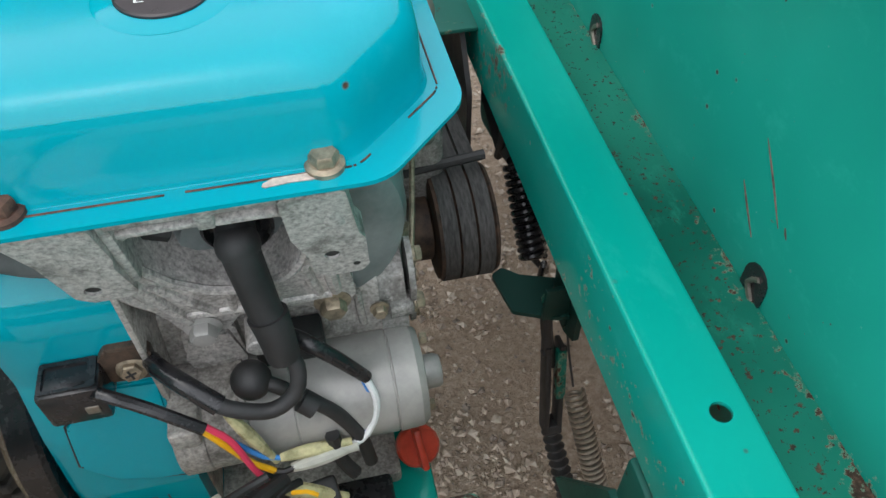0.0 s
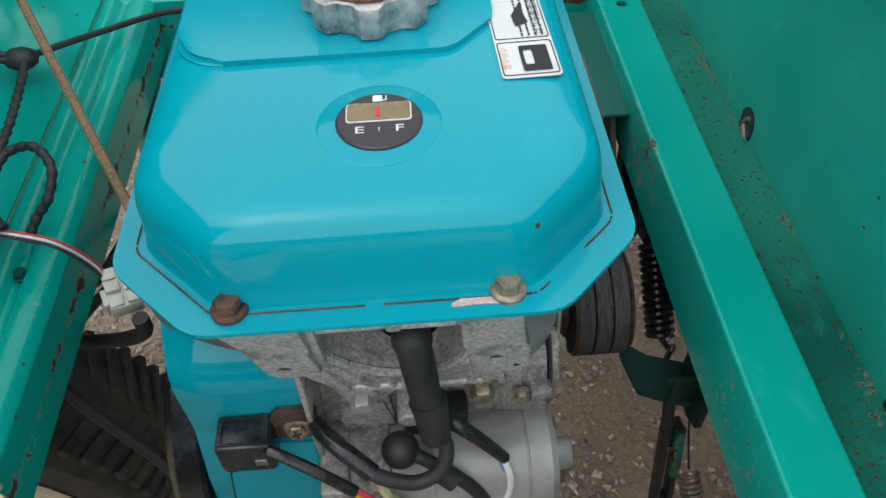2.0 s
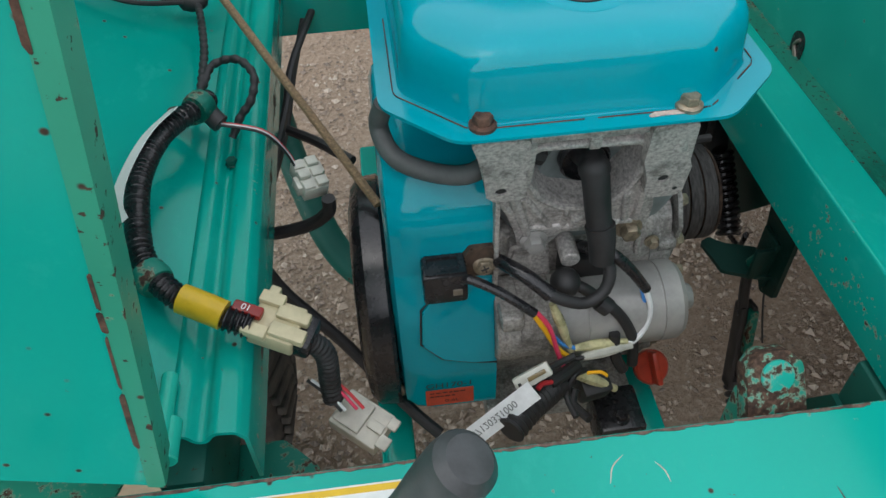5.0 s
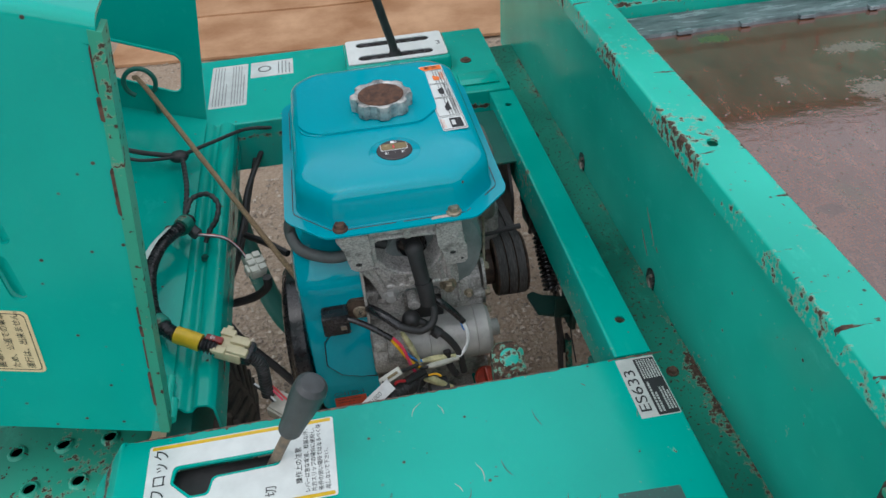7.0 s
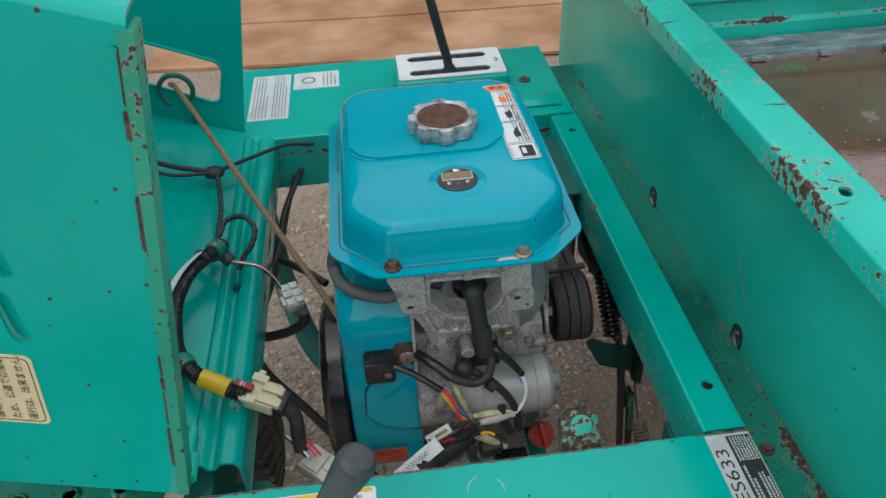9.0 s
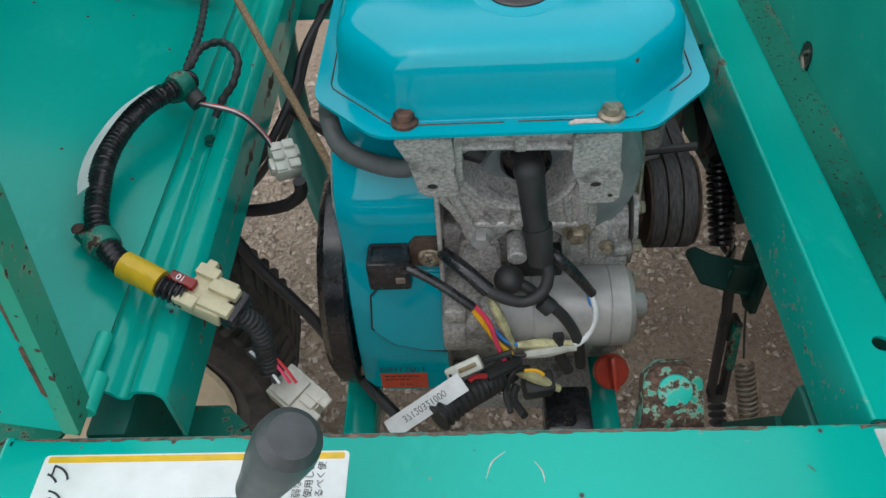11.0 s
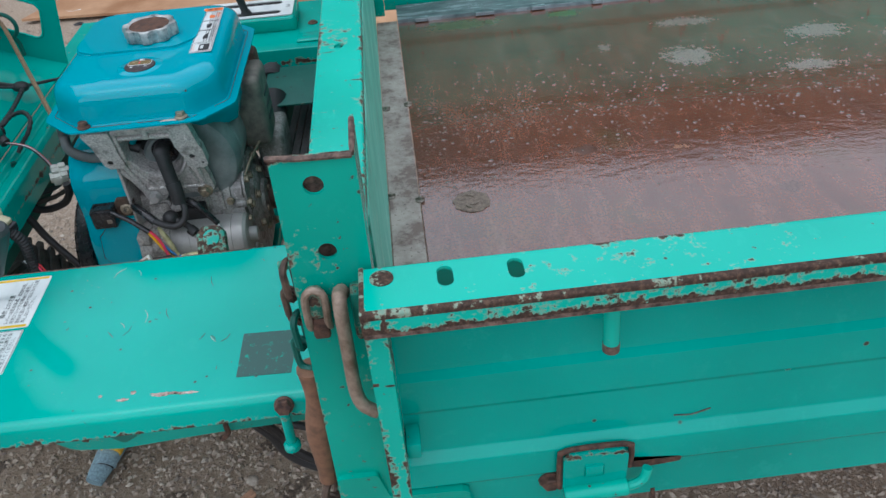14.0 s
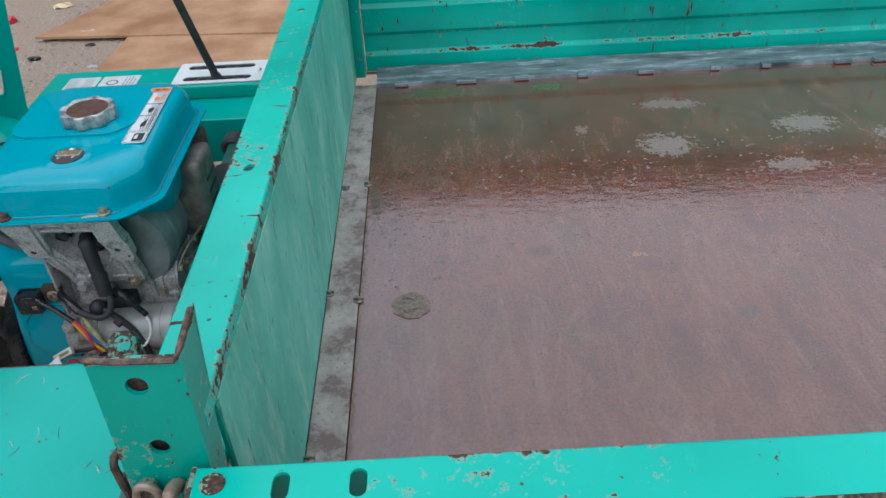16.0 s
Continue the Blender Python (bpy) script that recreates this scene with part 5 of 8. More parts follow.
    for zz, r0, lob in ((0, 0.034, 0.0), (0.002, 0.0385, 1.0), (0.0160, 0.0395, 1.0), (0.0205, 0.0385, 0.9), (0.0215, 0.0365, 0.6), (0.0208, 0.034, 0.2), (0.0190, 0.031, 0.0), (0.0195, 0.020, 0.0), (0.0198, 0.006, 0.0)):
        row = []
        for k in range(n):
            a = 2 * math.pi * k / n
            w = math.cos(8 * a)
            row.append(bm.verts.new(c + Vector(((r0 + lob * 0.0028 * (1 if w > 0 else -1) * min(1, abs(w) * 2.2)) * math.cos(a), (r0 + lob * 0.0028 * (1 if w > 0 else -1) * min(1, abs(w) * 2.2)) * math.sin(a), zz))))
        rows.append(row)
    for p, q in zip(rows, rows[1:]):
        for k in range(n):
            bm.faces.new((p[k], p[(k + 1) % n], q[(k + 1) % n], q[k]))
    bm.faces.new(rows[-1])
    bm.faces.new(rows[0][::-1])
    cap = part("fuel_cap", bm, cap_mat, tank, "lobed steel fuel cap with rusted top")
    bm = lathe(((0, 0.031), (0.0008, 0.0305), (0.0012, 0.012)), c + Vector((0, 0, 0.0192)), c + Vector((0, 0, 1)), 40)
    part("cap_top", bm, cap_rust, cap, "rusted brown cap top")
    # caution label
    m = Matrix.Translation((-0.1655, 0.297, top + 0.0008)) @ pose(0, 0, 0, 0, 0, 1.5)
    w, l = 0.0335, 0.190
    bm = moved(plate(rrect(-w / 2, w / 2, -l / 2, l / 2, 0.003), [], 0, 0.0004), m)
    lab = part("caution_label", bm, white_lab, tank, "long white caution label with black and red print")
    z0 = 0.0006
    for k, (ya, yb) in enumerate(((0.080, 0.093), (0.036, 0.078), (-0.006, 0.034), (-0.058, -0.008), (-0.093, -0.061))):
        fr = plate(rrect(-w / 2 + 0.001, w / 2 - 0.001, ya, yb, 0.002), [rrect(-w / 2 + 0.0016, w / 2 - 0.0016, ya + 0.0006, yb - 0.0006, 0.0018)], z0, z0 + 0.0002)
        part("label_frame", moved(fr, m), ink if k else orange_lab, lab)
    part("label_banner", moved(plate(rrect(-w / 2 + 0.0016, w / 2 - 0.0016, 0.0805, 0.0925, 0.002), [], z0, z0 + 0.0002), m), orange_lab, lab)
    text("警 告", (0, 0.0865, z0 + 0.0004), 0.009, ink, lab, align="CENTER", matrix=m)
    for body, y, mat in (("火気厳禁", 0.057, orange_lab), ("排気ガス注意", 0.014, ink), ("マフラ高温注意", -0.033, ink)):
        text(body, (0.0115, y, z0 + 0.0004), 0.0065, mat, lab, (0, 0, 90), align="CENTER", matrix=m)
    text("ガソリン", (-0.0125, -0.077, z0 + 0.0004), 0.0055, orange_lab, lab, (0, 0, 90), align="CENTER", matrix=m)
    q = random.Random(9)
    for ya, yb in ((0.038, 0.076), (-0.004, 0.032), (-0.056, -0.010)):
        b2 = bars(ya, yb, -0.0145, 0.001, 4, 0, q)
        part("fine_print", moved(b2, m @ Matrix.Translation((-0.0005, 0, z0 + 0.0003)) @ Matrix(((0, -1, 0, 0), (1, 0, 0, 0), (0, 0, 1, 0), (0, 0, 0, 1)))), ink, lab, smooth=False)
    flame = fillet([(-0.002, 0.046), (0.006, 0.046), (0.007, 0.054), (0.003, 0.060), (0.002, 0.055), (-0.001, 0.064), (-0.003, 0.055)], 0.001, True, 2)
    part("flame_mark", moved(prism(flame, z0 + 0.0003, z0 + 0.0005, "z"), m), orange_lab, lab)
    smoke = fillet([(-0.002, 0.004), (0.003, 0.002), (0.006, 0.012), (0.004, 0.024), (0.000, 0.016), (-0.003, 0.020)], 0.001, True, 2)
    part("fume_mark", moved(prism(smoke, z0 + 0.0003, z0 + 0.0005, "z"), m), ink, lab)
    part("burn_mark", moved(prism(fillet([(-0.002, -0.046), (0.006, -0.042), (0.004, -0.030), (0.006, -0.016), (0.001, -0.026), (-0.003, -0.034)], 0.001, True, 2), z0 + 0.0003, z0 + 0.0005, "z"), m), ink, lab)
    part("pump_sign", moved(plate(rrect(-0.004, 0.012, -0.090, -0.066, 0.001), [rrect(-0.002, 0.003, -0.084, -0.070, 0.001)], z0 + 0.0003, z0 + 0.0005), m), ink, lab)
    return tank


primer = plain("chipped_primer", (0.50, 0.42, 0.36), 0.7, 0, 0.3, 200, 0.3)
gauge_black = plain("gauge_black", (0.035, 0.028, 0.030), 0.35, 0, 0.15, 60, 0.05)
cap_mat = plain("chalky_zinc_cap", (0.26, 0.28, 0.28), 0.35, 0.5, 0.35, 70, 0.35, other=(0.58, 0.57, 0.54))
cap_rust = plain("flaking_rust", (0.060, 0.026, 0.018), 0.75, 0.1, 0.3, 130, 0.8, 0.0015, other=(0.17, 0.082, 0.048))
tank = build_tank()


def tilt_front(bm, y, lean=13.0, pivot=0.73):
    """Stand an (x, z) plate upright at y, leaning its top towards the front."""
    m = Matrix.Translation((0, y, pivot)) @ pose(0, 0, 0, 90 + lean, 0, 0) @ Matrix.Translation((0, -pivot, 0))
    return moved(bm, m)


def build_tank_bracket():
    """The cast front frame that carries the tank, with its arched window."""
    y0, lean = 0.120, 14.0

    def stand(bm):
        return tilt_front(bm, y0, lean)

    outer = fillet([(-0.337, 0.811), (-0.186, 0.811), (-0.184, 0.775), (-0.178, 0.755), (-0.178, 0.728), (-0.187, 0.718), (-0.182, 0.690), (-0.181, 0.664), (-0.190, 0.648), (-0.206, 0.650), (-0.214, 0.660), (-0.254, 0.664), (-0.263, 0.648), (-0.290, 0.646), (-0.295, 0.672), (-0.306, 0.705), (-0.315, 0.730), (-0.325, 0.750)], 0.004, True, 3)
    window = fillet([(-0.293, 0.776, 0.006), (-0.284, 0.784, 0.006), (-0.215, 0.780, 0.006), (-0.205, 0.770, 0.006), (-0.205, 0.748, 0.02), (-0.210, 0.727, 0.02), (-0.220, 0.710, 0.02), (-0.240, 0.701, 0.03), (-0.262, 0.707, 0.03), (-0.280, 0.724, 0.02), (-0.291, 0.746, 0.02)], 0.006, True, 5)
    hub = Vector((-0.248, 0.745))
    bm = stand(plate([tuple(p) for p in outer], [[tuple(p) for p in window]], -0.014, 0.0, bevel=0.0025))
    br = part("tank_bracket", bm, castalu, engine, "rough cast aluminium tank bracket")
    # rolled rim round the window and the sloping throat behind it
    rim = [hub + (Vector(p) - hub) * 1.05 for p in window]
    rim = [(p.x, p.y, 0.0005) for p in rim]
    part("window_rim", stand(tube([*rim, rim[0]], 0.0032, 7)), castalu, br)
    bm = bmesh.new()
    rows = [[bm.verts.new((*(hub + (Vector(p) - hub) * k), d)) for p in window] for k, d in ((1.001, -0.010), (0.98, -0.020), (0.90, -0.034))]
    for p, q in zip(rows, rows[1:]):
        for k in range(len(p)):
            bm.faces.new((p[k], p[(k + 1) % len(p)], q[(k + 1) % len(p)], q[k]))
    part("window_throat", stand(bm), castalu, br)
    # proud ears with their tapped holes
    left = fillet([(-0.338, 0.810), (-0.297, 0.808), (-0.295, 0.778), (-0.297, 0.770), (-0.293, 0.741), (-0.300, 0.737), (-0.317, 0.737), (-0.324, 0.744), (-0.329, 0.782)], 0.0035, True, 3)
    right = fillet([(-0.213, 0.810), (-0.181, 0.810), (-0.1765, 0.768), (-0.173, 0.760), (-0.172, 0.730), (-0.176, 0.723), (-0.197, 0.723), (-0.202, 0.730), (-0.204, 0.748), (-0.211, 0.770)], 0.0035, True, 3)
    for name, shape, hole, d in (("left_ear", left, (-0.3135, 0.7500), 0.0115), ("right_ear", right, (-0.1915, 0.7475), 0.0125)):
        bm = stand(plate([tuple(p) for p in shape], [ring(*hole, 0.0045, 14)], -0.004, d))
        part(name, bm, castalu, br)
        # dark discs near the surface imitate the shade in the tapped holes
        part("ear_hole_shade", stand(plate(ring(*hole, 0.0042, 14), [], -0.003, d - 0.0015)), rubber, br, "dark disc for the shade in the tapped hole")
    part("ear_pin_hole", stand(plate(ring(-0.179, 0.733, 0.0020, 10), [], 0.0110, 0.0127)), rubber, br)
    bm = lathe(((0, 0.0085), (0.022, 0.0095), (0.034, 0.0110)), (-0.188, 0.1020, 0.776), (-0.188, 0.0985, 0.86), 18)
    part("bolt_pillar", bm, castalu, br)
    # double lip above the window, with a groove between
    for xa, xb, za, zb, h in ((-0.292, -0.252, 0.786, 0.7905, 0.006), (-0.245, -0.214, 0.784, 0.7885, 0.006), (-0.294, -0.213, 0.7985, 0.809, 0.008), (-0.253, -0.244, 0.784, 0.800, 0.007), (-0.296, -0.290, 0.745, 0.806, 0.008)):
        part("top_rib", stand(box(xa, xb, za, zb, -0.002, h, 0.0018)), castalu, br)
    for (xa, za), (xb, zb), r in (((-0.303, 0.736), (-0.284, 0.668), 0.0052), ((-0.292, 0.722), (-0.266, 0.676), 0.0040), ((-0.196, 0.724), (-0.193, 0.676), 0.0052), ((-0.209, 0.714), (-0.203, 0.676), 0.0040), ((-0.284, 0.676), (-0.196, 0.672), 0.0036), ((-0.230, 0.700), (-0.228, 0.668), 0.0032), ((-0.254, 0.700), (-0.256, 0.668), 0.0032), ((-0.310, 0.722), (-0.296, 0.694), 0.0045)):
        bm = stand(tube([(xa, za, -0.001), ((xa + xb) / 2, (za + zb) / 2, 0.0005), (xb, zb, 0.0)], lambda t, r=r: r * (1 - 0.25 * t), 8))
        part("casting_rib", bm, castalu, br)
    bm = stand(box(-0.250, -0.230, 0.673, 0.690, -0.002, 0.005, 0.0015))
    part("casting_pad", bm, castalu, br)
    for x, z in ((-0.246, 0.686), (-0.234, 0.686), (-0.246, 0.677), (-0.234, 0.677)):
        part("pad_pip", stand(plate(ring(x, z, 0.0022, 10), [], 0.004, 0.0062)), castalu, br)
    for x, z, yellow_zinc in ((-0.278, 0.6605, False), (-0.1965, 0.6630, True)):
        bm = lathe(((0, 0.0150), (0.012, 0.0140), (0.016, 0.0125), (0.016, 0.006)), (x, 0.1530, z + 0.003), (x, 0.020, z - 0.004), 20)
        part("bolt_boss", bm, castalu, br)
        bm = bmesh.new()
        hexbolt((x, 0.1370, z), (0, -1, -0.10), 0.0150, 0.0115, 0.0120, 0.0022, bm)
        part("bracket_bolt", bm, zinc if yellow_zinc else alu_grey, br, "yellow-zinc bolt" if yellow_zinc else "grey bolt")
    return br


def build_block():
    # rounded cylinder cowl behind the bracket
    bm = lathe(((0, 0.058), (0.002, 0.074), (0.008, 0.083), (0.020, 0.087), (0.050, 0.088), (0.140, 0.088), (0.150, 0.07)), (-0.226, 0.156, 0.700), (-0.226, 1.0, 0.690), 48)
    duct = part("cylinder_duct", bm, cowl_grey, engine, "smooth grey sheet cylinder cowl")
    part("cowl_seam", lathe(((0, 0.0885), (0.003, 0.0895), (0.006, 0.0885)), (-0.226, 0.196, 0.6998), (-0.226, 1.0, 0.690), 48), cowl_grey, duct)
    # flat dark disc imitates the shaded cavity behind the bracket window
    part("duct_mouth_shade", lathe(((0, 0.060), (0.001, 0.060)), (-0.250, 0.1548, 0.728), (-0.250, 0.0, 0.728), 40), rubber, duct, "dark disc for the shaded cavity of the duct mouth")
    bm = lathe(((0, 0.043), (0.004, 0.043), (0.009, 0.039), (0.008, 0.032), (0.005, 0.026), (0.004, 0.021)), (-0.236, 0.1535, 0.722), (-0.236, 0.0, 0.724), 48)
    head = part("cylinder_head", bm, cowl_grey, engine, "round grey cylinder head cover")
    bm = lathe(((0, 0.0205), (0.010, 0.0205), (0.012, 0.0185), (0.006, 0.018)), (-0.241, 0.1500, 0.738), (-0.241, 0.0, 0.738), 28)
    part("plug_well", bm, black, head, "black plug opening")
    bm = tube([(-0.290, 0.150, 0.752), (-0.283, 0.138, 0.762), (-0.276, 0.132, 0.774), (-0.274, 0.134, 0.786)], 0.0058, 10)
    part("fuel_elbow", bm, teal, head, "teal pipe elbow")
    bm = tube([(-0.298, 0.152, 0.744), (-0.286, 0.140, 0.752), (-0.276, 0.140, 0.748)], 0.0085, 10)
    part("plug_shield", bm, rubber, head, "dark rubber elbow")
    # crankcase
    bm = prism(fillet([(0.165, 0.430), (0.150, 0.470), (0.150, 0.610), (0.158, 0.652), (0.330, 0.650), (0.390, 0.560), (0.380, 0.430)], 0.012, True, 5), -0.318, -0.165, "x")
    case = part("crankcase", bm, alu_dirty, engine, "oily cast aluminium crankcase")
    bm = prism(fillet([(0.160, 0.436), (0.146, 0.480), (0.148, 0.610), (0.165, 0.655), (0.300, 0.655), (0.370, 0.570), (0.360, 0.436)], 0.02, True, 5), -0.165, -0.146, "x")
    cover = part("side_cover", bm, case_dark, case, "oily side cover")
    for y, z in ((0.148, 0.475), (0.146, 0.528), (0.150, 0.622), (0.196, 0.646), (0.255, 0.650), (0.300, 0.640), (0.335, 0.590), (0.355, 0.540), (0.335, 0.455)):
        bm = lathe(((0, 0.010), (0.016, 0.009), (0.017, 0.007)), (-0.158, y + 0.008, z - 0.004), (0.1, y + 0.008, z - 0.004), 14)
        part("cover_boss", bm, case_dark, cover)
        bm = bmesh.new()
        hexbolt((-0.141, y + 0.008, z - 0.004), (1, 0, 0), 0.011, 0.008, 0.0080, 0.0014, bm)
        part("cover_bolt", bm, zinc, cover, "small zinc bolt")
    bm = lathe(((0, 0.036), (0.002, 0.0385), (0.020, 0.0385), (0.021, 0.0375), (0.044, 0.0375), (0.046, 0.0392), (0.050, 0.0392), (0.0505, 0.037)), (-0.314, 0.125, 0.575), (0.0, 0.125, 0.575), 40)
    gh = part("gear_housing", bm, alu_dirty, case, "stained cast gear housing")
    part("housing_lug", box(-0.312, -0.292, 0.086, 0.112, 0.600, 0.618, 0.004), alu_dirty, gh)
    bm = prism(fillet([(-0.296, 0.646), (-0.262, 0.646), (-0.259, 0.612), (-0.264, 0.600), (-0.292, 0.600), (-0.298, 0.620)], 0.006, True, 4), 0.141, 0.170, "y")
    bmesh.ops.bevel(bm, geom=[e for e in bm.edges if abs(e.verts[0].co.y - e.verts[1].co.y) < 1e-6 and e.verts[0].co.y < 0.15], offset=0.004, segments=2, affect="EDGES")
    part("lug_block", bm, castalu, case)
    part("throttle_stub", rod((-0.247, 0.150, 0.644), (-0.247, 0.124, 0.642), 0.0085), castalu, case)
    bm = lathe(((0, 0.062), (0.007, 0.061), (0.012, 0.054), (0.014, 0.036), (0.020, 0.034)), (-0.147, 0.258, 0.560), (0.0, 0.258, 0.560), 36)
    bearing = part("bearing_flange", bm, case_dark, case, "round oily bearing flange")
    for k in range(6):
        ang = radians(60 * k + 20)
        bm = bmesh.new()
        hexbolt((-0.137, 0.258 + 0.055 * math.cos(ang), 0.560 + 0.055 * math.sin(ang)), (1, 0, 0), 0.011, 0.008, 0.0085, 0.0015, bm)
        part("flange_bolt", bm, zinc, bearing, "small zinc bolt")
    # raised ribs and a bolted flange on the face above the starter
    for xa, za, xb, zb in ((-0.180, 0.650, -0.178, 0.615), (-0.205, 0.648, -0.204, 0.615), (-0.252, 0.655, -0.180, 0.655)):
        part("case_rib", tube([(xa, 0.1505, za), (xb, 0.1500, zb)], 0.0028, 8, straight=True), alu_dirty, case)
    bm = bmesh.new()
    hexbolt((-0.166, 0.1500, 0.628), (0, -1, 0), 0.009, 0.007, 0.0068, 0.0012, bm)
    part("case_bolt", bm, zinc, case, "small zinc bolt")
    # starter motor
    c = Vector((0, 0.125, 0.575))
    a, b = c + Vector((-0.264, 0, 0)), c + Vector((-0.140, 0, 0))
    bm = lathe(((0, 0.034), (0.001, 0.0375), (0.030, 0.0375), (0.0305, 0.0368), (0.0315, 0.0368), (0.032, 0.0375), (0.098, 0.0375), (0.0985, 0.0365), (0.0995, 0.0365), (0.100, 0.0378), (0.116, 0.0370), (0.121, 0.0330), (0.122, 0.026)), a, b, 48)
    st = part("starter_motor", bm, alu_grey, engine, "silver cylindrical starter motor")
    bm = lathe(((0, 0.0125), (0.010, 0.0125), (0.013, 0.011), (0.014, 0.006)), c + Vector((-0.142, 0, 0)), c + Vector((0, 0, 0)), 24)
    part("starter_nose", bm, alu_grey, st)
    for dy, dz in ((0.014, 0.023), (-0.014, -0.023)):
        bm = bmesh.new()
        hexbolt((-0.143, c.y + dy, c.z + dz), (1, 0, 0), 0.008, 0.007, bm=bm)
        part("through_bolt", bm, zinc, st)
    bm = box(-0.252, -0.206, 0.130, 0.152, 0.606, 0.634, 0.003)
    part("starter_mount", bm, rubber, st)
    # oil filler and drain
    f = Vector((-0.150, 0.125, 0.468))
    bm = lathe(((0, 0.017), (0.003, 0.018), (0.009, 0.018), (0.011, 0.016)), f, f + Vector((0.05, -0.35, 0.35)), 22)
    fill = part("oil_filler_cap", bm, red_plastic, engine, "red plastic oil filler cap")
    b2 = box(-0.003, 0.003, -0.017, 0.017, 0.008, 0.024, 0.002)
    part("cap_grip", moved(b2, Matrix.Translation(f) @ Vector((0.05, -0.35, 0.35)).to_track_quat("Z", "Y").to_matrix().to_4x4()), red_plastic, fill)
    bm = box(-0.220, -0.175, 0.050, 0.100, 0.440, 0.480, 0.004)
    hexbolt((-0.198, 0.062, 0.480), (0, 0, 1), 0.010, 0.008, 0.008, bm=bm)
    part("oil_sensor", bm, black, engine, "black oil sensor block")
    bm = box(-0.318, -0.165, 0.115, 0.36, 0.412, 0.440, 0.004)
    part("crankcase_foot", bm, alu_dirty, case)
    return case


def build_shroud():
    """Teal fan housing: a rounded body with a slanted left shoulder and a raised pocket."""
    prof = fillet([(0.1020, 0.475), (0.1025, 0.530, 0.03), (0.112, 0.590, 0.03), (0.1265, 0.640, 0.03), (0.125, 0.705, 0.05), (0.155, 0.742, 0.03), (0.340, 0.742, 0.06), (0.370, 0.600, 0.1), (0.340, 0.445, 0.06), (0.130, 0.440, 0.03)], 0.02, True, 6)
    bm = bmesh.new()
    rows = []
    cy, cz = 0.26, 0.61
    for x, s in ((-0.312, 1.0), (-0.372, 1.0), (-0.388, 0.985), (-0.398, 0.95), (-0.402, 0.88)):
        rows.append([bm.verts.new((x, cy + (p.x - cy) * s, cz + (p.y - cz) * s)) for p in prof])
    for p, q in zip(rows, rows[1:]):
        n = len(p)
        for k in range(n):
            bm.faces.new((p[k], p[(k + 1) % n], q[(k + 1) % n], q[k]))
    bm.faces.new(rows[0])
    bm.faces.new(rows[-1])
    sh = part("fan_housing", bm, teal, engine, "teal painted fan housing")
    # raised pocket
    pocket = fillet([(-0.313, 0.632), (-0.356, 0.632), (-0.377, 0.607), (-0.379, 0.572), (-0.361, 0.553), (-0.335, 0.545), (-0.313, 0.541)], 0.003, True, 3)
    bm = prism(pocket, -0.0015, 0.0035, "z")
    bmesh.ops.bevel(bm, geom=[e for e in bm.edges if min(v.co.z for v in e.verts) > 0.003], offset=0.002, segments=2, affect="EDGES")
    bmesh.ops.subdivide_edges(bm, edges=[e for e in bm.edges if abs(e.verts[0].co.y - e.verts[1].co.y) > 0.02], cuts=4)
    for v in bm.verts:
        d, z = v.co.z, v.co.y
        v.co = (v.co.x, 0.1025 + max(0.0, z - 0.530) ** 2 * 1.6 + max(0.0, z - 0.530) * 0.06 - d, z)
    pk = part("housing_pocket", bm, teal, sh)
    # dark line drawn for the shadow at the pocket's overlapping edge
    line = [(x, 0.1010 + max(0.0, z - 0.530) ** 2 * 1.6 + max(0.0, z - 0.530) * 0.06, z) for x, z in ((-0.352, 0.634), (-0.378, 0.608), (-0.3805, 0.572), (-0.362, 0.5515), (-0.336, 0.5435), (-0.312, 0.5395))]
    part("pocket_edge_shadow", tube(line, 0.0009, 6, straight=True), rubber, pk, "dark line for the shadow along the pocket's edge")
    b2 = box(-0.3145, -0.3105, 0.118, 0.36, 0.452, 0.770, 0.001)
    part("housing_rim", b2, alu_dirty, sh)
    # rating label and engine type
    bm = plate(rrect(-0.380, -0.334, 0.480, 0.505, 0.001), [], 0, 0.0004)
    m = Matrix(((1, 0, 0, 0), (0, 0, -1, 0.1016), (0, 1, 0, 0), (0, 0, 0, 1)))
    lab = part("oil_label", moved(bm, m), red_lab, sh, "red oil capacity label")
    q = random.Random(5)
    part("fine_print", moved(bars(-0.376, -0.342, 0.492, 0.5035, 2, 0.0008, q), m), ink, lab, smooth=False)
    text("0.6L", (-0.355, 0.4865, 0.0008), 0.0065, ink, lab, matrix=m, align="CENTER", width=1.3)
    text("GH170-1", (-0.357, 0.5125, 0.0008), 0.0115, ink, sh, matrix=m, align="CENTER", width=1.05)
    # recoil housing
    c = Vector((0, 0.222, 0.522))
    bm = lathe(((0, 0.09), (0.004, 0.108), (0.012, 0.117), (0.030, 0.119), (0.033, 0.116), (0.034, 0.09)), c + Vector((-0.436, 0, 0)), c, 56)
    rec = part("recoil_housing", bm, black, engine, "black recoil starter housing")
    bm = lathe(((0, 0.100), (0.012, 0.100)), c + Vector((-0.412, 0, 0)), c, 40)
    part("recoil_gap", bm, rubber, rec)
    for ang in (200, 235, 120):
        y, z = 0.222 + 0.108 * math.cos(radians(ang)), 0.522 + 0.108 * math.sin(radians(ang))
        bm = bmesh.new()
        hexbolt((-0.400, y, z), (-1, 0, 0), 0.009, 0.010, 0.006, bm=bm)
        part("recoil_bolt", bm, zinc, rec)
    return sh


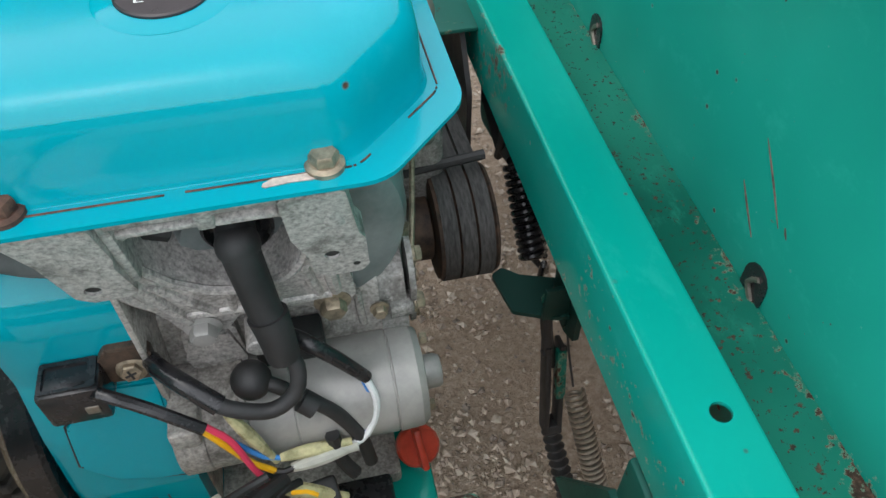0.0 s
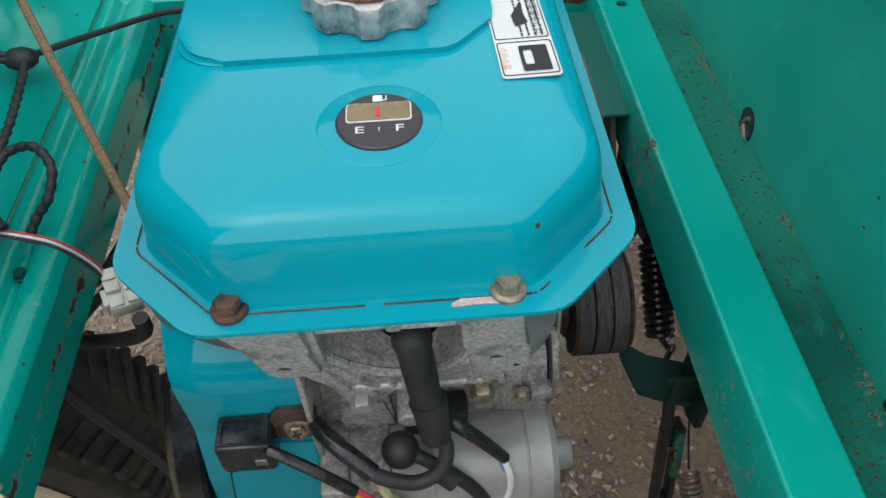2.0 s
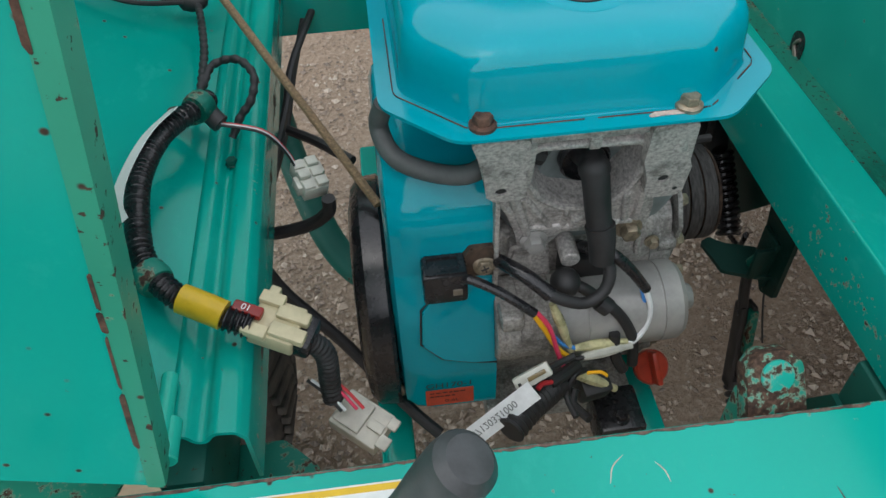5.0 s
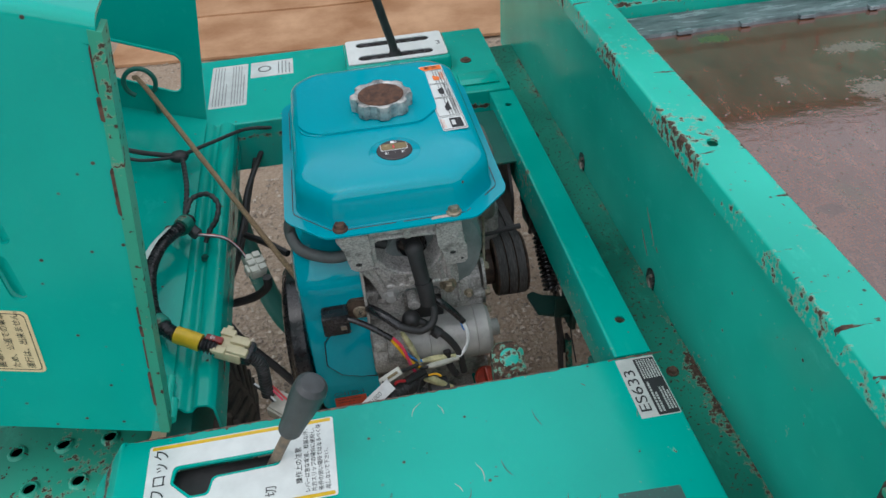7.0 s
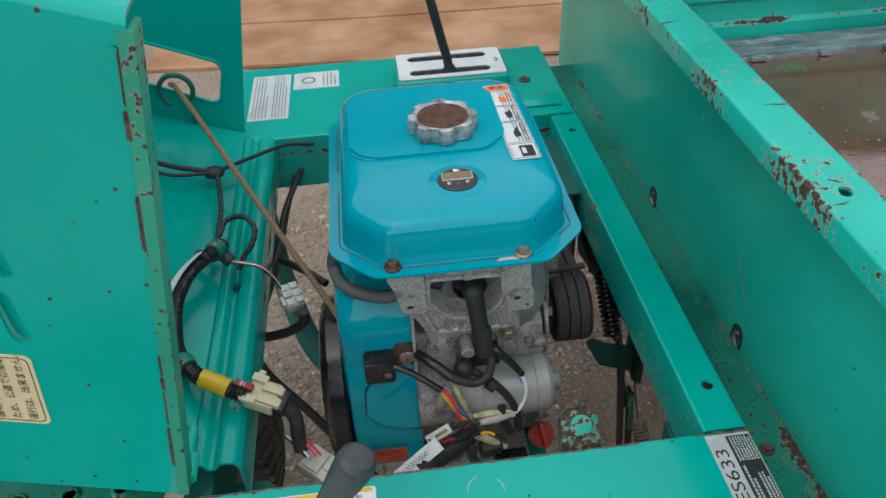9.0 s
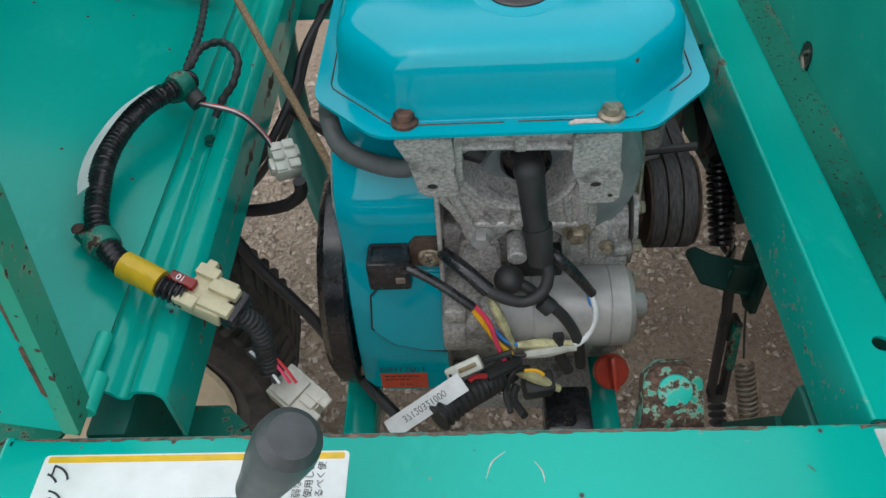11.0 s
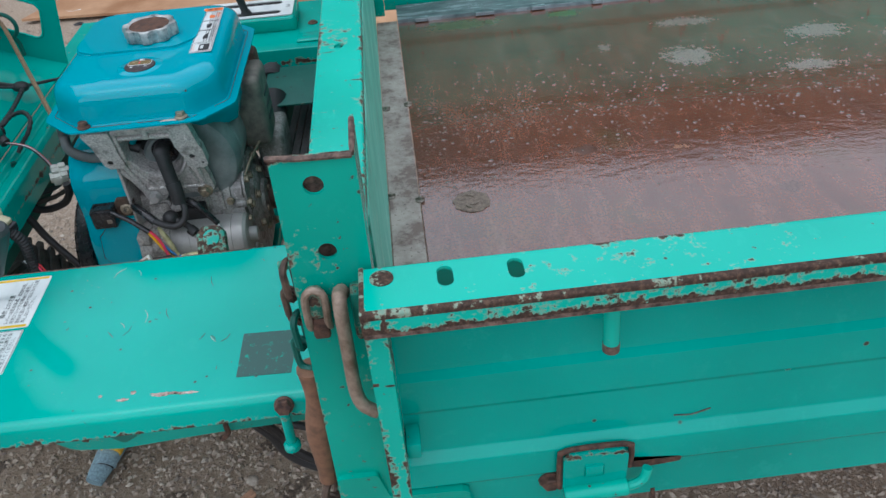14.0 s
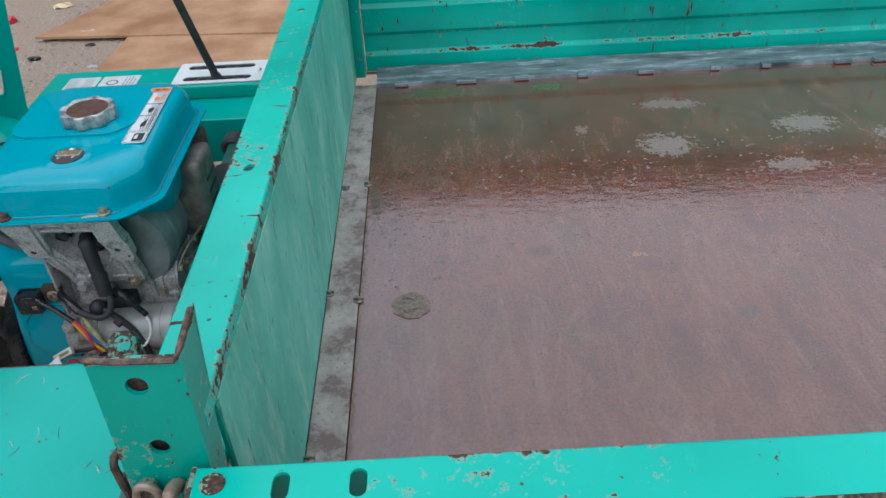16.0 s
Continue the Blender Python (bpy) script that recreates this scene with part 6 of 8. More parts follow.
def build_ignition():
    # control unit on its bracket
    bm = box(-0.375, -0.338, 0.101, 0.1275, 0.631, 0.664, 0.003)
    unit = part("control_unit", bm, black, engine, "black plastic control unit")
    bm = plate(rrect(-0.373, -0.340, 0.1035, 0.125, 0.002), [rrect(-0.3705, -0.345, 0.1055, 0.122, 0.002)], 0.6635, 0.6655)
    part("unit_rim", bm, black, unit)
    bm = box(-0.351, -0.343, 0.1000, 0.1015, 0.641, 0.648, 0.0005)
    part("unit_window", bm, steel, unit)
    bm = prism(fillet([(-0.340, 0.640), (-0.310, 0.638), (-0.309, 0.664), (-0.314, 0.673), (-0.334, 0.673), (-0.340, 0.664)], 0.004, True, 3), 0.1195, 0.1285, "y")
    bmesh.ops.bevel(bm, geom=[e for e in bm.edges if max(v.co.y for v in e.verts) < 0.12], offset=0.002, segments=2, affect="EDGES")
    br = part("unit_bracket", bm, rust_dark, engine, "rusted brown bracket")
    bm = bmesh.new()
    hexbolt((-0.3225, 0.1195, 0.6535), (0, -1, 0.25), 0.0115, 0.0065, 0.0095, 0.0015, bm)
    sc = part("bracket_screw", bm, zinc, br, "cross-slotted zinc bolt")
    for turn in (0, 90):
        b2 = moved(box(-0.0035, 0.0035, -0.0006, 0.0006, 0, 0.0006), Matrix.Translation((-0.3225, 0.1130, 0.6552)) @ Vector((0, -1, 0.25)).to_track_quat("Z", "Y").to_matrix().to_4x4() @ pose(0, 0, 0, 0, 0, turn + 20))
        part("screw_slot", b2, rubber, sc)
    # spark plug boot and lead
    bm = tube([(-0.242, 0.150, 0.742), (-0.2405, 0.128, 0.750), (-0.2400, 0.119, 0.748)], lambda t: 0.0118 - 0.001 * t, 16)
    bmesh.ops.create_uvsphere(bm, u_segments=20, v_segments=14, radius=0.0125, matrix=Matrix.Translation((-0.2400, 0.1190, 0.7475)))
    tube([(-0.2400, 0.118, 0.748), (-0.2375, 0.1125, 0.728), (-0.2350, 0.108, 0.707), (-0.2330, 0.105, 0.697)], lambda t: 0.0112 - 0.0012 * t, 16, bm=bm)
    tube([(-0.2335, 0.106, 0.700), (-0.2320, 0.103, 0.690), (-0.2300, 0.0985, 0.667)], lambda t: 0.0122 - 0.0020 * t, 16, bm=bm)
    boot = part("plug_boot", bm, rubber, engine, "black rubber spark plug boot")
    lead = [(-0.2285, 0.100, 0.671), (-0.2235, 0.094, 0.660), (-0.2275, 0.087, 0.643), (-0.243, 0.083, 0.634), (-0.261, 0.083, 0.640), (-0.275, 0.087, 0.647), (-0.290, 0.097, 0.657)]
    part("plug_lead", tube(lead, 0.0052, 12), rubber, boot)
    part("lead_sleeve", tube([(-0.273, 0.086, 0.6455), (-0.290, 0.097, 0.6575), (-0.304, 0.110, 0.660), (-0.310, 0.120, 0.656)], lambda t: 0.0066 - 0.0006 * t, 14), black, boot, "shiny black sleeve")
    bm = tube([(-0.254, 0.116, 0.622), (-0.255, 0.108, 0.634)], 0.004, 8)
    bmesh.ops.create_uvsphere(bm, u_segments=20, v_segments=14, radius=0.0132, matrix=Matrix.Translation((-0.255, 0.1075, 0.634)))
    part("terminal_cap", bm, rubber, engine, "black rubber terminal cap")
    bm = tube([(-0.250, 0.106, 0.634), (-0.240, 0.102, 0.630), (-0.221, 0.096, 0.615), (-0.206, 0.092, 0.598), (-0.194, 0.087, 0.573), (-0.189, 0.085, 0.536)], 0.0050, 12)
    tube([(-0.227, 0.096, 0.618), (-0.219, 0.092, 0.612)], 0.0082, 12, bm=bm)
    part("battery_cable", bm, rubber, engine, "black battery cable")
    # rubber-covered lead that runs along the starter to the white wire
    part("cover_strip", tube([(-0.236, 0.142, 0.640), (-0.230, 0.126, 0.652), (-0.217, 0.111, 0.659), (-0.200, 0.106, 0.642), (-0.183, 0.104, 0.617)], lambda t: 0.0062 - 0.0018 * t, 12), black, engine, "black sleeve over the starter")


def build_fuel_hose():
    bm = tube([(-0.391, 0.167, 0.79), (-0.397, 0.173, 0.765), (-0.387, 0.152, 0.75), (-0.359, 0.139, 0.742), (-0.33, 0.131, 0.745), (-0.300, 0.150, 0.752), (-0.285, 0.140, 0.755)], 0.0078, 12)
    part("fuel_hose", bm, grey_rubber, engine, "grey rubber fuel hose")


def build_muffler():
    bm = box(-0.148, -0.098, 0.262, 0.352, 0.660, 0.788, 0.012, 3)
    mu = part("muffler", bm, muffler_mat, engine, "rust-streaked steel muffler box")
    for z in (0.700, 0.722, 0.744):
        part("muffler_slot", box(-0.0985, -0.0965, 0.285, 0.332, z, z + 0.006, 0.001), rubber, mu)
    bm = box(-0.150, -0.110, 0.345, 0.385, 0.745, 0.800, 0.008)
    part("muffler_elbow", bm, rust_mat, mu, "brown exhaust elbow")


def build_pulley():
    c = Vector((-0.002, 0.290, 0.548))
    prof = [(0, 0.041), (0.001, 0.049), (0.004, 0.050)]
    for k in range(3):
        s = 0.004 + 0.0155 * k
        prof += [(s + 0.0005, 0.049), (s + 0.004, 0.043), (s + 0.0115, 0.043), (s + 0.015, 0.049), (s + 0.0155, 0.050)]
    prof += [(0.053, 0.049), (0.054, 0.041)]
    bm = lathe(prof, c + Vector((-0.100, 0, 0)), c, 48)
    pu = part("drive_pulley", bm, rust_dark, engine, "rusty grooved drive pulley")
    bm = lathe(((0, 0.028), (0.002, 0.030), (0.036, 0.030), (0.038, 0.027)), c + Vector((-0.138, 0, 0)), c, 28)
    part("pulley_hub", bm, rust_dark, pu)
    for a in (60, 180, 300):
        bm = bmesh.new()
        p = c + Vector((-0.138, 0.024 * math.cos(radians(a)) - 0.012, 0.024 * math.sin(radians(a))))
        rod(p + Vector((-0.002, -0.02, 0.004)), p + Vector((0.016, -0.02, 0.004)), 0.0055, bm=bm)
        part("hub_bolt", bm, zinc, pu)
    far = Vector((c.x, 0.62, 0.505))
    R, R2, th = 0.0515, 0.060, 0.009
    for k in range(3):
        x = c.x - 0.0895 + 0.0155 * k
        out = []
        for rr in (1, 0):
            line = []
            for s in range(25):
                a = radians(90 + 180 * s / 24)
                line.append((c.y + (R - th * (1 - rr)) * math.cos(a), c.z + (R - th * (1 - rr)) * math.sin(a)))
            for s in range(25):
                a = radians(270 + 180 * s / 24)
                line.append((far.y + (R2 - th * (1 - rr)) * math.cos(a), far.z + (R2 - th * (1 - rr)) * math.sin(a)))
            out.append(line)
        bm = bmesh.new()
        n = len(out[0])
        vs = [[bm.verts.new((x + dx, *p)) for p in out[i]] for i, dx in ((0, -0.0066), (0, 0.0066), (1, 0.0045), (1, -0.0045))]
        for q in range(4):
            for s in range(n):
                bm.faces.new((vs[q][s], vs[q][(s + 1) % n], vs[(q + 1) % 4][(s + 1) % n], vs[(q + 1) % 4][s]))
        part("drive_belt", bm, belt_mat, pu, "worn black V-belt")
    bm = lathe(((0, 0.045), (0.002, 0.056), (0.052, 0.056), (0.054, 0.045)), far + Vector((-0.100, 0, 0)), far, 40)
    part("driven_pulley", bm, rust_dark, carrier, "dark driven pulley")
    # added black plate that imitates the shade under the rail
    bm = prism(fillet([(0.40, 0.50), (0.40, 0.60), (0.44, 0.655), (0.60, 0.640), (0.60, 0.47), (0.44, 0.47)], 0.02, True, 4), -0.041, -0.036, "x")
    part("bay_shade_plate", bm, rubber, carrier, "dark plate added for the shade under the rail")
    bm = tube([(-0.128, 0.300, 0.606), (-0.100, 0.302, 0.608), (-0.050, 0.304, 0.611)], 0.0045, 8)
    part("belt_guard", bm, rubber, pu, "dark belt guard rod")


case_dark = casting("oil_darkened_casting", (0.30, 0.29, 0.275), 0.55)
cowl_grey = plain("grey_cowl_sheet", (0.20, 0.235, 0.235), 0.4, 0.1, 0.2, 30, 0.15, other=(0.27, 0.30, 0.30))
muffler_mat = plain("heat_stained_steel", (0.15, 0.15, 0.13), 0.6, 0.3, 0.4, 30, 0.4, other=(0.27, 0.25, 0.21))
rust_dark = plain("dark_rusted_iron", (0.05, 0.038, 0.032), 0.65, 0.4, 0.4, 70, 0.5, other=(0.13, 0.085, 0.06))
build_tank_bracket()
build_block()
build_shroud()
build_ignition()
build_fuel_hose()
build_muffler()


def build_governor():
    bm = box(-0.135, -0.085, 0.30, 0.40, 0.560, 0.660, 0.010, 3)
    ca = part("carburettor", bm, case_dark, engine, "dark carburettor body")
    part("air_elbow", rod((-0.115, 0.40, 0.62), (-0.115, 0.47, 0.66), 0.026), rubber, ca, "black air intake elbow")
    bm = tube([(-0.140, 0.165, 0.655), (-0.132, 0.20, 0.668), (-0.120, 0.26, 0.672), (-0.108, 0.33, 0.670)], 0.0022, 7)
    part("governor_rod", bm, zinc, engine, "thin zinc governor rod")
    bm = prism(fillet([(0.150, 0.640), (0.165, 0.664), (0.178, 0.668), (0.190, 0.640), (0.180, 0.590), (0.160, 0.590)], 0.006, True, 4), -0.143, -0.139, "x")
    lv = part("governor_lever", bm, case_dark, engine, "dark stamped governor lever")
    for y, z in ((0.170, 0.655), (0.170, 0.605)):
        bm = bmesh.new()
        hexbolt((-0.139, y, z), (1, 0, 0), 0.010, 0.007, 0.0065, bm=bm)
        part("lever_bolt", bm, zinc, lv)


build_pulley()
build_governor()


# ---- belt tension linkage beside the rail ----
def build_linkage():
    l = thing("tension_linkage", "dark belt tension linkage with springs and boots", "linkage")
    bm = tube([(-0.01, 0.386, 0.583), (-0.01, 0.378, 0.558), (-0.008, 0.394, 0.521)], 0.0045, 8)
    part("upper_rod", bm, rubber, l)
    a, b = Vector((0.003, 0.366, 0.534)), Vector((0.008, 0.303, 0.458))
    part("tension_spring", coil(a, b, 0.0125, 0.0034, 13), black, l, "thick black coil spring")
    bm = rod(a, b, 0.0095, 12)
    part("spring_core", bm, rubber, l)
    bm = tube([b, b + Vector((0.008, -0.014, -0.006)), (0.002, 0.263, 0.499), (0.0, 0.263, 0.481)], 0.0032, 8)
    part("spring_hook", bm, black, l)
    bm = lathe(((0, 0.012), (0.02, 0.017), (0.08, 0.017), (0.10, 0.01)), a + Vector((0.0, 0.10, 0.03)), a, 18)
    part("dust_boot", bm, rubber, l, "black rubber boot")
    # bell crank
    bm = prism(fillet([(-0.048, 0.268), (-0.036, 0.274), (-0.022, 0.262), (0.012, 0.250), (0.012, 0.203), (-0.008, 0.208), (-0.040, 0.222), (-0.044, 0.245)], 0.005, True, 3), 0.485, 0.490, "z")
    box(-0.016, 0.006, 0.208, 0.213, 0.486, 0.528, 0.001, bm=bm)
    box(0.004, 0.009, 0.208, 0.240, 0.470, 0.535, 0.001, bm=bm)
    part("bell_crank", bm, green_near_black, l, "dark green bell crank")
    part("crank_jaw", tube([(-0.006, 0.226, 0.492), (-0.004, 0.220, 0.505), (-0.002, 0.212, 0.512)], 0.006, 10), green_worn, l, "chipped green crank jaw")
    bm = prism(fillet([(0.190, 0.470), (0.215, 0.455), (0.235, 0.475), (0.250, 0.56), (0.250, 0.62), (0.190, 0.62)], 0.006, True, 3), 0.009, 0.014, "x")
    part("crank_mount", bm, green_near_black, l, "chipped green mounting tab")
    bm = tube([(-0.006, 0.226, 0.480), (-0.002, 0.222, 0.440), (0.006, 0.216, 0.395)], 0.006, 10)
    part("pull_rod", bm, rubber, l)
    bm = box(-0.006, 0.000, -0.010, 0.010, -0.12, 0.0, 0.002)
    box(0.008, 0.014, -0.010, 0.010, -0.12, 0.0, 0.002, bm=bm)
    box(-0.006, 0.014, -0.010, 0.010, -0.125, -0.112, 0.002, bm=bm)
    rod((-0.008, 0, -0.012), (0.018, 0, -0.012), 0.004, bm=bm)
    d = Matrix.Translation((0.002, 0.222, 0.425)) @ pose(0, 0, 0, -14, 0, 0)
    part("clevis", moved(bm, d), rubber, l, "black steel clevis")
    bm = box(-0.001, 0.009, -0.006, 0.004, -0.07, -0.005, 0.002)
    part("clevis_arm", moved(bm, d @ Matrix.Translation((0.006, -0.006, 0))), green_worn, l)
    lower = d @ Vector((0.004, 0, -0.125))
    end = lower + Vector((0.012, -0.055, -0.075))
    part("cable_boot", tube([lower, lower.lerp(end, 0.5), end, end + (end - lower) * 0.5], lambda t: 0.008 + 0.002 * t, 12, ridge=0.003, pitch=0.010), rubber, l, "ribbed black cable boot")
    a, b = Vector((0.020, 0.185, 0.385)), Vector((0.034, 0.125, 0.300))
    part("return_spring", coil(a, b + (b - a) * 0.4, 0.0095, 0.0022, 24), steel, l, "grey steel return spring")
    bm = tube([(0.010, 0.218, 0.492), (0.014, 0.206, 0.44), (0.019, 0.188, 0.392)], 0.0012, 6)
    part("spring_wire", bm, rubber, l)
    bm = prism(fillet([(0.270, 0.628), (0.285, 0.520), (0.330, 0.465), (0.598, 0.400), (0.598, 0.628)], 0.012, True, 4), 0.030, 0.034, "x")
    part("side_plate", bm, green_near_black, l, "near-black side plate of the engine bay, shade in its colour")
    # plates that close the bay at the back, its shade put into their dark colour
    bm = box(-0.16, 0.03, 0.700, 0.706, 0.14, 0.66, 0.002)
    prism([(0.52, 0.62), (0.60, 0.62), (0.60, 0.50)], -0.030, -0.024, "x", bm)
    part("bay_plate", bm, green_near_black, l, "near-black green back plate, shade in its colour")
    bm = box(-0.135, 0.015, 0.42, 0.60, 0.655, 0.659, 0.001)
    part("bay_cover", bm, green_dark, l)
    bm = lathe(((0, 0.020), (0.004, 0.024), (0.035, 0.024), (0.04, 0.018)), (-0.13, 0.612, 0.645), (-0.13, 0.56, 0.645), 20)
    part("bay_bush", bm, rubber, l)
    return l


build_linkage()


# ---- prop rod ----
prop = thing("prop_rod", "thin rusty hood prop rod", "prop rod")
part("rod", tube([(-0.646, 0.622, 0.803), (-0.632, 0.612, 0.793), (-0.520, 0.412, 0.724), (-0.417, 0.229, 0.660), (-0.405, 0.208, 0.652)], 0.0042, 9), rope, prop)

# ---- wiring on the hood sheet ----
loom = thing("wiring_loom", "black corrugated wiring loom with taped ends and plugs", "wiring")


def build_loom():
    run = [(-0.543, 0.277, 0.735), (-0.547, 0.266, 0.737), (-0.573, 0.222, 0.742), (-0.583, 0.167, 0.742), (-0.579, 0.115, 0.735), (-0.57, 0.085, 0.728), (-0.549, 0.06, 0.722), (-0.522, 0.046, 0.714), (-0.499, 0.038, 0.706)]
    part("conduit", tube(run, 0.0084, 14, ridge=0.0012, pitch=0.0046), black, loom, "black corrugated conduit")
    part("tape_band", tube([(-0.545, 0.057, 0.722), (-0.531, 0.051, 0.718), (-0.517, 0.045, 0.713)], 0.0108, 16), yellow, loom, "yellow tape band")
    line = spline([(-0.563, 0.240, 0.7535), (-0.580, 0.205, 0.7545), (-0.5935, 0.165, 0.7475), (-0.5965, 0.140, 0.7400), (-0.5880, 0.118, 0.7430)], 0.006)
    b2 = bmesh.new()
    rows = []
    for k, p in enumerate(line):
        d = (line[min(k + 1, len(line) - 1)] - line[max(k - 1, 0)]).normalized()
        across = Vector((0.75, 0.0, 0.35)) - d * d.dot(Vector((0.75, 0.0, 0.35)))
        across = across.normalized() * 0.0055
        up = across.cross(d).normalized() * 0.0003
        rows.append([b2.verts.new(q) for q in (p - across - up, p + across - up, p + across + up, p - across + up)])
    for p, q in zip(rows, rows[1:]):
        for k in range(4):
            b2.faces.new((p[k], p[(k + 1) % 4], q[(k + 1) % 4], q[k]))
    b2.faces.new(rows[0])
    b2.faces.new(rows[-1])
    part("loom_tag", b2, white_lab, loom, "white paper tag strip")
    # clamps
    for centre, along, foot in (((-0.5485, 0.2640, 0.7370), (-0.026, -0.044, 0.005), (-0.575, 0.276, 0.722)), ((-0.5660, 0.0760, 0.7260), (0.021, -0.025, -0.006), (-0.590, 0.092, 0.722))):
        c, d = Vector(centre), Vector(along).normalized()
        band = tube([c - d * 0.0075, c - d * 0.004, c + d * 0.004, c + d * 0.0075], lambda t: 0.0122 + 0.0012 * math.sin(math.pi * t), 18, straight=True)
        clamp = part("cable_clamp", band, green_worn, loom, "green painted cable clamp")
        f = Vector(foot)
        part("clamp_foot", tube([c + Vector((0.004, 0.002, -0.010)), c.lerp(f, 0.5) + Vector((0, 0, -0.009)), f], 0.0062, 8), green_worn, clamp)
        part("clamp_screw", moved(lathe(((0, 0.0055), (0.002, 0.005), (0.003, 0.003)), (0, 0, 0), (0, 0, 1), 12), Matrix.Translation(f + Vector((0, 0, 0.004)))), rust_mat, clamp)
    part("tape_wrap", tube([(-0.551, 0.283, 0.735), (-0.541, 0.263, 0.728), (-0.533, 0.256, 0.722)], 0.0085, 12), rubber, loom, "black tape wrap")
    # braided run upwards with knot and loop
    part("upper_run", tube([(-0.551, 0.283, 0.735), (-0.551, 0.305, 0.735), (-0.555, 0.367, 0.733), (-0.568, 0.447, 0.73), (-0.574, 0.465, 0.732)], 0.0036, 10, ridge=0.0006, pitch=0.012), rubber, loom, "taped wire run")
    bm = bmesh.new()
    bmesh.ops.create_icosphere(bm, subdivisions=2, radius=0.0125, matrix=Matrix.Translation((-0.576, 0.466, 0.730)) @ Matrix.Diagonal((1.3, 1.0, 0.8, 1)))
    part("tape_knot", bm, rubber, loom, "black tape knot")
    part("side_run", tube([(-0.576, 0.466, 0.730), (-0.53, 0.530, 0.712), (-0.482, 0.6, 0.689), (-0.44, 0.628, 0.67)], 0.0032, 8), rubber, loom)
    part("back_run", tube([(-0.576, 0.466, 0.730), (-0.65, 0.470, 0.752), (-0.725, 0.500, 0.782), (-0.80, 0.50, 0.83)], 0.004, 8), rubber, loom)
    part("back_run", tube([(-0.576, 0.464, 0.730), (-0.64, 0.435, 0.755), (-0.72, 0.478, 0.784), (-0.80, 0.49, 0.83)], 0.0028, 8), rubber, loom)
    part("wire_loop", tube([(-0.55, 0.3, 0.733), (-0.543, 0.327, 0.737), (-0.52, 0.326, 0.742), (-0.505, 0.309, 0.735), (-0.509, 0.293, 0.72), (-0.522, 0.287, 0.705), (-0.531, 0.275, 0.692)], 0.0037, 10, ridge=0.0005, pitch=0.010), rubber, loom, "taped wire loop")
    # thin wires to the white plug
    for k, (mat, off) in enumerate(((wire_red, 0), (wire_white, 4), (rubber, 9))):
        pts = [Vector(p) + Vector((0, -0.0008 * off, 0.0003 * off)) for p in ((-0.538, 0.26, 0.722), (-0.499, 0.255, 0.712), (-0.483, 0.259, 0.685), (-0.478, 0.26, 0.668))]
        part("thin_wire", tube(pts, 0.0012, 6), mat, loom)
    m = Matrix.Translation((-0.467, 0.251, 0.655)) @ pose(0, 0, 0, 18, 8, 25)
    bm = moved(box(-0.012, 0.012, -0.018, 0.018, -0.008, 0.008, 0.0015), m)
    plug = part("small_plug", bm, clear_grey, loom, "greyish white plug")
    for x, y, h in ((-0.0065, -0.012, 0.0105), (0.0065, -0.012, 0.0125), (-0.0065, 0.0, 0.0125), (0.0065, 0.0, 0.0105), (-0.0065, 0.012, 0.0105), (0.0065, 0.012, 0.0120)):
        part("plug_cell", moved(box(x - 0.0055, x + 0.0055, y - 0.0048, y + 0.0048, 0.006, h, 0.0012), m), clear_grey, plug)
    part("plug_step", moved(box(-0.016, -0.010, -0.012, 0.002, -0.006, 0.006, 0.001), m), clear_grey, plug)
    part("plug_step", moved(box(0.010, 0.016, 0.0, 0.013, -0.006, 0.006, 0.001), m), clear_grey, plug)
    part("plug_tail", tube([(-0.45, 0.226, 0.65), (-0.453, 0.229, 0.63), (-0.478, 0.245, 0.6), (-0.518, 0.255, 0.585), (-0.547, 0.245, 0.6)], 0.0065, 10), rubber, loom, "black sleeved cable")
    # fuse and ivory plug
    m = Matrix.Translation((-0.481, 0.042, 0.698)) @ pose(0, 0, 0, 4, 12, -22)
    bm = moved(box(-0.019, 0.015, -0.016, 0.016, -0.008, 0.008, 0.002), m)
    ip = part("ivory_plug", bm, ivory, loom, "ivory multi-pin plug")
    for a, b, c, d in ((-0.020, -0.002, 0.009, 0.019), (-0.004, 0.020, 0.001, 0.011), (-0.004, 0.022, -0.014, -0.003), (-0.022, -0.004, -0.019, -0.009), (-0.016, -0.008, 0.017, 0.024)):
        part("plug_rib", moved(box(a, b, c, d, 0.005, 0.012, 0.0015), m), ivory, ip)
    part("plug_back", moved(box(0.013, 0.026, -0.014, 0.014, -0.010, 0.006, 0.003), m), black, ip)
    bm = moved(box(-0.034, -0.012, -0.006, 0.003, 0.007, 0.014, 0.002), m)
    fu = part("blade_fuse", bm, fuse_red, loom, "translucent red blade fuse")
    text("10", (0, 0, 0), 0.007, white_print, fu, matrix=m @ Matrix.Translation((-0.0205, -0.0015, 0.0145)) @ pose(0, 0, 0, 0, 0, 180))
    part("ribbed_sleeve", tube([(-0.464, 0.035, 0.69), (-0.454, 0.039, 0.665), (-0.455, 0.038, 0.63), (-0.455, 0.035, 0.612)], 0.008, 12, ridge=0.0006, pitch=0.005), rubber, loom, "black taped branch")
    for mat, dx in ((wire_pink, 0.0), (wire_red, 0.005), (rubber, -0.012), (wire_white, -0.009)):
        p = Vector((-0.449, 0.032, 0.615))
        part("thin_wire", tube([p + Vector((-0.012 + dx, 0.012, 0.012)), p + Vector((dx, 0.004, 0.004)), p + Vector((0.012 + dx, -0.008, -0.006))], 0.0014, 6), mat, loom)
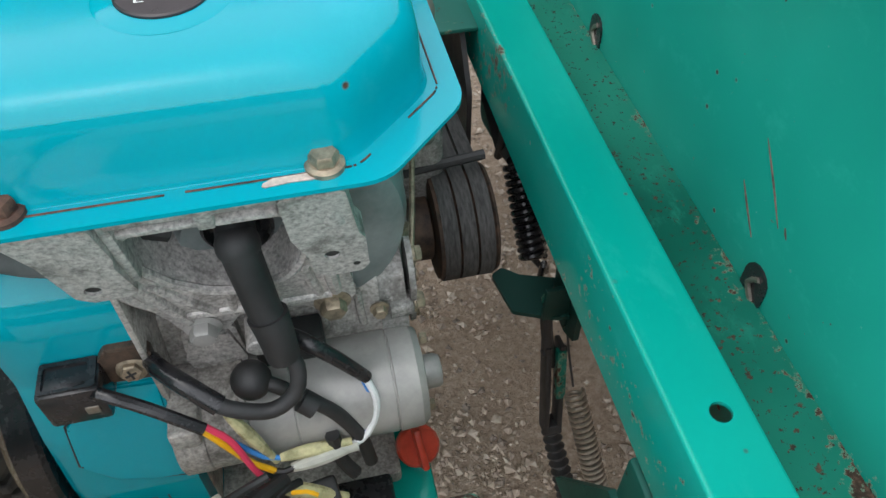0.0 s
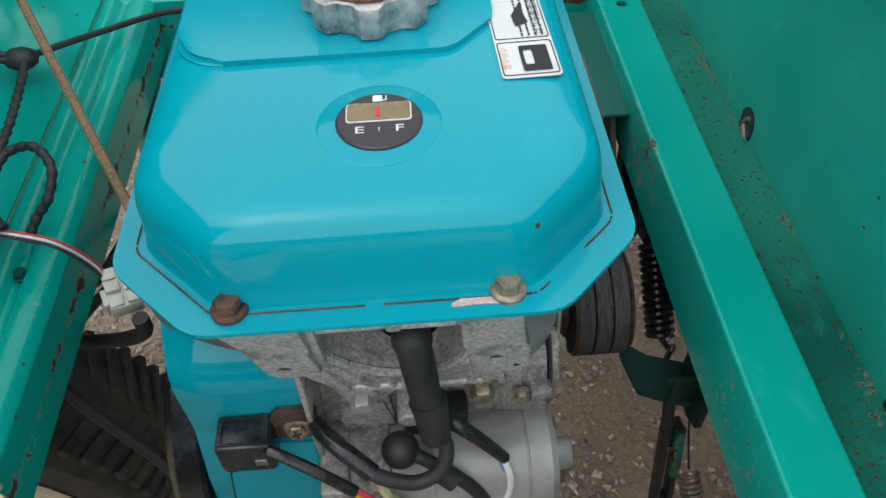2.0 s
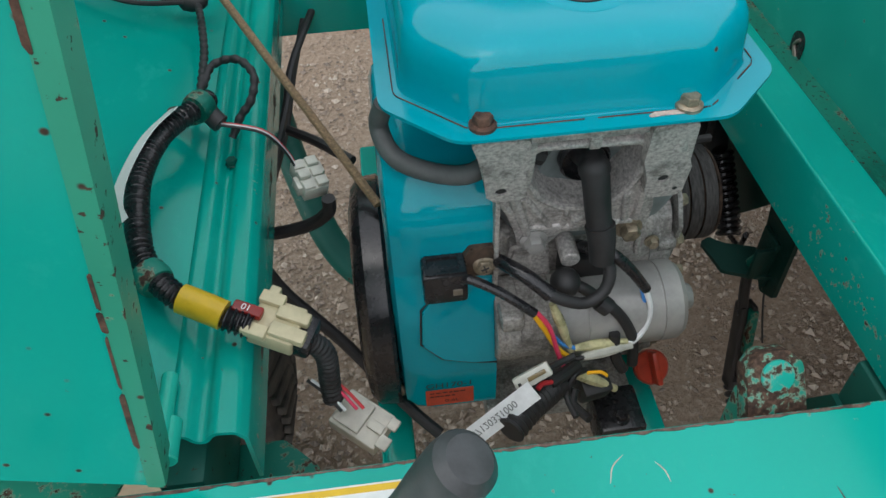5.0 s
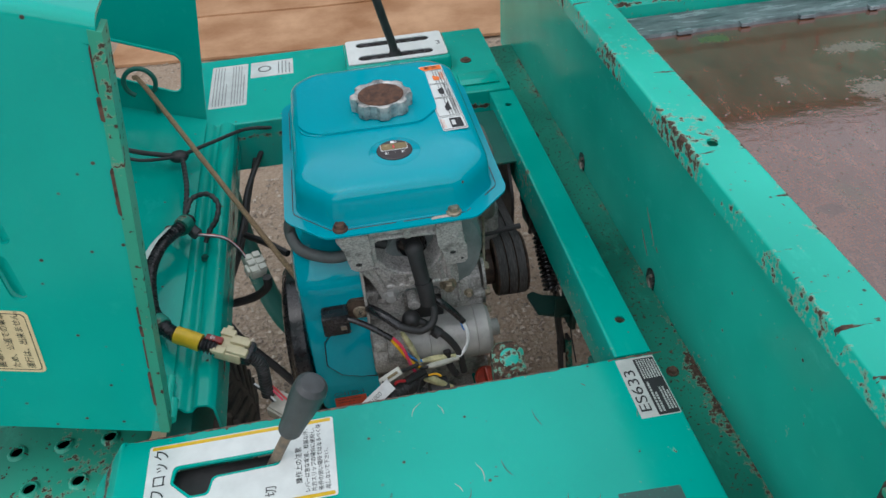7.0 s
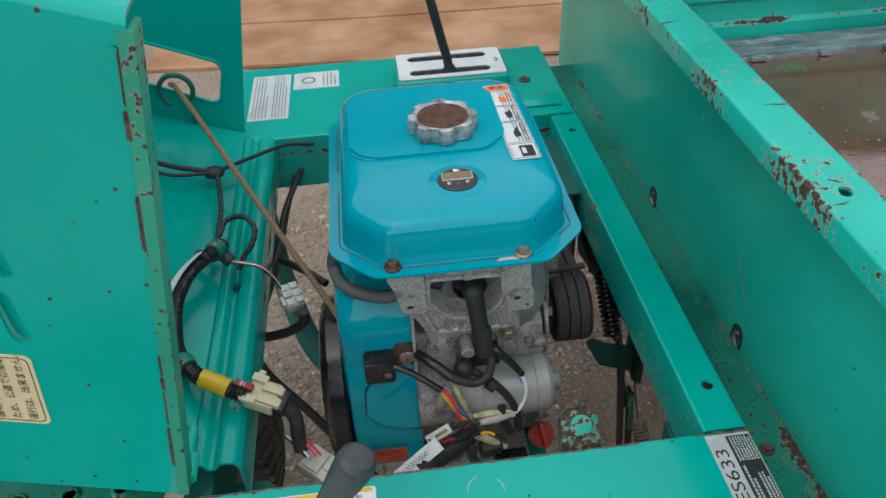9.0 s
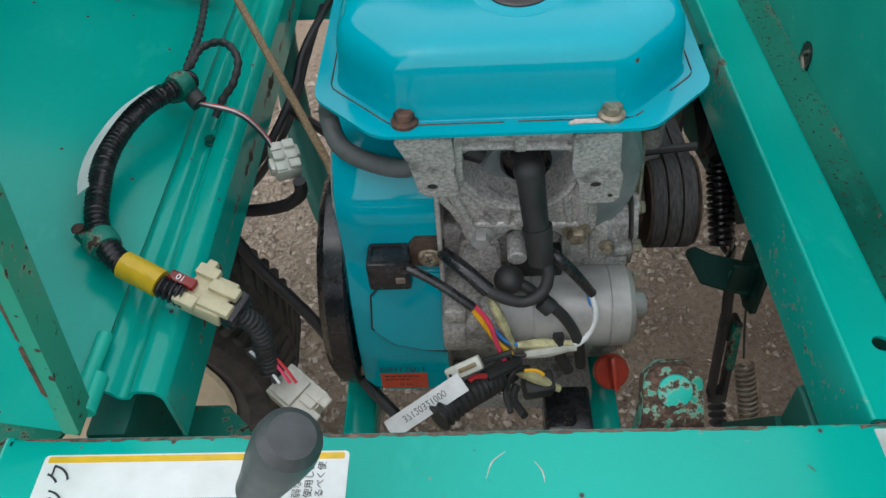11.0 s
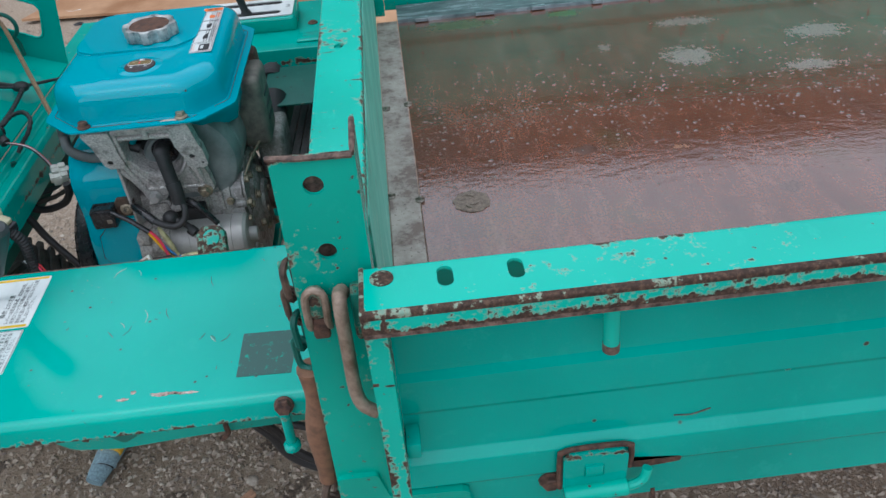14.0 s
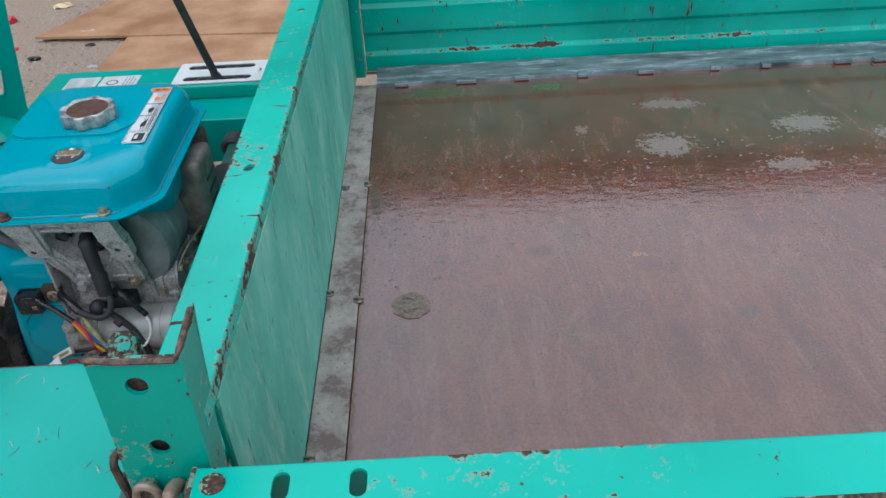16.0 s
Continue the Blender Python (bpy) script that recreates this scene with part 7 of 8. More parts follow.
    m = Matrix.Translation((-0.435, 0.027, 0.585)) @ pose(0, 0, 0, 10, 12, -38)
    wp = part("white_plug", moved(box(-0.022, 0.022, -0.016, 0.016, -0.010, 0.010, 0.002), m), plug_white, loom, "off-white multi-pin plug")
    for a, b, c, d in ((-0.020, 0.004, -0.013, 0.013), (0.006, 0.020, -0.004, 0.004), (0.020, 0.030, -0.013, -0.002), (0.020, 0.028, 0.004, 0.014)):
        part("plug_rib", moved(box(a, b, c, d, 0.009, 0.0135, 0.0012), m), plug_white, wp)
    # long cables across the bay
    part("bay_cable", tube([(-0.463, 0.657, 0.62), (-0.496, 0.537, 0.6), (-0.507, 0.479, 0.575), (-0.523, 0.351, 0.58), (-0.541, 0.284, 0.6)], 0.0052, 8), rubber, loom)
    part("bay_cable", tube([(-0.481, 0.626, 0.61), (-0.498, 0.545, 0.58), (-0.511, 0.471, 0.55), (-0.524, 0.355, 0.56), (-0.531, 0.253, 0.6)], 0.0045, 8), rubber, loom)
    part("bay_cable", tube([(-0.503, 0.444, 0.57), (-0.467, 0.402, 0.58), (-0.43, 0.363, 0.58)], 0.006, 8), rubber, loom)
    part("long_cable", tube([(-0.538, 0.21, 0.62), (-0.52, 0.2, 0.6), (-0.502, 0.194, 0.56), (-0.453, 0.168, 0.505), (-0.399, 0.118, 0.46), (-0.369, 0.093, 0.44)], 0.0062, 10), rubber, loom, "long black cable")


fuse_red = plain("translucent_red_plastic", (0.22, 0.015, 0.012), 0.15, 0, 0.2, 60, 0.0)
plug_white = plain("dirty_white_plastic", (0.52, 0.49, 0.42), 0.45, 0, 0.2, 40, 0.1)
build_loom()


# ---- loose ignition wiring in front of the starter ----
def build_engine_wires():
    w = thing("engine_wires", "bundle of coloured engine wires with crimp sleeves", "wiring")
    part("black_sleeve", tube([(-0.342, 0.105, 0.652), (-0.338, 0.100, 0.660), (-0.314, 0.091, 0.650), (-0.286, 0.082, 0.629)], 0.0042, 10), black, w, "shiny black sleeve")
    part("yellow_wire", tube([(-0.288, 0.082, 0.630), (-0.278, 0.079, 0.611), (-0.266, 0.076, 0.587), (-0.253, 0.074, 0.572)], 0.0023, 8), wire_yellow, w)
    part("pink_wire", tube([(-0.286, 0.083, 0.631), (-0.274, 0.080, 0.613), (-0.266, 0.074, 0.586), (-0.259, 0.070, 0.565), (-0.254, 0.068, 0.561)], 0.0023, 8), wire_pink, w)
    part("blue_wire", tube([(-0.273, 0.084, 0.602), (-0.259, 0.080, 0.584), (-0.247, 0.080, 0.577)], 0.0019, 8), wire_blue, w)
    part("black_wire", tube([(-0.254, 0.074, 0.572), (-0.247, 0.073, 0.570), (-0.239, 0.075, 0.570)], 0.0024, 8), rubber, w)
    part("white_wire", tube([(-0.184, 0.104, 0.618), (-0.179, 0.096, 0.600), (-0.183, 0.089, 0.583), (-0.193, 0.084, 0.572), (-0.205, 0.081, 0.571)], 0.0025, 8), wire_white, w)
    part("blue_wire", tube([(-0.186, 0.106, 0.615), (-0.182, 0.100, 0.597), (-0.184, 0.093, 0.583), (-0.192, 0.088, 0.574)], 0.0019, 8), wire_blue, w)
    for a, b, r, mat in (((-0.271, 0.086, 0.634), (-0.251, 0.080, 0.574), 0.0036, sleeve), ((-0.248, 0.080, 0.577), (-0.200, 0.083, 0.574), 0.0038, sleeve), ((-0.242, 0.075, 0.569), (-0.196, 0.080, 0.571), 0.0042, clear_grey), ((-0.256, 0.068, 0.562), (-0.210, 0.064, 0.530), 0.0046, sleeve)):
        a, b = Vector(a), Vector(b)
        part("crimp_sleeve", tube([a, a.lerp(b, 0.5) + Vector((0, 0, 0.001)), b], lambda t, r=r: r * (0.75 + 0.5 * math.sin(math.pi * min(1, t * 1.2))), 10), mat, w, "yellowed crimp sleeve" if mat is sleeve else "milky crimp sleeve")
    # lower tangle with paper tag
    a, b = Vector((-0.357, 0.012, 0.556)), Vector((-0.296, 0.028, 0.6))
    d = (b - a).normalized()
    side = d.cross(Vector((0, -0.6, 0.8))).normalized()
    nrm = side.cross(d)
    m = Matrix.Translation(a) @ Matrix((d, side, nrm)).transposed().to_4x4()
    l = (b - a).length
    tag = part("paper_tag", moved(box(-0.005, l, -0.0085, 0.0085, -0.0004, 0.0004), m), wire_white, w, "white paper number tag")
    flip = 1 if nrm.z > 0 else -1
    text("37120321000", (0, 0, 0), 0.0085, grey_print, tag, matrix=m @ Matrix.Translation((0.012, -0.001, 0.0007 * flip)) @ (pose(0, 0, 0) if flip > 0 else pose(0, 0, 0, 180, 0, 0)))
    m2 = Matrix.Translation((-0.295, 0.04, 0.601)) @ pose(0, 0, 0, 40, -25, 10)
    part("inline_fuse", moved(box(-0.016, 0.016, -0.006, 0.006, -0.004, 0.004, 0.0015), m2), clear_grey, w, "clear inline fuse holder")
    part("fuse_link", moved(box(-0.004, 0.012, -0.0018, 0.0018, 0.0035, 0.0055, 0.0005), m2), copper, w)
    part("fuse_wire", tube([(-0.281, 0.045, 0.602), (-0.267, 0.055, 0.595), (-0.255, 0.06, 0.594)], 0.003, 8), rubber, w)
    part("fuse_wire", tube([(-0.307, 0.035, 0.6), (-0.302, 0.03, 0.593), (-0.293, 0.03, 0.591)], 0.0014, 6), rubber, w)
    part("red_wire", tube([(-0.291, 0.035, 0.59), (-0.286, 0.04, 0.589), (-0.277, 0.045, 0.582)], 0.0022, 8), wire_red, w)
    part("heavy_loom", tube([(-0.318, 0.01, 0.572), (-0.298, 0.03, 0.571), (-0.277, 0.05, 0.561), (-0.254, 0.075, 0.549)], 0.0115, 14, ridge=0.0012, pitch=0.006), rubber, w, "ribbed black loom")
    part("black_lead", tube([(-0.277, 0.05, 0.573), (-0.26, 0.06, 0.571), (-0.248, 0.07, 0.565)], 0.0058, 10), rubber, w)
    part("black_lead", tube([(-0.256, 0.03, 0.547), (-0.26, 0.05, 0.551), (-0.252, 0.06, 0.566), (-0.239, 0.07, 0.556)], 0.0030, 8), rubber, w)
    part("black_lead", tube([(-0.212, 0.085, 0.584), (-0.209, 0.08, 0.557), (-0.201, 0.075, 0.542)], 0.0052, 8), rubber, w)
    part("black_lead", tube([(-0.244, 0.03, 0.541), (-0.253, 0.05, 0.537), (-0.249, 0.06, 0.544)], 0.0040, 8), rubber, w)
    part("orange_wire", tube([(-0.243, 0.055, 0.574), (-0.233, 0.052, 0.578), (-0.227, 0.05, 0.574)], 0.0016, 6), wire_yellow, w)
    m3 = Matrix.Translation((-0.229, 0.07, 0.528)) @ pose(0, 0, 0, 20, 0, 10)
    part("black_plug", moved(box(-0.014, 0.014, -0.01, 0.01, -0.014, 0.014, 0.003), m3), rubber, w, "black rubber plug")


build_engine_wires()


# ---- controls and labels on the near fender ----
def build_diff_lever():
    lv = thing("diff_lock_lever", "diff lock lever with a dark grey plastic knob", "lever")
    base, top = Vector((-0.440, -0.120, 0.668)), Vector((-0.3745, -0.1385, 0.806))
    d = (top - base).normalized()
    part("shaft", rod(base, base + d * 0.10, 0.0058, 14), lever_mat, lv, "worn grey steel shaft")
    bm = lathe(((0, 0.009), (0.004, 0.0125), (0.022, 0.0135), (0.055, 0.0165), (0.074, 0.0175), (0.083, 0.0165), (0.088, 0.012), (0.0895, 0.004)), base + d * 0.072, top, 28)
    part("knob", bm, knob_mat, lv, "dark grey plastic knob")


lever_mat = plain("worn_lever_steel", (0.20, 0.19, 0.17), 0.5, 0.5, 0.5, 60, 0.4, other=(0.30, 0.22, 0.15))
build_diff_lever()


def build_gear_lever():
    lv = thing("gear_lever", "black bent gear lever in a white gate", "lever")
    part("shaft", tube([(-0.185, 0.766, 0.690), (-0.189, 0.764, 0.735), (-0.204, 0.760, 0.80), (-0.240, 0.750, 0.96), (-0.262, 0.744, 1.06)], 0.0085, 12), rubber, lv)
    part("boot", lathe(((0, 0.013), (0.01, 0.010)), (-0.186, 0.766, 0.717), (-0.188, 0.765, 0.75), 14), rubber, lv)


build_gear_lever()


def build_fender_labels():
    z = TOP + 0.0006
    hole = [tuple(p) for p in fillet([(-0.543, -0.109), (-0.427, -0.109), (-0.427, -0.131), (-0.498, -0.133), (-0.503, -0.153), (-0.524, -0.153), (-0.545, -0.131)], 0.006, True, 3)]
    lab = part("diff_lock_label", plate(rrect(-0.571, -0.368, -0.181, -0.078, 0.003), [hole], TOP + 0.0001, z), white_lab, near_fender, "white diff lock label with yellow stripes")
    for y in (-0.0815, -0.1775):
        part("label_stripe", plate(rrect(-0.568, -0.371, y - 0.0022, y + 0.0022, 0.001), [], z, z + 0.0003), yellow, lab)
    text("デフロック", (-0.556, -0.168, z + 0.0005), 0.0185, ink, lab, (0, 0, 90), width=0.92)
    part("on_patch", plate(rrect(-0.519, -0.503, -0.170, -0.157, 0.001), [], z, z + 0.0002), blue_lab, lab)
    text("入", (-0.511, -0.1635, z + 0.0005), 0.0135, ink, lab, (0, 0, 90), align="CENTER")
    text("切", (-0.437, -0.163, z + 0.0005), 0.0135, ink, lab, (0, 0, 90), align="CENTER")
    text("操作上の注意", (-0.4075, -0.160, z + 0.0005), 0.0078, ink, lab, (0, 0, 90), width=1.0)
    q = random.Random(2)

    def fine(x0, x1, y0, y1, rows, parent, mat=ink):
        bm = bars(y0, y1, -x1, -x0, rows, z + 0.0004, q)
        part("fine_print", moved(bm, Matrix(((0, -1, 0, 0), (1, 0, 0, 0), (0, 0, 1, 0), (0, 0, 0, 1)))), mat, parent, smooth=False)


    def lines(rows, x, step, y, size, parent, width=1.0):
        for k, row in enumerate(rows):
            text(row, (x + step * k, y, z + 0.0005), size, ink, parent, (0, 0, 90), name="small_print", width=width)

    lines(("レバーは急な坂道、軟弱な所、", "片方スリップの場合に使用し、", "条件の良い場所ではなるべく使", "用しないで下さい。"), -0.3990, 0.0072, -0.1725, 0.0062, lab)
    warn = part("warning_label", plate(rrect(-0.574, -0.466, -0.261, -0.184, 0.002), [], TOP + 0.0001, z), white_grey, near_fender, "white warning label with belt pictogram")
    part("warning_band", plate(rrect(-0.5735, -0.554, -0.2605, -0.1845, 0.002), [], z, z + 0.0003), paper_cream, warn)
    text("警 告", (-0.5635, -0.230, z + 0.0005), 0.0125, ink, warn, (0, 0, 90))
    part("warning_triangle", prism([(-0.557, -0.250), (-0.557, -0.238), (-0.569, -0.244)], z + 0.0003, z + 0.0005, "z"), ink, warn)
    part("belt_pictogram", plate(ring(-0.526, -0.216, 0.013, 24), [ring(-0.526, -0.216, 0.0118, 24)], z, z + 0.0003), ink, warn)
    part("belt_pictogram", plate(ring(-0.526, -0.216, 0.0065, 16), [ring(-0.526, -0.216, 0.0054, 16)], z, z + 0.0003), ink, warn)
    part("glove_pictogram", prism([(-0.542, -0.246), (-0.520, -0.248), (-0.514, -0.230), (-0.522, -0.232), (-0.530, -0.226), (-0.538, -0.234)], z, z + 0.0003, "z"), ink, warn)
    for xa, ya, xb, yb in ((-0.540, -0.222, -0.547, -0.218), (-0.540, -0.212, -0.547, -0.205), (-0.536, -0.203, -0.539, -0.195), (-0.546, -0.236, -0.546, -0.252)):
        part("spark_pictogram", tube([(xa, ya, z + 0.0002), (xb, yb, z + 0.0002)], 0.0006, 5, straight=True), ink, warn)
    part("label_rule", box(-0.5085, -0.5078, -0.259, -0.186, z, z + 0.0003), ink, warn)
    lines(("安全カバーを取外して運", "転したり、回転物に手を", "近づけると、手を巻込まれ", "けがをするおそれがあり", "ますので、しないでくだ", "さい。"), -0.5040, 0.0064, -0.2585, 0.0064, warn)
    cau = part("caution_label", plate(rrect(-0.463, -0.371, -0.263, -0.1855, 0.002), [], TOP + 0.0001, z), white_grey, near_fender, "white caution label with hood pictogram")
    part("label_frame", plate(rrect(-0.4622, -0.3718, -0.2622, -0.1863, 0.002), [rrect(-0.4616, -0.3724, -0.2616, -0.1869, 0.0018)], z, z + 0.0003), grey_print, cau)
    part("label_rule", box(-0.4455, -0.4449, -0.261, -0.187, z, z + 0.0003), grey_print, cau)
    part("red_spot", plate(rrect(-0.456, -0.450, -0.206, -0.190, 0.001), [], z, z + 0.0003), pink_print, cau)
    for k, (a, b, c, d) in enumerate(((-0.436, -0.404, -0.234, -0.233), (-0.436, -0.435, -0.234, -0.206), (-0.436, -0.404, -0.207, -0.206), (-0.405, -0.404, -0.234, -0.206), (-0.424, -0.414, -0.226, -0.214))):
        part("hood_pictogram", box(a, b, c, d, z, z + 0.0003), ink, cau)
    part("arrow_pictogram", prism([(-0.434, -0.250), (-0.426, -0.243), (-0.430, -0.239), (-0.438, -0.242)], z, z + 0.0003, "z"), ink, cau)
    lines(("荷台が落下すると、死傷", "するおそれがありますので", "必ず荷台落下防止棒で荷", "台を支えてください。"), -0.3985, 0.0070, -0.2605, 0.0064, cau)
    es = part("model_plate", plate(rrect(-0.0305, 0.0155, -0.1565, -0.0690, 0.001), [], TOP + 0.0001, z), silver_lab, near_fender, "silver model plate with black print")
    text("ES633", (-0.0205, -0.150, z + 0.0005), 0.0185, ink, es, (0, 0, 90), width=1.42)
    part("print_block", plate(rrect(-0.010, 0.0145, -0.1555, -0.072, 0.001), [], z, z + 0.0002), ink, es)
    for x0, x1, y0, y1, rows in ((-0.008, 0.0135, -0.103, -0.074, 7), (-0.008, 0.000, -0.152, -0.108, 2), (0.003, 0.0135, -0.150, -0.118, 3)):
        bm = bars(y0, y1, -x1, -x0, rows, z + 0.0006, q, 0.4)
        part("fine_print", moved(bm, Matrix(((0, -1, 0, 0), (1, 0, 0, 0), (0, 0, 1, 0), (0, 0, 0, 1)))), silver_lab, es, smooth=False)
    part("label_remnant", plate([tuple(p) for p in fillet([(-0.0895, -0.312), (-0.060, -0.313), (-0.0265, -0.3145), (-0.0245, -0.280), (-0.0235, -0.243), (-0.060, -0.2415), (-0.0885, -0.2405)], 0.001, True, 2)], [], TOP + 0.0001, TOP + 0.0005), remnant, near_fender, "dark grimy square where a sticker was")
    # labels on the far fender
    a = part("notice_label", plate(rrect(-0.556, -0.484, 0.705, 0.884, 0.002), [], TOP + 0.0001, z), white_grey, far_fender, "white notice label with grey print")
    fine(-0.552, -0.522, 0.712, 0.876, 5, a, grey_print)
    fine(-0.516, -0.488, 0.712, 0.876, 5, a, grey_print)
    b = part("notice_label", plate(rrect(-0.478, -0.392, 0.815, 0.884, 0.002), [], TOP + 0.0001, z), white_grey, far_fender, "white notice label with pictogram")
    part("pictogram", plate(ring(-0.450, 0.850, 0.014, 18), [ring(-0.450, 0.850, 0.010, 18)], z, z + 0.0003), grey_print, b)
    fine(-0.425, -0.396, 0.822, 0.876, 4, b, grey_print)
    # worn spots along the rolled edge
    r = random.Random(21)
    for x, y, w, d in ((-0.168, -0.3245, 0.034, 0.0038), (-0.145, -0.3265, 0.030, 0.0022), (-0.215, -0.3265, 0.014, 0.0026), (-0.205, -0.3170, 0.007, 0.0030), (-0.242, -0.3175, 0.005, 0.0022)):
        pts = [(x + w * 0.5 * math.cos(a) * r.uniform(0.75, 1.1), y + 0.25 * (x - w * 0.1 - x) * math.cos(a) + d * math.sin(a) * r.uniform(0.4, 1.25)) for a in [2 * math.pi * k / 22 for k in range(22)]]
        part("paint_chip", plate(pts, [], TOP + 0.0001, TOP + 0.0004), chip_mat, near_fender, "bare paint chip")
    for k in range(16):
        x, y, ang, l = r.uniform(-0.34, -0.02), r.uniform(-0.30, -0.09), r.uniform(0.9, 2.3), r.uniform(0.006, 0.026)
        bow = r.uniform(-0.15, 0.15) * l
        pts = [(x, y, TOP + 0.0001), (x + 0.5 * l * math.cos(ang) - bow * math.sin(ang), y + 0.5 * l * math.sin(ang) + bow * math.cos(ang), TOP + 0.0001), (x + l * math.cos(ang), y + l * math.sin(ang), TOP + 0.0001)]
        part("scratch", tube(pts, lambda t: 0.00018 + 0.0003 * math.sin(math.pi * t), 5, step=0.003), edge_rust if k % 3 else primer, near_fender, "short scratch")
    x = -0.59
    while x < -0.03:
        l = r.uniform(0.02, 0.07)
        if r.random() < (0.9 if x < -0.25 else 0.55):
            w = r.uniform(0.0012, 0.0030)
            pts = [(x + l * k / 9, -0.0668 + w * 0.4 - w * r.uniform(0.4, 1.2)) for k in range(10)] + [(x + l, -0.0660), (x, -0.0660)]
            part("worn_lip", plate(pts, [], TOP + 0.0001, TOP + 0.0005), edge_rust, near_fender, "rust-worn rear lip")
        x += l


chip_mat = plain("pink_primer_and_rust", (0.20, 0.08, 0.05), 0.7, 0, 0.3, 160, 0.4, other=(0.62, 0.48, 0.42))
white_grey = plain("worn_white_sticker", (0.55, 0.60, 0.58), 0.42, 0, 0.12, 30, 0.05)
pink_print = plain("pink_print", (0.80, 0.30, 0.33), 0.5, 0, 0.1, 50, 0)


def remnant_material():
    m, ns, ls, b = material("grimy_sticker_remnant", 0.55)
    n = fractal(ns, ls, 120.0, 6.0, 0.7)
    ls.new(ramp(ns, ls, n, ((0.58, (0.035, 0.095, 0.082)), (0.66, (0.0, 0.30, 0.22)))), b.inputs["Base Color"])
    return m


remnant = remnant_material()
build_fender_labels()


# ---- chain and hook on the corner post ----
def link(at, along, roll, length, width, wire, name, mat, parent):
    d = Vector(along).normalized()
    m = Matrix.Translation(at) @ d.to_track_quat("X", "Z").to_matrix().to_4x4() @ pose(0, 0, 0, roll, 0, 0)
    pts = [m @ Vector((*p, 0)) for p in slot(0, 0, length, width, 0, 6)]
    return part(name, tube([*pts, pts[0]], wire, 7, straight=True), mat, parent)


def build_chain():
    ch = thing("gate_chain", "rusty painted gate chain with a brown sleeve", "chain")
    p = Vector((0.019, -0.414, 0.897))
    for k in range(4):
        link(p, (0.02, 0, -1), 90 * (k % 2) + 20, 0.040, 0.017, 0.0034, "big_link", green_dark if k > 1 else rust_dark, ch)
        p = p + Vector((-0.001, 0, -0.030))
    bm = tube([(0.018, -0.414, 0.788), (0.018, -0.415, 0.742), (0.014, -0.416, 0.700), (0.012, -0.416, 0.665), (0.009, -0.417, 0.620)], lambda t: 0.0140 - 0.002 * math.sin(t * 9) - 0.003 * max(0, t - 0.8) * 5, 14)
    part("sleeve", bm, leather, ch, "worn brown rubber sleeve")
    p = Vector((0.009, -0.417, 0.598))
    for k in range(8):
        first = k == 0
        link(p, (0.01 * (-1) ** k, 0.0, -1), 90 * (k % 2) + 25, 0.034 if first else 0.040, 0.026 if first else 0.0205, 0.0046 if first else 0.0032, "small_link", rust_dark if k % 3 != 2 else green_dark, ch)
        p = p + Vector((-0.0003 + 0.0015 * (-1) ** k, 0, -0.0295))
    bm = rod((0.032, -0.414, 0.914), (0.012, -0.414, 0.914), 0.004)
    part("anchor_pin", bm, green_edge, ch)
    hk = thing("latch_hook", "bent bare steel latch hook on the corner post", "latch hook")
    part("hook_bar", tube([(0.063, -0.420, 0.880), (0.063, -0.430, 0.892), (0.062, -0.441, 0.896), (0.062, -0.449, 0.884), (0.062, -0.453, 0.845), (0.062, -0.457, 0.805), (0.064, -0.460, 0.788), (0.069, -0.463, 0.779), (0.080, -0.465, 0.772)], 0.0064, 12), hook_mat, hk, "brown worn steel bar")
    loop = [(0.030, -0.423, 0.846), (0.030, -0.431, 0.860), (0.031, -0.433, 0.888), (0.036, -0.434, 0.898), (0.043, -0.434, 0.898), (0.048, -0.433, 0.889), (0.047, -0.431, 0.860), (0.047, -0.423, 0.846)]
    eye = part("hook_eye", tube(loop, 0.0036, 9), hook_mat, hk, "bare steel eye worn brown")
    part("eye_tab", box(0.032, 0.046, -0.4335, -0.4190, 0.864, 0.896, 0.004), green_worn, eye, "rusty green tab")
    part("eye_rust", box(0.0315, 0.0465, -0.4310, -0.4190, 0.838, 0.8635, 0.003), rust_mat, eye, "rust-eaten foot of the eye")
    bm = box(0.070, 0.082, -0.442, -0.4180, 0.842, 0.896, 0.004)
    part("hook_stop", bm, green_worn, hk, "rusty green stop block")


hook_mat = plain("brown_worn_steel", (0.22, 0.15, 0.10), 0.5, 0.4, 0.35, 50, 0.4, other=(0.36, 0.28, 0.22))
build_chain()


def build_mud():
    """A dried disc of mud with curled ridges on the bed floor."""
    r = random.Random(12)
    cx, cy = MUD
    pts = [(cx + 0.030 * (1 + 0.14 * noise.noise((3 * math.cos(a), 3 * math.sin(a), 1))) * math.cos(a), cy + 0.031 * (1 + 0.14 * noise.noise((3 * math.cos(a), 3 * math.sin(a), 5))) * math.sin(a)) for a in [2 * math.pi * k / 40 for k in range(40)]]
    mud = part("mud_patch", plate(pts, [], FLOOR, FLOOR + 0.0012), mud_mat)
    tagged(mud, "dried brown mud disc on the wet plywood", "mud")
    for k in range(5):
        a0, q = r.uniform(0, 6.28), r.uniform(0.006, 0.018)
        ox, oy = cx + r.uniform(-0.010, 0.010), cy + r.uniform(-0.010, 0.010)
        arc = [(ox + q * math.cos(a0 + 0.25 * j), oy + q * math.sin(a0 + 0.25 * j), FLOOR + 0.0016) for j in range(8)]
        part("mud_ridge", tube(arc, lambda t: 0.0006 + 0.0014 * math.sin(math.pi * t), 6), mud_mat, mud)


MUD = (0.231, 0.111)
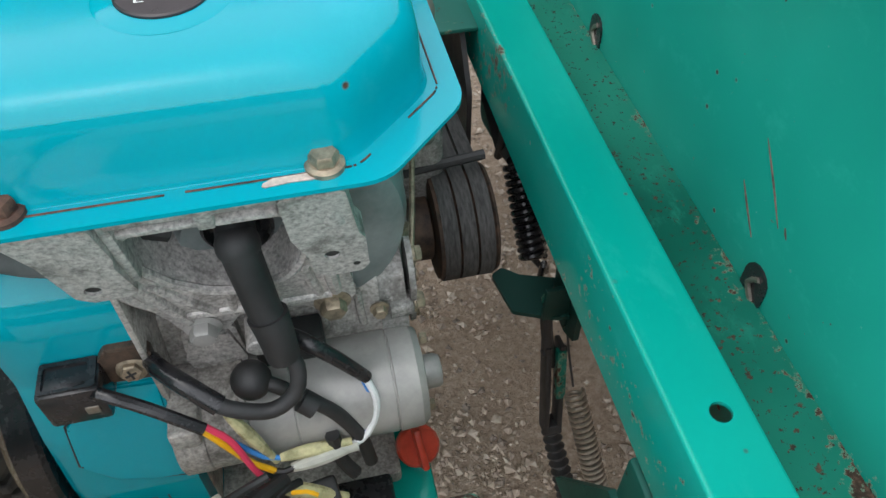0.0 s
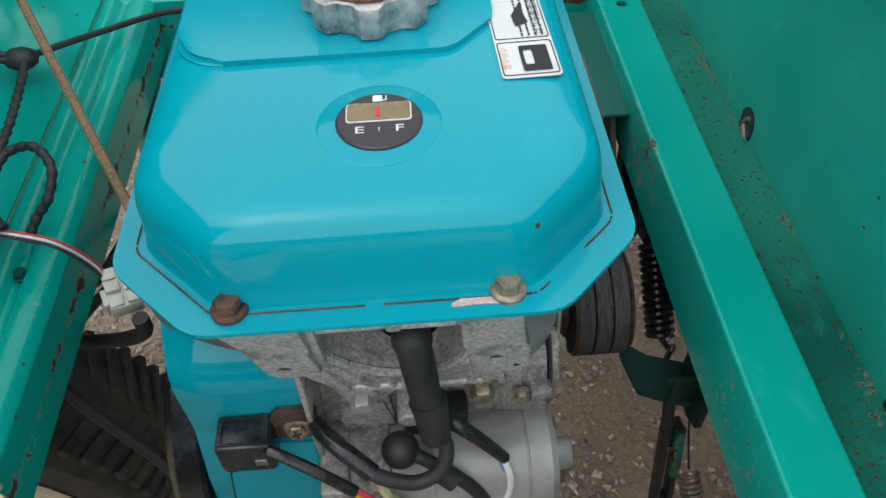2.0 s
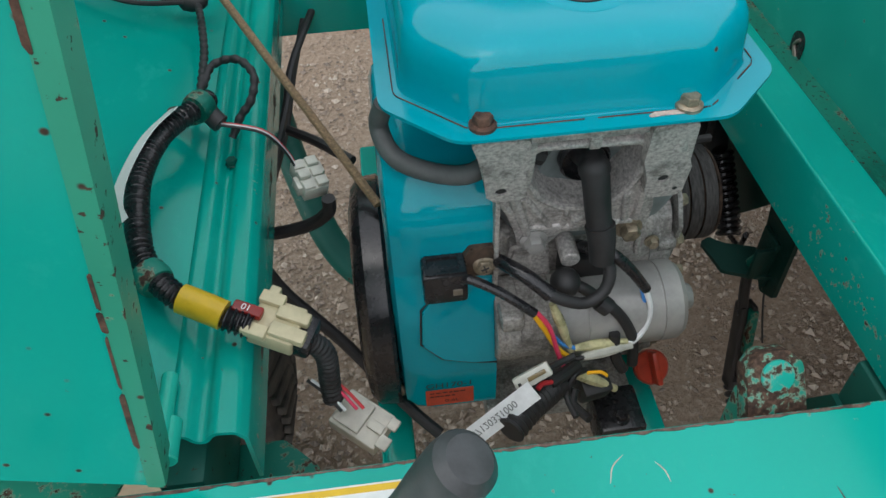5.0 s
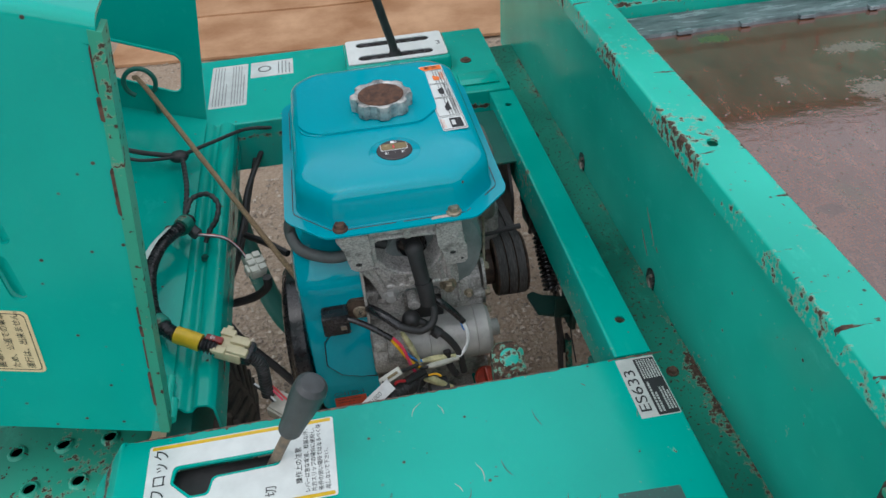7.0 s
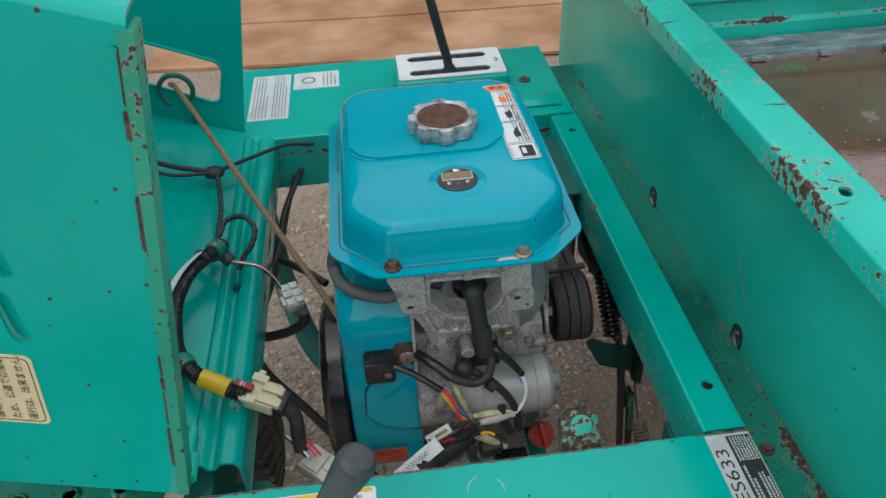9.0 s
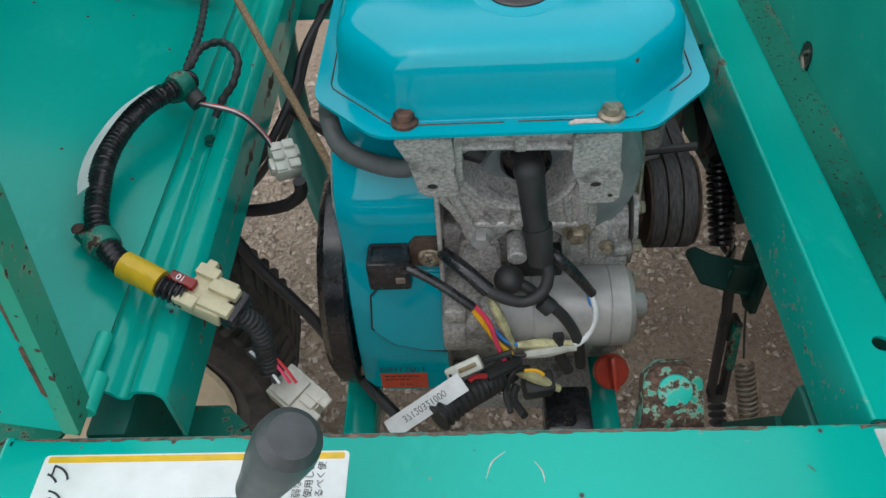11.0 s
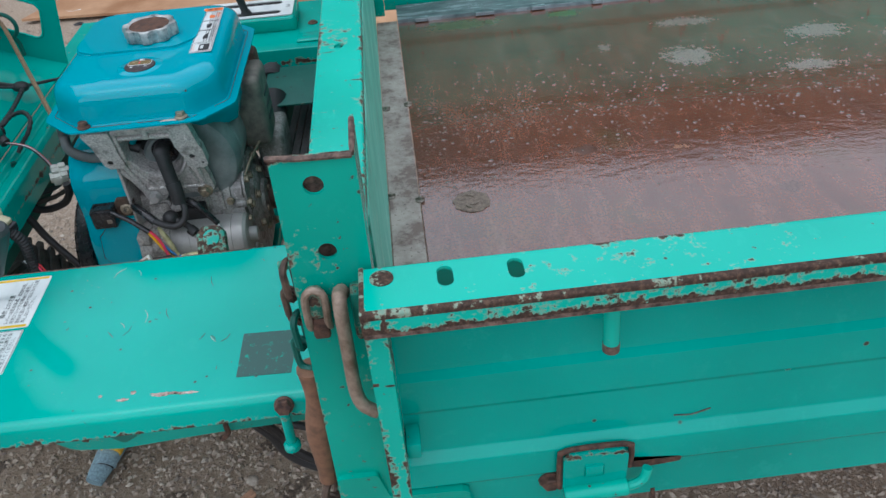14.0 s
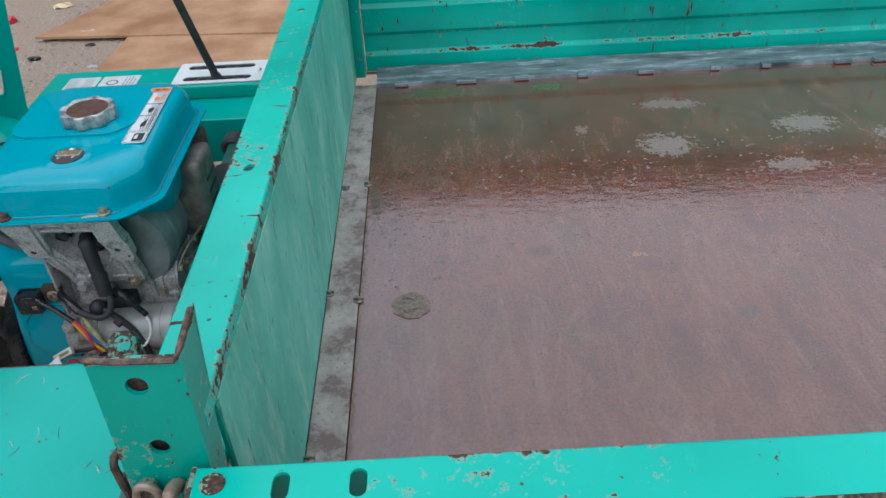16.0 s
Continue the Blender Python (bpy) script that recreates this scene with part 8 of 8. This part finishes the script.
mud_mat = plain("dried_mud", (0.17, 0.12, 0.09), 0.5, 0, 0.4, 140, 0.6, 0.001, other=(0.27, 0.205, 0.16))
build_mud()


# ---- things lying on the yard ----
def build_glove():
    g = thing("work_glove", "crumpled grey work glove with a yellow cuff", "glove")
    bm = tube([(-0.588, 0.098, 0.012), (-0.574, 0.14, 0.020), (-0.556, 0.20, 0.026), (-0.540, 0.25, 0.024), (-0.530, 0.288, 0.014)], lambda t: 0.013 + 0.013 * math.sin(0.3 + t * 2.6), 14)
    tube([(-0.545, 0.225, 0.030), (-0.552, 0.19, 0.038), (-0.560, 0.150, 0.034), (-0.566, 0.128, 0.026)], lambda t: 0.014 + 0.007 * t, 14, bm=bm)
    part("glove_body", bm, glove_grey, g, "grey-blue knitted glove body")
    bm = tube([(-0.544, 0.196, 0.040), (-0.552, 0.172, 0.043), (-0.556, 0.150, 0.040)], lambda t: 0.021 + 0.002 * math.sin(t * 3), 14)
    part("cuff", bm, glove_yellow, g, "yellow cuff")
    part("glove_opening", lathe(((0, 0.017), (0.002, 0.016), (-0.006, 0.004)), (-0.5665, 0.1265, 0.026), (-0.573, 0.100, 0.018), 14), black, g, "dark open end of the cuff")


glove_grey = plain("grey_knit", (0.22, 0.33, 0.37), 0.9, 0, 0.3, 200, 0.5, 0.001)
glove_yellow = plain("yellow_knit", (0.70, 0.42, 0.03), 0.9, 0, 0.3, 200, 0.5, 0.001)
build_glove()


def build_boards():
    for pts, z in (([(-1.70, 2.98), (-0.35, 2.86), (1.6, 2.80), (1.6, 4.3), (-1.05, 4.4)], 0.030), ([(-1.24, 2.50), (0.4, 2.34), (1.6, 2.28), (1.6, 2.84), (-0.4, 2.90), (-1.22, 2.94)], 0.022), ([(-3.2, 4.3), (-1.2, 4.45), (-0.9, 5.6), (-3.0, 5.6)], 0.02)):
        b = part("ground_board", prism(pts, z - 0.012, z, "z"), rust_board, None, smooth=False)
        tagged(b, "weathered orange-brown board lying on the yard", "board", group="boards on the yard")
    r = random.Random(6)
    for x, y, s, mat, lab in ((-1.46, 3.03, 0.045, wire_white, "white scrap"), (-1.40, 2.90, 0.02, black, "black scrap"), (-1.62, 2.75, 0.025, black, "black scrap"), (-1.78, 2.9, 0.02, wire_red, "red scrap"), (-2.0, 3.3, 0.06, wire_red, "red scrap"), (-1.75, 3.5, 0.04, paper_cream, "yellowish scrap"), (-1.3, 2.62, 0.02, castalu, "grey scrap")):
        bm = bmesh.new()
        bmesh.ops.create_icosphere(bm, subdivisions=2, radius=s, matrix=Matrix.Translation((x, y, s * 0.25)) @ Matrix.Diagonal((1.3, 0.6, 0.4, 1)))
        for v in bm.verts:
            v.co += Vector((r.uniform(-1, 1), r.uniform(-1, 1), r.uniform(-0.5, 0.5))) * s * 0.3
        d = part("debris", bm, mat)
        tagged(d, lab + " of debris lying on the gravel", "debris", group="debris on the yard")


def build_loose_pieces():
    """Larger stones, a brick chip and a stick lying among the gravel."""
    for x, y, a, b, c in ((-0.257, 0.062, 0.013, 0.011, 0.008), (-0.495, -0.016, 0.030, 0.013, 0.008), (-0.365, -0.122, 0.014, 0.019, 0.011), (-0.385, -0.135, 0.010, 0.009, 0.007), (-0.271, -0.120, 0.024, 0.018, 0.010), (-0.31, 0.02, 0.010, 0.008, 0.006), (0.30, -0.10, 0.013, 0.010, 0.007)):
        bm = bmesh.new()
        bmesh.ops.create_icosphere(bm, subdivisions=2, radius=1.0)
        for v in bm.verts:
            q = 1.0 + 0.35 * noise.noise(v.co * 1.4 + Vector((x * 40, y * 40, 0)))
            v.co = Vector((x + a * v.co.x * q, y + b * v.co.y * q, 0.4 * c + c * v.co.z * q))
        tagged(part("stone", bm, pebble_mat), "pale rounded stone lying on the sandy yard", "stone", group="loose stones")
    bm = moved(box(-0.017, 0.017, -0.008, 0.008, 0.0, 0.010, 0.002), pose(-0.263, 0.020, 0.002, 4, 0, 42))
    tagged(part("brick_chip", bm, brick_mat), "small orange-brown brick chip on the gravel", "brick chip")
    bm = tube([(-0.380, -0.098, 0.008), (-0.345, -0.122, 0.012), (-0.300, -0.165, 0.011), (-0.258, -0.192, 0.010)], lambda t: 0.006 + 0.006 * t, 10)
    tagged(part("stick", bm, stick_mat), "grey-brown damp stick lying on the gravel", "stick")
    bm = moved(box(-0.014, 0.014, -0.009, 0.009, 0.0, 0.006, 0.002), pose(-0.247, 0.276, 0.004, 6, 4, 20))
    tagged(part("cloth_scrap", bm, glove_yellow), "small yellow scrap of knitted cloth", "scrap")


pebble_mat = plain("pale_pebble", (0.33, 0.275, 0.22), 0.8, 0, 0.3, 90, 0.4, 0.001, other=(0.44, 0.38, 0.31))
brick_mat = plain("brick_chip_clay", (0.42, 0.23, 0.14), 0.85, 0, 0.3, 200, 0.5, 0.001)
stick_mat = plain("damp_stick_bark", (0.13, 0.105, 0.085), 0.8, 0, 0.4, 120, 0.6, 0.001)
build_boards()
build_loose_pieces()
